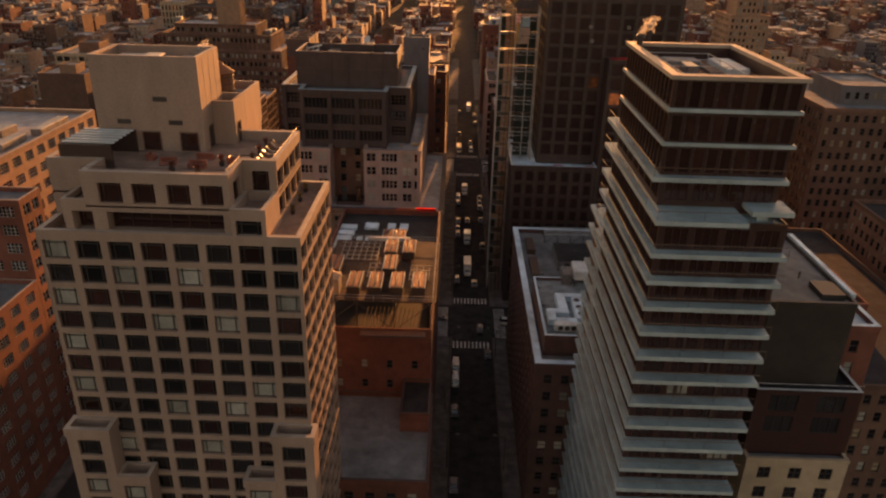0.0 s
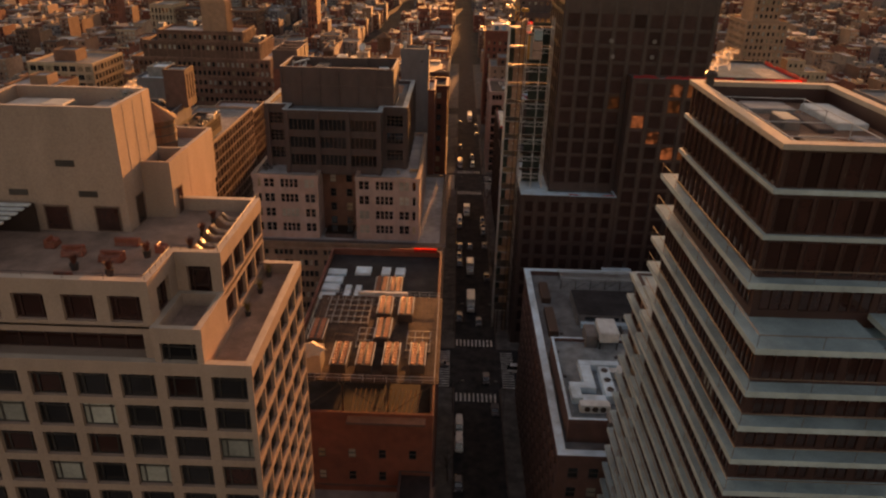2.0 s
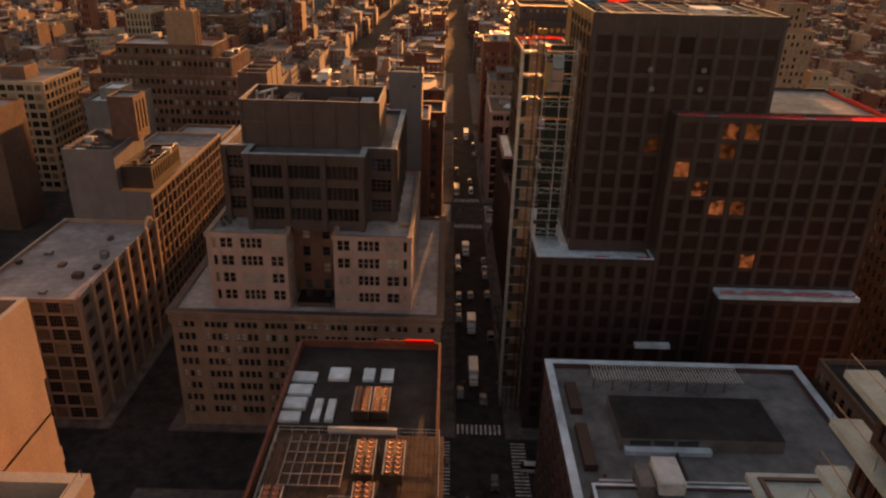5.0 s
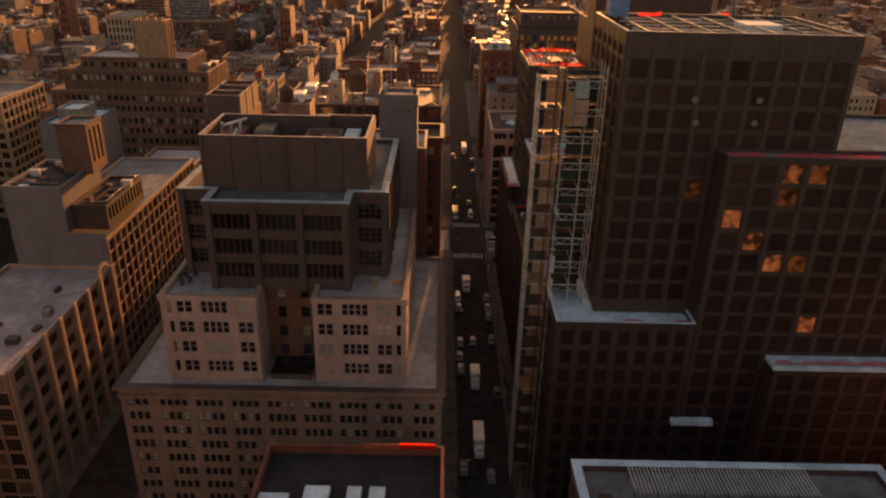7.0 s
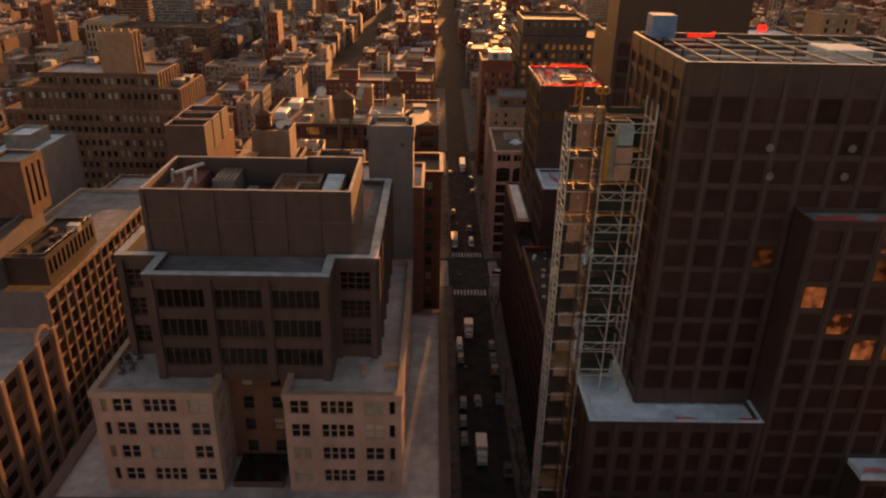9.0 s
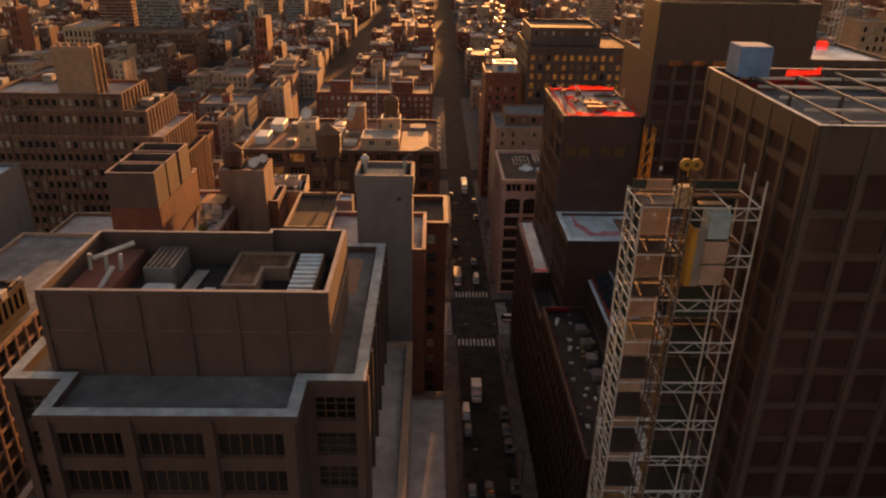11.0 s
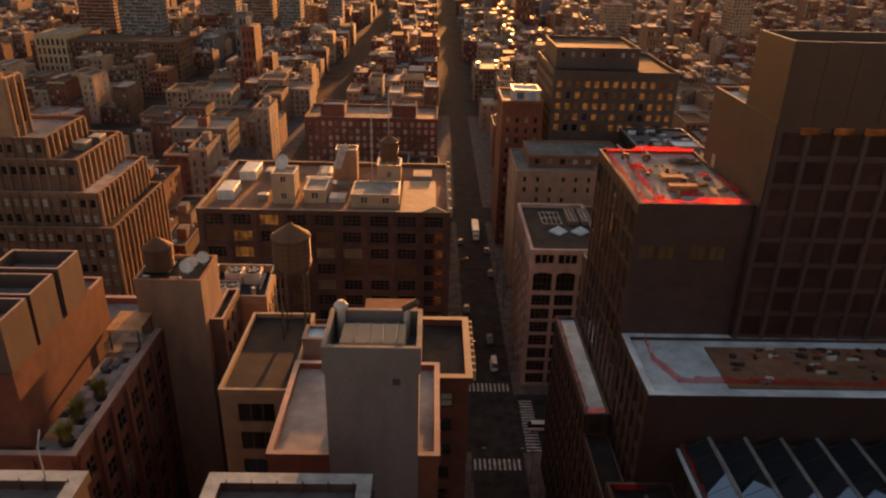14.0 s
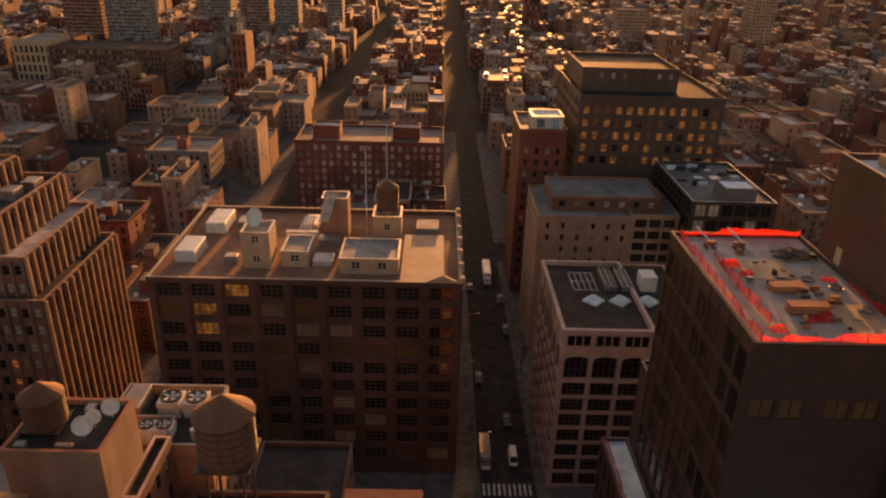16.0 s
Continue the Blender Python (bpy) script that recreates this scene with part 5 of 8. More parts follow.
def netting(points, z, h=1.15, mat=None):
    """Orange safety net between posts; points run round the roof edge."""
    ob = thing("safety_netting", "orange plastic safety netting on steel posts at a roof edge", "netting", "safety nets", at=(*points[0], z))
    rng = random.Random(len(points) + int(z * 10))
    for (ax, ay), (bx, by) in zip(points, points[1:]):
        n = max(1, int(math.hypot(bx - ax, by - ay) / 2.4))
        s = Shape()
        last, slack = None, 0.0
        for i in range(n * 4 + 1):
            u = i / (n * 4)
            x, y = ax + (bx - ax) * u - points[0][0], ay + (by - ay) * u - points[0][1]
            if i % 4 == 0:
                slack = rng.choice((0.0, 0.0, 0.05, 0.3, 0.55)) * h
            sag = rng.uniform(-0.1, 0.06) - slack * (0.5 + 0.5 * math.sin(math.pi * (i % 4) / 4))
            cur = ((x + rng.uniform(-0.06, 0.06), y + rng.uniform(-0.06, 0.06), 0.06), (x + rng.uniform(-0.08, 0.08), y + rng.uniform(-0.08, 0.08), h + sag))
            if last:
                s.face((last[0], cur[0], cur[1], last[1]), MESH_NET)
            last = cur
        part("net", s, ob)
        for i in range(n + 1):
            u = i / n
            x, y = ax + (bx - ax) * u - points[0][0], ay + (by - ay) * u - points[0][1]
            part("post", Shape().tube((x, y, 0), (x, y, h + 0.12), 0.045, STEEL_RED, 5), ob)
    return ob


netting([(19.9, 310.2), (19.9, 286.0), (34.4, 286.0)], 70.4, 1.2)
netting([(22.3, 305), (21.9, 297), (22.2, 289.6)], 70.35, 1.4)
netting([(20.0, 310.6), (34.8, 310.8)], 70.4, 1.25)
netting([(34.3, 298), (34.4, 290)], 70.4, 1.1)
netting([(73.5, 299.4), (76.0, 299.4)], 82.0, 2.0)
netting([(22.3, 284), (21.9, 279), (24.0, 273.6), (60, 273.0)], 50.0, 1.2)
netting([(15.6, 314), (15.6, 285), (18.4, 285)], 36.3, 1.2)
netting([(15.8, 269.4), (15.8, 228)], 35.4, 0.9)
netting([(16.3, 269.3), (20.5, 269.4)], 35.5, 0.9)
netting([(24.45, 269.6), (24.45, 246)], 42.6, 0.9)
netting([(27.5, 201.2), (24.2, 201.2), (24.2, 224.6), (36, 224.6)], 88.9, 1.6)
netting([(30.0, 221.0), (34.5, 222.5)], 90.95, 0.9)
netting([(28, 195.7), (39.5, 195.7)], 42.8, 1.2)
netting([(17, 195.7), (28, 195.7)], 42.8, 0.7)
netting([(40.4, 195.8), (59, 195.8)], 72.8, 1.2)
netting([(81.2, 222.0), (81.2, 196.6)], 72.8, 1.2)
netting([(59, 196.2), (80, 196.2)], 72.8, 1.1)
netting([(53.5, 192), (81, 192)], 37.7, 1.0)

# ---- hoist scaffold on the pavement ----
hoist = thing("construction_hoist", "tall galvanised hoist scaffold with a yellow mast and lift cars", "hoist", at=(16, 208, 0.15))
HX0, HX1, HY0, HY1, HZ = 11.3, 21.8, 203.4, 208.4, 83.0


def hb(s, a, b, w, m):
    s.bar((a[0] - 16, a[1] - 208, a[2]), (b[0] - 16, b[1] - 208, b[2]), w, m)


xs, ys = (HX0, 15.6, 19.0, HX1), (HY0, 205.9, HY1)
for x in xs:
    for y in ys:
        if (x in (HX0, HX1) or y in (HY0, HY1)):
            s = Shape()
            hb(s, (x, y, 0), (x, y, HZ + (2.2 if x == HX1 else 0)), 0.16, GALV)
            part("standard", s, hoist)
for k in range(18):
    z = HZ - 0.3 - k * 4.55
    if z < 1:
        break
    s = Shape()
    for y in (HY0, HY1):
        hb(s, (HX0, y, z), (HX1, y, z), 0.13, GALV)
        hb(s, (15.6, y, z - 1.1), (HX1, y, z - 1.1), 0.1, GALV)
        for i in range(5):
            x0 = 15.6 + (HX1 - 15.6) * i / 5
            x1 = 15.6 + (HX1 - 15.6) * (i + 1) / 5
            hb(s, (x0, y, z - (1.1 if i % 2 else 0)), (x1, y, z - (0 if i % 2 else 1.1)), 0.07, GALV)
    for x in xs:
        hb(s, (x, HY0, z), (x, HY1, z), 0.12, GALV)
    for i in range(3):
        zz = z - 1.2 * (i + 1)
        hb(s, (HX0, HY0, zz), (HX0, HY1, zz), 0.08, GALV)
    hb(s, (HX0, HY0, z - 4.4), (HX0, HY1, z), 0.07, GALV)
    hb(s, (HX0, HY0, z), (HX0, HY1, z - 4.4), 0.07, GALV)
    part("scaffold_bay", s, hoist)
    f = Shape().box(HX0 + 0.3 - 16, HY0 + 0.8 - 208, z - 0.12, 15.2 - 16, HY1 - 0.4 - 208, z, PLY if k % 5 == 3 else STEEL_DARK, True)
    f.box(16.2 - 16, 206.2 - 208, z - 0.12, HX1 - 0.3 - 16, HY1 - 0.4 - 208, z, DECK, True)
    part("landing", f, hoist)
    g = Shape().box(13.0 - 16, HY1 - 0.3 - 208, z + 0.1, 15.3 - 16, HY1 - 0.2 - 208, z + (4.2 if k else 1.0), PANEL_TAN, True)
    g.box(11.6 - 16, HY1 - 0.32 - 208, z + 0.1, 12.9 - 16, HY1 - 0.22 - 208, z + (4.2 if k else 1.0), NET_GREEN, True)
    g.box(13.9 - 16, HY1 - 0.33 - 208, z + 1.9, 14.15 - 16, HY1 - 0.31 - 208, z + 2.25, WHITE_METAL, True)
    part("landing_gate", g, hoist, "tan landing panel beside dark mesh")
    g = Shape().box(17.0 - 16, HY1 - 0.3 - 208, z + 0.1, 21.5 - 16, HY1 - 0.2 - 208, z + (4.2 if k else 1.0), NET_GREEN, True)
    part("landing_gate", g, hoist)
mast = Shape()
MX, MY = 14.3, 202.0
for dx in (-0.55, 0.55):
    for dy in (-0.55, 0.55):
        hb(mast, (MX + dx, MY + dy, 0), (MX + dx, MY + dy, 86.4), 0.09, MAST_BROWN)
for i in range(108):
    z = i * 0.8
    for a, b in (((-0.55, -0.55), (0.55, -0.55)), ((-0.55, 0.55), (-0.55, -0.55)), ((0.55, -0.55), (0.55, 0.55))):
        hb(mast, (MX + a[0], MY + a[1], z), (MX + b[0], MY + b[1], z + 0.8), 0.06, MAST_BROWN)
for dx in (-0.12, 0.12):
    hb(mast, (MX + dx, MY - 0.58, 0), (MX + dx, MY - 0.58, 86.0), 0.035, YELLOW)
part("mast", mast, hoist, "brown lattice mast with yellow racks")
m2 = Shape()
for dx in (-0.4, 0.4):
    for dy in (-0.4, 0.4):
        hb(m2, (13.3 + dx, 210.6 + dy, 43.4), (13.3 + dx, 210.6 + dy, 88.0), 0.07, YELLOW)
for i in range(40):
    z = 43.4 + i * 1.1
    for a, b in (((-0.4, -0.4), (0.4, -0.4)), ((0.4, -0.4), (0.4, 0.4)), ((-0.4, 0.4), (-0.4, -0.4))):
        hb(m2, (13.3 + a[0], 210.6 + a[1], z), (13.3 + b[0], 210.6 + b[1], z + 1.1), 0.08, YELLOW)
part("second_mast", m2, hoist, "short yellow lattice mast")
part("sheave", Shape().tube((-2.0, -6.2, 87.1), (-2.0, -5.9, 87.1), 0.5, YELLOW, 18).tube((-1.15, -6.2, 87.1), (-1.15, -5.9, 87.1), 0.5, YELLOW, 18).tube((-2.0, -6.24, 87.1), (-2.0, -6.2, 87.1), 0.2, MAST_BROWN, 12).tube((-1.15, -6.24, 87.1), (-1.15, -6.2, 87.1), 0.2, MAST_BROWN, 12).bar((-1.7, -6, 86.0), (-1.7, -6, 87.2), 0.1, YELLOW), hoist, "yellow sheave wheels")
car_body = part("lift_car", Shape().soft_box(1.0, -5.4, 75.6, 3.2, -3.4, 79.8, PANEL_TAN, 0.05).box(0.95, -5.45, 77.6, 3.25, -3.35, 77.75, STEEL_DARK, True), hoist, "pinkish tan lift car")
part("lift_engine_box", Shape().soft_box(1.1, -5.3, 80.1, 3.1, -3.5, 82.4, SLAB, 0.1).box(1.2, -5.2, 79.7, 3.0, -3.6, 80.15, STEEL_DARK, True), hoist, "blue-grey engine box")
part("lit_crate", Shape().soft_box(-1.9, -5.2, 83.0, -0.7, -4.2, 84.8, CREAM, 0.05), hoist)
part("stray_plank", Shape().box(0.3, -4.6, 83.0, 2.4, -3.8, 83.1, PLY, True), hoist)
part("counter_panel", Shape().box(-0.2, -5.6, 75.6, 0.9, -5.45, 81.2, UNIT_GREY, True).box(-0.3, -5.62, 75.6, -0.2, -4.2, 81.2, YELLOW, True).box(-0.2, -5.64, 75.6, 0.2, -5.6, 81.2, YELLOW, True), hoist, "yellow side panel")

# ---- loft building with arched bays ----
loft = Building("arched_loft_building", "buff terracotta loft building with arched upper bays and a black roof", at=(25, 355))
LF = spec(4.5, 2.95, 5.4, 3.65, DARK, top=0.4, style="quad", depth=0.5, edge=0.3, pier=(0.6, 0.3), band=(0.3, 0.12), frame=FRAME_BROWN, base=0.3)
loft.mass(rect(14.2, 344.2, 31.0, 373.8), 0.15, 26.0, TERRA, ROOF_BLACK, {0: dict(LF, cols=3), 3: dict(LF, cols=6)}, 0.1, TERRA, 0.4, out=0.2)
TOPF = dict(LF, h=5.4, top=5.3, rows=1, band=None)
loft.mass(rect(14.2, 344.2, 31.0, 373.8), 26.0, 37.3, TERRA, ROOF_BLACK, {0: dict(TOPF, cols=3), 3: dict(TOPF, cols=6)}, 0.9, TERRA, 0.4, name="upper_wall", out=0.35)
loft.mass(rect(30.99, 345.0, 41, 373.8), 0.15, 36.8, BRICK_BROWN, ROOF_BLACK, None, 0.6, TERRA, 0.4, name="side_wall")
for x in (17.2, 22.6, 28.0):
    arch = Shape()
    for i in range(12):
        a, b = math.pi * i / 12, math.pi * (i + 1) / 12
        lo = [(x + 2.3 * math.cos(q), 343.9, 30.75 + 0.95 * math.sin(q)) for q in (a, b)]
        hi = [(x + 2.3 * math.cos(q), 343.9, 32.15) for q in (a, b)]
        back = [(p[0], 344.45, p[2]) for p in lo]
        arch.face((lo[1], lo[0], hi[0], hi[1]), TERRA)
        arch.face((lo[0], lo[1], back[1], back[0]), TERRA)
    loft.part("arch", arch)
    loft.part("attic_window", Shape().box(x - 2.1, 344.0, 34.0, x + 2.1, 344.19, 36.0, GLASS_DARK, True).box(x - 0.8, 343.95, 34.0, x - 0.6, 344.0, 36.0, TERRA, True).box(x + 0.6, 343.95, 34.0, x + 0.8, 344.0, 36.0, TERRA, True))
for x in (22.2, 27.6, 33.1):
    loft.part("skylight", Shape().lathe(x, 357, [(2.3, 36.4), (2.2, 36.8), (0.25, 37.9), (0.0, 37.9)], ROOF_WHITE, 4))
for x in (25.6, 29.0):
    fan = loft.part("fan_bank", Shape().soft_box(x, 361.5, 36.4, x + 2.4, 370.5, 37.6, UNIT_GREY, 0.08))
    for i in range(6):
        for j in range(2):
            part("fan", Shape().lathe(x + 0.65 + j * 1.1 - 25, 362.4 + i * 1.45 - 355, [(0.45, 37.6), (0.45, 37.75), (0.35, 37.75), (0.0, 37.62)], STEEL_DARK, 8), fan)
loft.part("roof_box", Shape().soft_box(33.0, 362, 36.2, 36.2, 366, 39.5, WHITE_METAL, 0.1))
s = Shape()
for i in range(5):
    s.bar((19 + i * 1.2, 361, 36.9), (19 + i * 1.2, 369, 36.9), 0.1, GALV)
for y in (361, 365, 369):
    s.bar((19, y, 36.9), (23.8, y, 36.9), 0.1, GALV)
loft.part("dunnage", s, "steel dunnage frame")
loft.finish(90)

# ---- brick and stone buildings behind the loft ----
grey = Building("grey_apartment_block", "grey apartment block with small windows beside the street", at=(30, 408))
grey.mass(rect(16.0, 396.8, 40.0, 420), 0.15, 39.0, LIMESTONE, ROOF_GREY, {0: spec(0.9, 1.5, 3.6, 3.2, MIXED, top=1.8), 3: spec(1.2, 1.8, 2.8, 3.2, MIXED, top=1.4)}, 0.6)
grey.mass(rect(40.0, 398.6, 52, 420), 0.15, 39.0, LIMESTONE, ROOF_GREY, {0: spec(3.0, 2.1, 3.6, 3.2, DARK, top=1.2)}, 0.6, name="rear_wall")
grey.mass(rect(20, 402, 48, 418), 38.5, 42.4, BRICK_BROWN, ROOF_GREY, {0: spec(1.6, 1.6, 3.6, 3.2, MIXED, top=1.2)}, 0.5, name="penthouse_wall")
grey.finish(70)
glassy = Building("glass_penthouse_building", "low building with a glazed top floor and cluttered roof", at=(62, 408))
glassy.mass(rect(52.5, 393, 73, 426), 0.15, 45.0, STEEL_DARK, ROOF_GREY, {0: spec(2.6, 3.0, 2.9, 4.0, [(GLASS_DARK, 3), (BLIND, 1)], top=0.8, style="casement"), 3: spec(2.6, 3.0, 2.9, 4.0, DARK, top=0.8)}, 0.7, GALV, 0.3)
glassy.mass(rect(61, 396, 69, 403), 44.3, 47.4, STUCCO, ROOF_WHITE, None, 0.2, name="penthouse_wall")
rng = random.Random(41)
for i in range(22):
    x, y = rng.uniform(53.5, 70), rng.uniform(404, 423)
    w, l = rng.uniform(0.8, 3.0), rng.uniform(0.6, 2.4)
    glassy.part("roof_unit", Shape().soft_box(x, y, 44.3, x + w, y + l, 44.3 + rng.uniform(0.1, 1.4), rng.choice((ROOF_BLACK, ROOF_BLACK, STEEL_DARK, WHITE_METAL, UNIT_GREY, ROOF_WHITE)), 0.05))
glassy.finish(40)
factory = Building("brick_warehouse_block", "long dark brown warehouse block with a grid of glinting windows", at=(48, 445))
# front panes glow gold to stand in for reflected sunlight
factory.mass(rect(30, 430, 71, 470), 0.15, 62.2, STONE_DARK, ROOF_BLACK, {0: spec(1.7, 2.2, 3.0, 3.6, [(GLASS_DARK, 2), (GLINT_GOLD, 5), (BLIND_AMBER, 3)], top=3.0, rows=5), 3: spec(2.0, 2.3, 3.7, 3.7, MIXED, top=1.6), 1: spec(2.0, 2.3, 3.7, 3.7, MIXED, top=1.6)}, 0.8)
factory.mass(rect(32, 440, 60, 468), 61.5, 68.2, STONE_DARK, ROOF_BLACK, {0: spec(1.2, 1.6, 3.2, 3.5, MIXED, top=1.4)}, 0.8, name="upper_wall")
factory.finish(110)
slim = Building("slender_brick_building", "narrow brick building with a bright glazed roof room", at=(20, 440))
slim.mass(rect(14.0, 431, 27.5, 452), 0.15, 52.0, BRICK_RED, ROOF_GREY, {0: spec(1.2, 1.8, 3.0, 3.5, MIXED, top=5.5), 3: spec(1.2, 1.8, 2.8, 3.5, MIXED, top=2)}, 0.8, CREAM, 0.4)
slim.mass(rect(17.5, 433, 26.5, 442), 51.2, 55.2, GALV, ROOF_WHITE, {0: spec(2.3, 2.4, 2.8, 3.4, [(GLASS_BLUE, 1)], top=0.7, style="casement")}, 0.3, name="roof_room_wall")
slim.finish(60)

# ---- long brick warehouse across the crossing ----
ware = Building("long_brick_warehouse", "long red-brown brick warehouse with a cluttered sunlit roof", at=(-30, 365))
WR = spec(4.3, 2.6, 5.85, 4.1, [(GLASS_DARK, 9), (BLIND_AMBER, 2), (BLIND_WARM, 1)], top=1.2, style="quad", frame=FRAME_BROWN, depth=0.35, pier=(0.9, 0.3), edge=0.4, band=(0.3, 0.12))
ware.mass(rect(-62.2, 347.6, -4.8, 384), 0.15, 44.6, BRICK_DARK, ROOF_BROWN, {0: WR, 1: WR, 3: WR}, 0.9, CREAM, 0.45, out=0.2)
WH = spec(1.5, 1.4, 3.6, 4, [(GLASS_DARK, 1)], top=0.7, base=0.3, style="pair", frame=FRAME_LIGHT)
ware.mass(rect(-27.8, 352.3, -16.6, 362), 43.6, 46.9, CREAM, ROOF_COOL, {0: WH}, 0.2, GALV, 0.3, name="roof_house_wall")
ware.mass(rect(-39.2, 354.9, -34.0, 363), 43.6, 46.9, CREAM, ROOF_COOL, {0: dict(WH, cols=1)}, 0.2, GALV, 0.3, name="roof_house_wall")
ware.mass(rect(-46.3, 353.8, -41.0, 360), 43.6, 51.1, CREAM, ROOF_GREY, {0: dict(WH, cols=1, w=1.2)}, 0.3, GALV, 0.3, name="lift_house_wall")
ware.mass(rect(-23.0, 370.5, -17.0, 377), 43.6, 48.2, CREAM, ROOF_GREY, {0: dict(WH, cols=1, w=1.1, top=1.6)}, 0.3, GALV, 0.3, name="tank_house_wall")
ware.mass(rect(-33.4, 369.5, -28.0, 374), 43.6, 52.4, BRICK_TAN, ROOF_GREY, None, 0.3, GALV, 0.3, name="stair_house_wall")
# cream colour carries the sunlight on this part of the roof
ware.part("raised_roof", Shape().prism(rect(-16.2, 348.2, -8.0, 370.5), 43.6, 44.3, CREAM, CREAM))
for x0, y0, x1, y1, h, m in ((-34, 365, -29.5, 368, 1.4, UNIT_GREY), (-33.5, 355.5, -29.5, 359.5, 1.1, GALV), (-60.0, 356, -56, 363.5, 2.4, WHITE_METAL), (-58.2, 370.4, -54, 378.8, 2.4, WHITE_METAL), (-52, 372, -48, 376, 2.0, UNIT_GREY), (-38, 372, -35, 378, 1.8, GALV), (-50.5, 356, -48, 358, 1.4, UNIT_GREY), (-14, 372.5, -9, 378, 1.2, ROOF_GREY)):
    ware.part("roof_unit", Shape().soft_box(x0, y0, 43.7, x1, y1, 43.7 + h, m, 0.12))
for i in range(4):
    ware.part("pipe", Shape().tube((-38.6 + i * 0.7, 365.5, 44.2), (-37.4 + i * 0.7, 372, 47.4), 0.22, GALV, 8))
    ware.part("pipe", Shape().tube((-33.6 + i * 0.55, 366.5, 48.5), (-32.0 + i * 0.55, 370, 53.4), 0.2, GALV, 8))
ware.part("duct_run", Shape().soft_box(-40.5, 366, 45.2, -33.8, 367.2, 46.3, GALV, 0.08))
for y in (348.2, 354.4, 360.6, 366.8, 373.0, 379.2, 383.4):
    ware.part("parapet_pier", Shape().soft_box(-5.1, y - 0.55, 43.4, -4.2, y + 0.55, 45.6, CREAM, 0.1))
ware.part("gable", Shape().face(((-11.5, 347.3, 44.7), (-5.0, 347.3, 44.7), (-8.2, 347.3, 46.2)), CREAM).face(((-5.0, 347.75, 44.7), (-11.5, 347.75, 44.7), (-8.2, 347.75, 46.2)), CREAM).face(((-11.5, 347.75, 44.7), (-11.5, 347.3, 44.7), (-8.2, 347.3, 46.2), (-8.2, 347.75, 46.2)), CREAM).face(((-5.0, 347.3, 44.7), (-5.0, 347.75, 44.7), (-8.2, 347.75, 46.2), (-8.2, 347.3, 46.2)), CREAM), "low pointed gable on the parapet")
ware.part("flagpole", Shape().tube((-24.4, 372, 43.7), (-24.4, 372, 63), 0.12, WHITE_METAL, 6))
ware.part("flagpole", Shape().tube((-20.4, 377.6, 43.7), (-20.4, 377.6, 66), 0.1, WHITE_METAL, 6))
# golden reflections in four panes, done as emission
ware.light(((-49.2, 347.6, 41.9), (-43.5, 347.6, 41.9), (-49.6, 347.6, 37.8), (-49.7, 347.6, 33.7)), GLINT_GOLD)
ware.finish(130)
dish = thing("satellite_dish", "large white satellite dish on a warehouse roof house", "satellite dish", at=(-43.8, 356.8, 50.8))
part("stand", Shape().tube((0, 0, 0), (0, 0, 1.6), 0.15, GALV, 8).bar((-0.8, 0, 0), (0, 0, 1.4), 0.08, GALV).bar((0.8, 0, 0), (0, 0, 1.4), 0.08, GALV), dish)
bowl = part("bowl", Shape().lathe(0, 0, [(0.0, 0.0), (0.7, 0.1), (1.3, 0.36), (1.75, 0.72), (1.8, 0.74), (1.3, 0.3), (0.0, -0.08)], WHITE_METAL, 20), dish, "white reflector bowl")
bowl.matrix_basis = pose(0, 0, 2.2, 62, 0, -25)
part("feed", Shape().bar((0, -0.2, 2.2), (0.5, -1.4, 3.0), 0.05, GALV), dish)


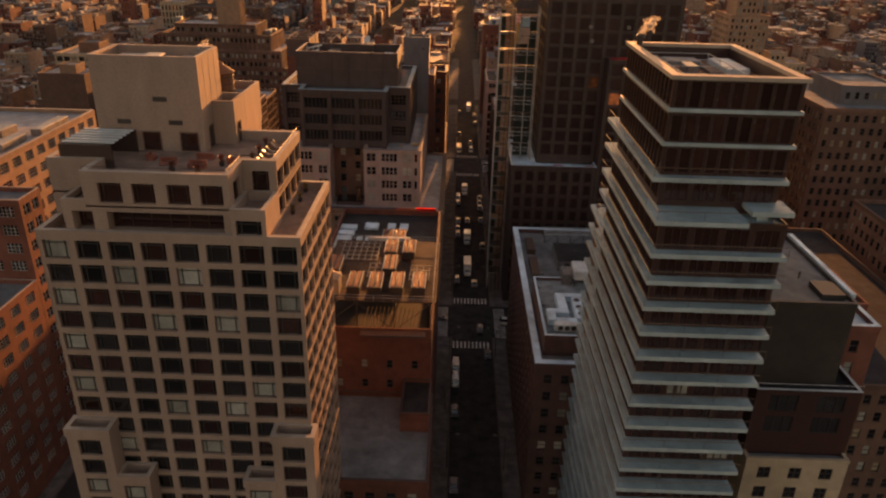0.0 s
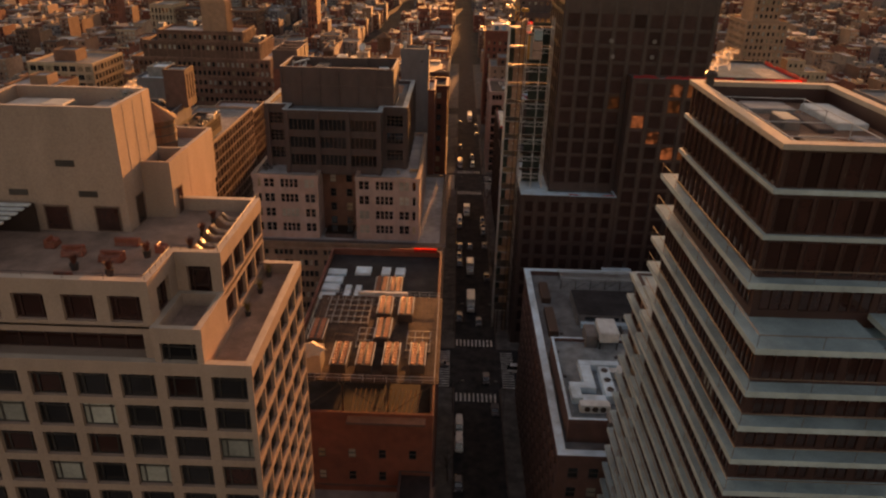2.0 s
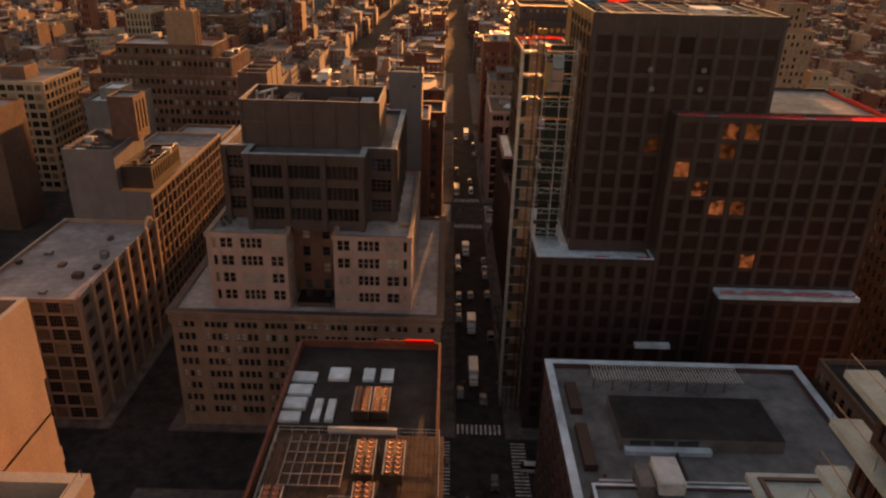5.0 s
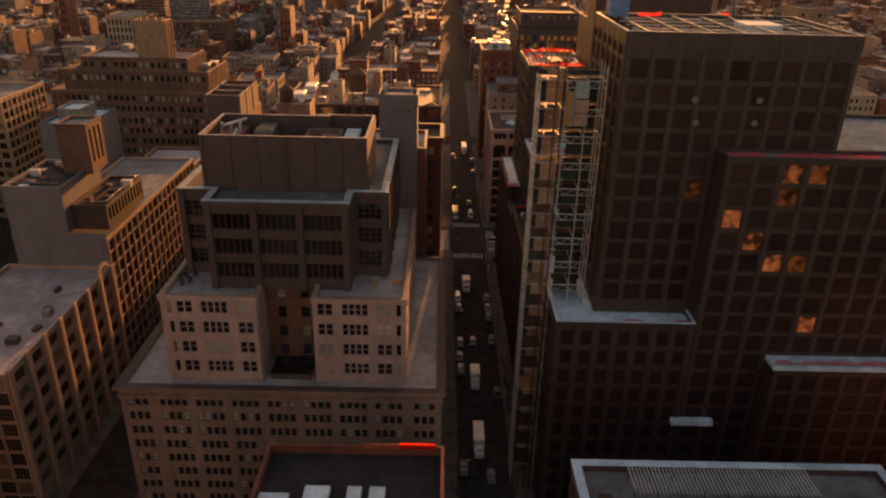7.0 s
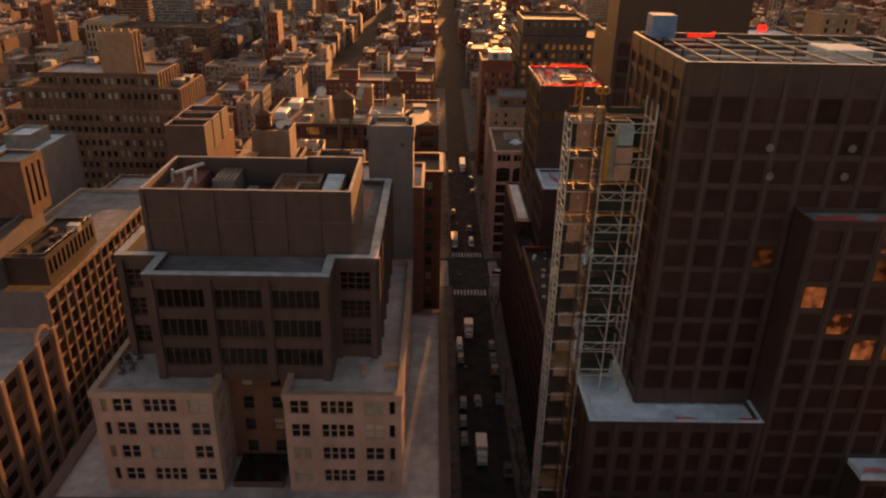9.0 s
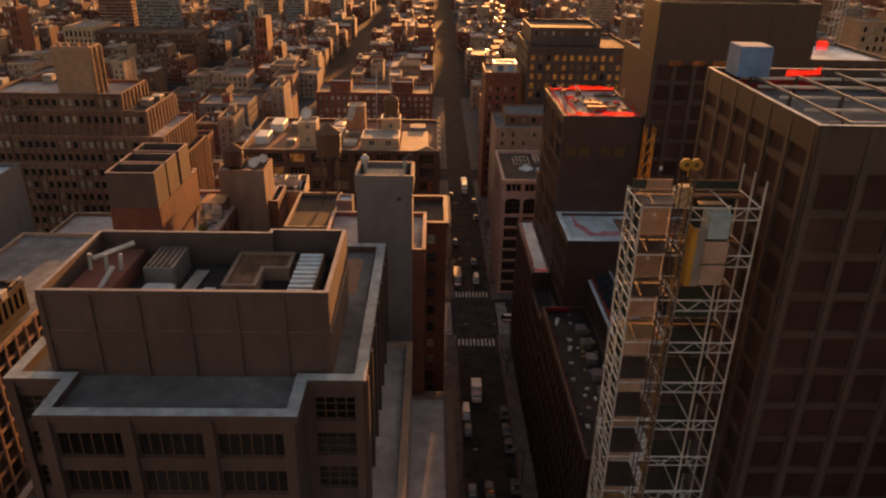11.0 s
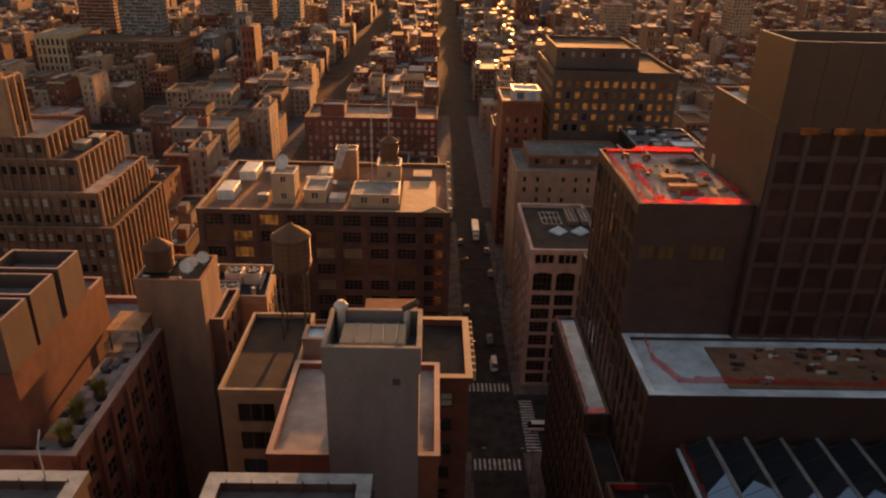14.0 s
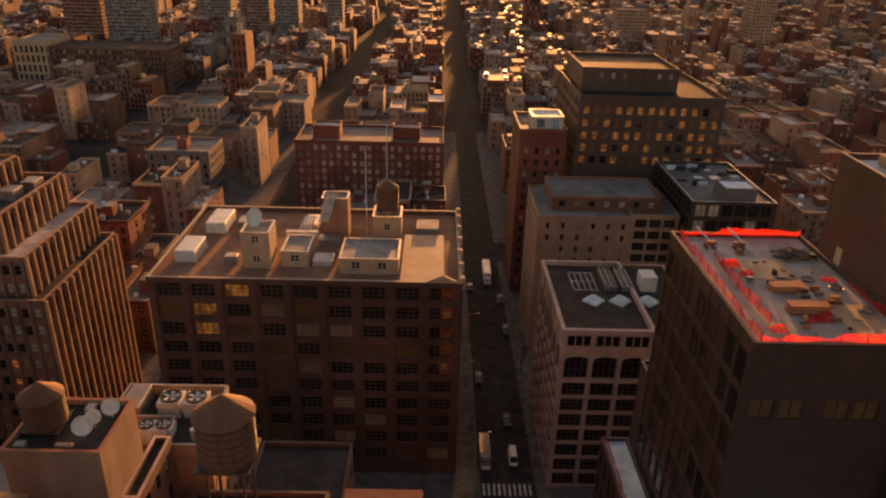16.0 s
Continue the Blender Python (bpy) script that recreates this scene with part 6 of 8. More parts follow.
def water_tank(x, y, z, r=1.9, h=4.2, leg=3.0, label="weathered cedar rooftop water tank on a steel stand"):
    """Rooftop tank: staves, hoops, conical cap, steel legs."""
    ob = thing("water_tank", label, "water tank", "rooftop water tanks", at=(x, y, z))
    n = 28
    barrel = Shape()
    ring_of = [(r * (1.0 if k % 4 < 2 else 0.975), math.tau * (k // 2 + (0.08 if k % 2 == 0 else 0.92)) / n) for k in range(2 * n)]
    for k in range(2 * n):
        (ra, a), (rb, b) = ring_of[k], ring_of[(k + 1) % (2 * n)]
        lo = [(ra * math.cos(a), ra * math.sin(a), leg), (rb * math.cos(b), rb * math.sin(b), leg)]
        hi = [(ra * 0.97 * math.cos(a), ra * 0.97 * math.sin(a), leg + h), (rb * 0.97 * math.cos(b), rb * 0.97 * math.sin(b), leg + h)]
        barrel.face((lo[0], lo[1], hi[1], hi[0]), WOOD_TANK)
    barrel.face([(ra * math.cos(a), ra * math.sin(a), leg) for ra, a in ring_of][::-1], WOOD_TANK)
    part("barrel", barrel, ob)
    for i in range(6):
        zz = leg + 0.25 + h * i / 6
        part("hoop", Shape().lathe(0, 0, [(r * 1.0, zz), (r * 1.02, zz + 0.02), (r * 1.02, zz + 0.09), (r * 1.0, zz + 0.11)], STEEL_DARK, 24), ob)
    part("cap", Shape().lathe(0, 0, [(r * 1.08, leg + h - 0.05), (r * 1.08, leg + h + 0.06), (0.15, leg + h + r * 0.75), (0.0, leg + h + r * 0.78)], WOOD_TANK, 16), ob)
    for sx in (-1, 1):
        for sy in (-1, 1):
            part("leg", Shape().box(sx * r * 0.62 - 0.1, sy * r * 0.62 - 0.1, 0, sx * r * 0.62 + 0.1, sy * r * 0.62 + 0.1, leg, STEEL_DARK), ob)
    base = Shape().box(-r * 0.95, -r * 0.95, leg - 0.22, r * 0.95, r * 0.95, leg - 0.02, STEEL_DARK, True)
    for sx in (-1, 1):
        base.bar((sx * r * 0.62, -r * 0.62, 0.2), (sx * r * 0.62, r * 0.62, leg - 0.3), 0.06, STEEL_DARK).bar((-r * 0.62, sx * r * 0.62, 0.2), (r * 0.62, sx * r * 0.62, leg - 0.3), 0.06, STEEL_DARK)
    part("stand", base, ob)
    return ob


water_tank(-31.0, 92.9, 80.3, 2.1, 5.0, 2.2)
water_tank(-20.0, 373.4, 47.9, 2.3, 4.4, 1.5)

# ---- blank-walled tower and its neighbours ----
blank = Building("plain_stucco_tower", "grey blank-walled tower rising from a lower brick house", "tower", at=(-14, 256))
blank.mass(rect(-24.5, 249.9, -7.9, 266), 0.15, 57.5, BRICK_RED, ROOF_PALE, {1: spec(1.2, 1.8, 3.0, 3.6, MIXED, top=2)}, 0.7, TERRA, 0.45, out=0.15)
blank.mass(rect(-18.5, 249.6, -9.9, 256.5), 0.15, 67.5, STUCCO, ROOF_GREY, None, 0.4, STUCCO, 0.3, name="stucco_wall")
s = Shape().ring(rect(-18.7, 249.4, -9.7, 256.7), 0.45, 67.3, 70.0, STUCCO, ROOF_GREY)
blank.part("crown", s)
blank.part("roof_louvre", Shape().soft_box(-17.3, 251.2, 67.4, -11.2, 254.8, 69.4, CREAM, 0.1))
for x in (-16.0, -14.7, -13.4, -12.1):
    blank.part("louvre_rib", Shape().box(x, 251.3, 69.4, x + 0.12, 254.7, 69.55, UNIT_GREY))
blank.part("vent_cowl", Shape().lathe(-17.6, 255.6, [(0.4, 67.4), (0.4, 70.3), (0.7, 70.5), (0.7, 70.9), (0.25, 71.4), (0.0, 71.4)], GALV, 14))
blank.part("vent_hood", Shape().tube((-11.2, 255.6, 67.4), (-11.2, 255.6, 70.6), 0.32, GALV, 10).tube((-11.5, 255.7, 70.5), (-10.2, 255.2, 71.6), 0.36, STONE_DARK, 10))
blank.part("vent", Shape().box(-12.3, 249.55, 65.9, -11.6, 249.62, 66.6, STEEL_DARK, True))
blank.finish(60)
corner = Building("corner_brick_building", "brick corner building with a bracketed cornice and sunlit parapet", at=(-10, 285))
corner.mass(rect(-13.5, 266.1, -4.1, 280), 0.15, 55.6, BRICK_RED, ROOF_BLACK, {0: BR, 1: spec(1.3, 2.0, 2.8, 3.7, MIXED, top=2.2, sill=True)}, 0.8, CREAM, 0.5, out=0.35)
corner.mass(rect(-21, 280.1, -4.1, 313), 0.15, 25.0, BRICK_RED, ROOF_GREY, {1: BR, 2: BR, 0: BR}, 0.8, STONE_DARK, 0.4, name="rear_wall")
for i in range(9):
    y = 267.2 + i * 1.45
    corner.part("bracket", Shape().box(-3.75, y, 54.4, -3.3, y + 0.45, 55.75, CREAM, True))
corner.part("roof_house", Shape().soft_box(-17.2, 273.8, 0.15, -13.6, 278.4, 59.0, BRICK_BROWN, 0.05).box(-13.6, 273.8, 54.6, -10.8, 278.4, 59.0, BRICK_BROWN).box(-17.4, 273.6, 59.0, -10.6, 278.6, 59.3, BRICK_RED, True), "brown roof house with a reddish flat roof")
corner.finish(60)
hollow = Building("flat_roofed_house", "tan brick house with a black flat roof and broken parapet", at=(-28, 272))
hollow.mass(rect(-32.8, 262.3, -24.6, 280), 0.15, 56.0, BRICK_TAN, ROOF_BLACK, {0: spec(4.2, 2.6, 5.4, 4.0, [(GLASS_DARK, 1)], top=1.8, style="tall", frame=FRAME_BROWN)}, 0.5, CREAM, 0.35)
hollow.mass(rect(-24.5, 270.2, -21.6, 273.6), 0.15, 58.0, STUCCO, ROOF_WHITE, None, 0.3, name="stair_wall")
hollow.finish(60)
fans = Building("brick_loft_house", "tan brick loft house with large roof fans", at=(-42, 292))
fans.mass([(-40, 293.5), (-34.4, 293.5), (-35.4, 304.8), (-47.5, 304.8), (-47.5, 298.4), (-40, 298.4)], 0.15, 51.3, BRICK_TAN, ROOF_BLACK, {1: BR}, 1.3, UNIT_GREY, 0.25)
fans.mass(rect(-49.4, 282.3, -40.3, 290.4), 0.15, 59.6, LIMESTONE, ROOF_BLACK, {1: None}, 0.5, COPPERY, 0.3, name="stair_wall")
fans.mass(rect(-40.2, 284, -38.4, 293.3), 0.15, 52.6, BRICK_BROWN, ROOF_BLACK, {1: spec(1.1, 1.9, 2.2, 3.6, MIXED, top=1.2)}, 0.4, TERRA, 0.3, name="side_wall")
for x, y, z0, r in ((-41.2, 301.4, 50.0, 1.25), (-38.2, 301.4, 50.0, 1.25), (-42.6, 296.8, 49.4, 0.9), (-40.6, 296.9, 49.4, 0.9)):
    f = fans.part("roof_fan", Shape().soft_box(x - r * 1.1, y - r * 1.1, z0, x + r * 1.1, y + r * 1.1, z0 + 2.0, WHITE_METAL if r < 1 else GALV, 0.06))
    part("fan_ring", Shape().lathe(x + 42, y - 292, [(r, z0 + 2.0), (r, z0 + 2.25), (r * 0.88, z0 + 2.25), (r * 0.88, z0 + 2.05), (0.0, z0 + 2.03)], STEEL_DARK, 16), f)
    blades = Shape()
    for k in range(5):
        q = math.tau * k / 5
        blades.face(((x + 42, y - 292, z0 + 2.12), (x + 42 + r * 0.8 * math.cos(q), y - 292 + r * 0.8 * math.sin(q), z0 + 2.1), (x + 42 + r * 0.8 * math.cos(q + 0.6), y - 292 + r * 0.8 * math.sin(q + 0.6), z0 + 2.2)), GALV)
    part("fan_blade", blades, f)
fans.part("duct", Shape().soft_box(-46.8, 299.2, 50, -44.4, 304, 51.9, UNIT_GREY, 0.1).tube((-37, 296, 50), (-37, 296, 51.6), 0.35, GALV, 10))
fans.part("roof_pipe", Shape().tube((-36.6, 298.5, 50.0), (-36.6, 303, 50.6), 0.16, GALV, 8))
fans.part("roof_pipe", Shape().tube((-38.8, 295.0, 50.2), (-36.0, 295.0, 50.2), 0.14, GALV, 8))
for x, y, r in ((-41.6, 288.2, 0.85), (-42.6, 286.6, 0.75), (-43.0, 285.2, 0.95)):
    fans.part("dish_stand", Shape().tube((x, y, 59.0), (x, y, 60.3), 0.07, GALV, 6))
    bowl = part("dish", Shape().lathe(0, 0, [(0.0, 0.0), (r * 0.6, 0.08), (r, 0.26), (r * 1.02, 0.24), (r * 0.6, 0.03), (0.0, -0.05)], WHITE_METAL, 16), fans.ob, "white satellite dish")
    bowl.matrix_basis = pose(x + 42, y - 292, 60.4, 66, 0, 18)
for x, y, w, l, h in ((-48.6, 283.0, 1.0, 0.8, 0.6), (-45.0, 283.4, 1.6, 0.5, 0.35), (-44.6, 288.6, 0.9, 1.2, 0.5)):
    fans.part("roof_box", Shape().soft_box(x, y, 59.1, x + w, y + l, 59.1 + h, UNIT_GREY, 0.05))
fans.finish(20)
water_tank(-47.3, 286.8, 59.1, 1.95, 3.0, 0.5)
water_tank(-26.2, 275.6, 55.5, 2.3, 4.0, 9.9, "large cedar water tank on a tall steel stand")
fire = Building("fire_escape_house", "narrow brown brick house with a dark roof", at=(-28, 286))
fire.mass(rect(-36, 280.2, -21.2, 291.8), 0.15, 46.5, BRICK_BROWN, ROOF_BLACK, {0: BR}, 0.5, STONE_DARK, 0.3)
fire.mass(rect(-34, 291.9, -21.2, 313), 0.15, 36, BRICK_BROWN, ROOF_BLACK, {1: BR, 2: BR}, 0.5, STONE_DARK, 0.3, name="rear_wall")
fire.finish(40)
# ---- red house with a roof deck ----
red = Building("red_brick_deck_house", "red brick building with a paved roof deck and tall plain bulkhead", at=(-52, 270))
RW = spec(2.3, 2.7, 3.9, 3.9, [(GLASS_DARK, 8), (BLIND_WARM, 1)], top=2.6, style="pair", frame=FRAME_BROWN, pier=(0.9, 0.35), edge=0.5)
red.mass(rect(-60.6, 255.8, -46.7, 291.5), 0.15, 52.0, BRICK_RED, ROOF_GREY, {1: RW, 0: RW}, 0.8, TERRA, 0.6, out=0.2)
red.mass(rect(-60.6, 276.6, -53.4, 282), 51.4, 60.0, BRICK_RED, ROOF_GREY, None, 0.4, TERRA, 0.4, name="bulkhead_wall")
for y in (257.6, 263.5, 269.9):
    s = Shape().ring(rect(-60.2, y, -52.2, y + 5.2), 0.3, 61.0, 67.2, STONE_DARK, TERRA)
    s.face([(a, b, 65.4) for a, b in rect(-60, y + 0.2, -52.4, y + 5.0)], ROOF_GREY)
    red.part("plant_house", s)
red.part("plant_house_base", Shape().box(-60.3, 257.4, 51.2, -52.1, 276.6, 61.1, BRICK_RED))
rng = random.Random(3)
for i in range(4):
    for j in range(26):
        if rng.random() < 0.9:
            x, y = -52.0 + i * 1.16, 256.7 + j * 1.28
            red.part("deck_paver", Shape().box(x, y, 51.21, x + 1.12, y + 1.24, 51.28, ROOF_PALE if (i + 2 * j) % 5 or rng.random() < 0.3 else ROOF_BLACK))
for x, y in ((-51.2, 272.6), (-49.9, 273.0)):
    red.part("deck_planter_box", Shape().soft_box(x, y, 51.28, x + 0.7, y + 2.4, 51.95, STUCCO, 0.05))
red.part("pergola", Shape().box(-52.0, 277.4, 54.4, -47.6, 282.6, 54.55, PLY, True).tube((-47.9, 277.7, 51.2), (-47.9, 277.7, 54.4), 0.1, STEEL_DARK, 6).tube((-47.9, 282.2, 51.2), (-47.9, 282.2, 54.4), 0.1, STEEL_DARK, 6).tube((-51.7, 282.2, 51.2), (-51.7, 282.2, 54.4), 0.1, STEEL_DARK, 6).tube((-51.7, 277.7, 51.2), (-51.7, 277.7, 54.4), 0.1, STEEL_DARK, 6))
red.part("deck_bench", Shape().soft_box(-51.6, 258.8, 51.28, -49.0, 260.0, 51.75, PLY, 0.04), "orange-brown timber deck bench")
red.part("roof_rail", Shape().bar((-46.9, 256.2, 52.75), (-46.9, 291.0, 52.75), 0.06, GALV))
red.finish(60)

# ---- art deco stepped tower on the left ----
DECO_LIT = ((-89.8, 346, 27.5), (-90.3, 346, 24.0))
deco = Building("stepped_brick_tower", "brown brick setback building with fluted corner piers and a plain tower", "tower", at=(-110, 370))
DC = spec(1.25, 1.9, 2.15, 3.75, [(GLASS_DARK, 4), (BLIND, 2), (BLIND_WARM, 1)], top=1.7, pier=(0.45, 0.3), edge=0.4, band=(0.25, 0.1), depth=0.3)
FL = spec(1.5, 2.9, 2.55, 3.75, [(GLASS_DARK, 4), (BLIND_WARM, 1)], top=1.4, pier=(0.6, 0.6), pier_mat=BRICK_TAN, edge=0.2, style="plain", depth=0.3, base=0.3)
deco.mass(rect(-150, 346, -81.2, 378), 0.15, 40.0, BRICK_BROWN, ROOF_MIX, {0: DC, 1: FL}, 0.8, BRICK_TAN, 0.4)
deco.mass(rect(-146, 348.5, -84.5, 377), 39.4, 47.5, BRICK_BROWN, ROOF_MIX, {0: DC, 1: FL}, 0.8, BRICK_TAN, 0.4, name="second_step_wall")
deco.mass(rect(-142, 351.5, -89.5, 376.5), 46.8, 54.2, BRICK_BROWN, ROOF_MIX, {0: DC, 1: FL}, 0.9, BRICK_TAN, 0.4, name="third_step_wall")
deco.mass(rect(-136, 354.5, -97.4, 375), 53.4, 58.4, BRICK_BROWN, ROOF_MIX, {0: DC, 1: FL}, 0.9, BRICK_TAN, 0.4, name="fourth_step_wall")
deco.mass(rect(-115.6, 356.5, -104.8, 364), 57.5, 71.2, BRICK_TAN, ROOF_MIX, {1: dict(FL, h=9.0, floor=20, top=2.0)}, 0.8, BRICK_TAN, 0.4, name="tower_wall")
for x in (-114, -111.5, -108.5, -106):
    deco.part("finial", Shape().box(x, 357, 71.2, x + 0.8, 358, 72.3, BRICK_TAN))
for x, y, h in ((-128, 372, 2.5), (-121, 368, 1.8), (-95, 362, 1.8), (-94, 368, 1.6), (-140, 366, 2.2)):
    deco.part("roof_unit", Shape().soft_box(x, y, 53.2, x + 3, y + 4, 53.4 + h + 4.2 * (x < -97.4 and y < 376), UNIT_GREY, 0.1))
deco.light(DECO_LIT, LIT)
deco.finish(110)

# ---- row along the parallel street ----
row = Building("white_gridded_factory", "buff concrete-framed factory with broad gridded windows and arched bays", at=(-92, 260))
GR = spec(2.75, 2.75, 3.3, 3.4, [(GLASS_DARK, 4), (BLIND_WARM, 2)], top=0.6, style="quad", depth=0.3, edge=0.3, pier=(0.35, 0.14), frame=FRAME_BROWN)
row.mass(rect(-104, 194, -80.2, 238), 0.15, 31.2, PRECAST, ROOF_PALE, {1: spec(4.3, 2.5, 6.1, 3.9, [(GLASS_DARK, 4), (BLIND_WARM, 1)], top=1.2, style="wide", depth=0.6, edge=0.6, cols=7, frame=FRAME_BROWN), 0: GR}, 0.8, PRECAST_CAP, 0.4)
for i in range(8):
    y = 194.6 + i * 6.12
    row.part("buttress", Shape().soft_box(-80.19, y - 0.6, 0.15, -79.5, y + 0.6, 31.9, PRECAST, 0.12))
arch = Shape()
for i in range(12):
    a, b = math.pi * i / 12, math.pi * (i + 1) / 12
    for r0, r1 in ((2.2, 2.9),):
        p = [(234.4 + r * math.cos(q), 31.0 + r * math.sin(q)) for q, r in ((a, r0), (a, r1), (b, r1), (b, r0))]
        arch.face([(-80.1, u, w) for u, w in p], PRECAST).face([(-80.7, u, w) for u, w in p[::-1]], PRECAST)
        arch.face([(-80.1, *p[1]), (-80.7, *p[1]), (-80.7, *p[2]), (-80.1, *p[2])], PRECAST).face([(-80.7, *p[0]), (-80.1, *p[0]), (-80.1, *p[3]), (-80.7, *p[3])], PRECAST)
row.part("gable_arch", arch, "arched gable over the end bay")
row.mass(rect(-101.5, 238.2, -80.2, 300), 0.15, 38.0, PRECAST, ROOF_GREY, {1: GR, 0: None}, 0.8, CREAM, 0.4, name="north_wall")
row.mass(rect(-101.5, 238.3, -88.5, 258), 39.2, 50.2, STUCCO, ROOF_BLACK, None, 0.8, STUCCO, 0.4, name="party_wall")
row.part("party_wall_front", Shape().box(-101.5, 238.12, 31.0, -80.25, 238.24, 39.3, STUCCO, True))
rng = random.Random(29)
for k in range(26):
    zone = k % 3
    x, y, z = ((rng.uniform(-103, -84), rng.uniform(197, 236), 30.4), (rng.uniform(-100.5, -95), rng.uniform(239.5, 256), 49.4), (rng.uniform(-87.4, -82), rng.uniform(243, 260), 44.6))[zone]
    w, l = rng.uniform(0.8, 2.4), rng.uniform(0.8, 2.2)
    row.part("roof_unit", Shape().soft_box(x, y, z, x + w, y + l, z + rng.uniform(0.5, 1.6), rng.choice((UNIT_GREY, GALV, STEEL_DARK, BRICK_BROWN, STONE_DARK)), 0.06))
row.part("roof_rail", Shape().bar((-80.5, 241.2, 46.0), (-80.5, 261.8, 46.0), 0.07, GALV).bar((-88.3, 241.2, 46.0), (-80.5, 241.2, 46.0), 0.07, GALV).bar((-101.3, 238.5, 51.2), (-88.6, 238.5, 51.2), 0.07, GALV))
row.mass(rect(-93.5, 250.5, -86.5, 258.5), 49.4, 61.2, BRICK_DARK, ROOF_COOL, {1: spec(1.0, 8.0, 2.2, 20, DARK, top=1.4, style="plain")}, 0.5, BRICK_BROWN, 0.4, name="lift_tower_wall")
row.mass(rect(-88.4, 241, -80.4, 262), 39.2, 45.0, STEEL_DARK, ROOF_BLACK, {1: spec(1.0, 3.2, 1.8, 6, [(GLASS_DARK, 1)], top=0.8, style="plain")}, 0.4, name="penthouse_wall")
row.mass(rect(-98, 300.2, -80.2, 318), 0.15, 36, BRICK_BROWN, ROOF_MIX, {1: GR}, 0.8, CREAM, 0.4, name="end_wall")
row.finish(120)

# ---- buildings at the edges of the walk ----
OLD_SIDE = spec(1.2, 1.9, 2.4, 3.5, MIXED, top=2.2, sill=True)
side = Building("cream_terraced_house", "cream brick house under a dark blank upper block", at=(48, 90))
side.mass(rect(40.8, 78, 54.6, 104), 0.15, 40.6, CREAM, ROOF_GREY, {0: spec(1.7, 1.9, 3.3, 3.4, DARK, top=1.4, style="pair"), 1: BR}, 0.4, CREAM, 0.4)
side.mass(rect(40.8, 79.6, 54.6, 104), 40.2, 50.6, BRONZE, ROOF_BLACK, {0: spec(3.8, 2.6, 4.4, 3.4, DARK, top=0.7, style="tall")}, 0.5, WHITE_METAL, 0.4, name="upper_wall")
side.mass(rect(41.0, 82.0, 52.0, 104), 50.0, 62.5, STEEL_DARK, ROOF_GREY, None, 0.4, STEEL_DARK, 0.3, name="blank_wall")
side.part("roof_rail", Shape().bar((40.8, 79.7, 51.6), (54.6, 79.7, 51.6), 0.06, GALV))
side.part("roof_cabin", Shape().soft_box(42.5, 97, 62.1, 47.5, 100, 64.6, UNIT_GREY, 0.1).box(42.3, 96.8, 64.6, 47.7, 100.2, 64.8, CREAM, True))
side.part("roof_hatch", Shape().prism(rect(48.2, 83.6, 51.2, 87.6), 62.1, 62.9, STEEL_DARK, DARKPANEL))
side.part("white_parapet", Shape().box(52.0, 84, 61.6, 52.7, 104, 62.9, ROOF_WHITE, True))
side.mass(rect(52.8, 86, 58.5, 104), 0.15, 57.0, BRICK_RED, ROOF_WHITE, {0: OLD_SIDE, 1: OLD_SIDE}, 0.7, ROOF_WHITE, 0.6, name="brick_wall")
for x in (42.2, 44.6, 47.9):
    side.part("roof_pipe", Shape().tube((x, 90, 62.1), (x, 90, 63.1), 0.14, STEEL_DARK, 7))
side.finish(60)


def plain_house(name, label, poly, z, wall, roof, face, steps=(), edges=(0, 1, 3), limit=36, category="building"):
    b = Building(name, label, category, at=poly[0])
    b.mass(poly, -0.05, z, wall, roof, {e: face for e in edges}, 0.8, None, 0.4)
    for p2, z2, wall2 in steps:
        b.mass(p2, z - 0.9, z2, wall2, roof, {e: face for e in (0, 1)} if z2 - z > 4 else None, 0.6, None, 0.35, name="roof_house_wall")
    b.finish(limit)
    return b


GRIDW = spec(2.3, 2.3, 3.1, 3.6, [(GLASS_DARK, 3), (BLIND_WARM, 1)], top=1.4, style="pair", pier=(0.4, 0.2))
OLD = spec(1.2, 1.9, 2.4, 3.5, MIXED, top=1.8, sill=True)
brick_loft = Building("red_brick_loft", "red brick loft building stepping back in sunlit blocks", at=(-104, 96))
WIDE_PANE = spec(3.0, 2.1, 4.3, 3.7, [(GLASS_DARK, 4), (GLASS_BRONZE, 2)], top=1.3, style="quad", frame=FRAME_LIGHT, depth=0.35)
brick_loft.mass(rect(-104, 96, -80.2, 122.4), -0.05, 40.7, BRICK_RED, ROOF_GREY, {0: WIDE_PANE, 1: WIDE_PANE}, 0.8, PRECAST_CAP, 0.4)
brick_loft.mass(rect(-104, 122.5, -80.2, 129.6), -0.05, 57.0, BRICK_RED, ROOF_GREY, {0: WIDE_PANE, 1: dict(WIDE_PANE, cols=2, w=2.2, style="pair")}, 0.8, PRECAST_CAP, 0.4, name="middle_wall")
brick_loft.mass(rect(-118, 129.7, -88.0, 171), -0.05, 62.0, BRICK_TAN, ROOF_PALE, {0: WIDE_PANE, 1: WIDE_PANE}, 0.8, PRECAST_CAP, 0.6, name="upper_wall")
brick_loft.part("roof_house", Shape().soft_box(-104, 134, 61.2, -97, 141, 65.0, CREAM, 0.1).soft_box(-104.3, 133.7, 65.0, -96.7, 141.3, 65.4, CREAM, 0.1))
for x, y, l in ((-93.5, 138.0, 9.0), (-92.0, 150.0, 12.0), (-99.5, 148.0, 6.0)):
    brick_loft.part("roof_duct", Shape().soft_box(x, y, 61.2, x + 2.4, y + l, 62.8, UNIT_GREY, 0.12))
brick_loft.finish(60)
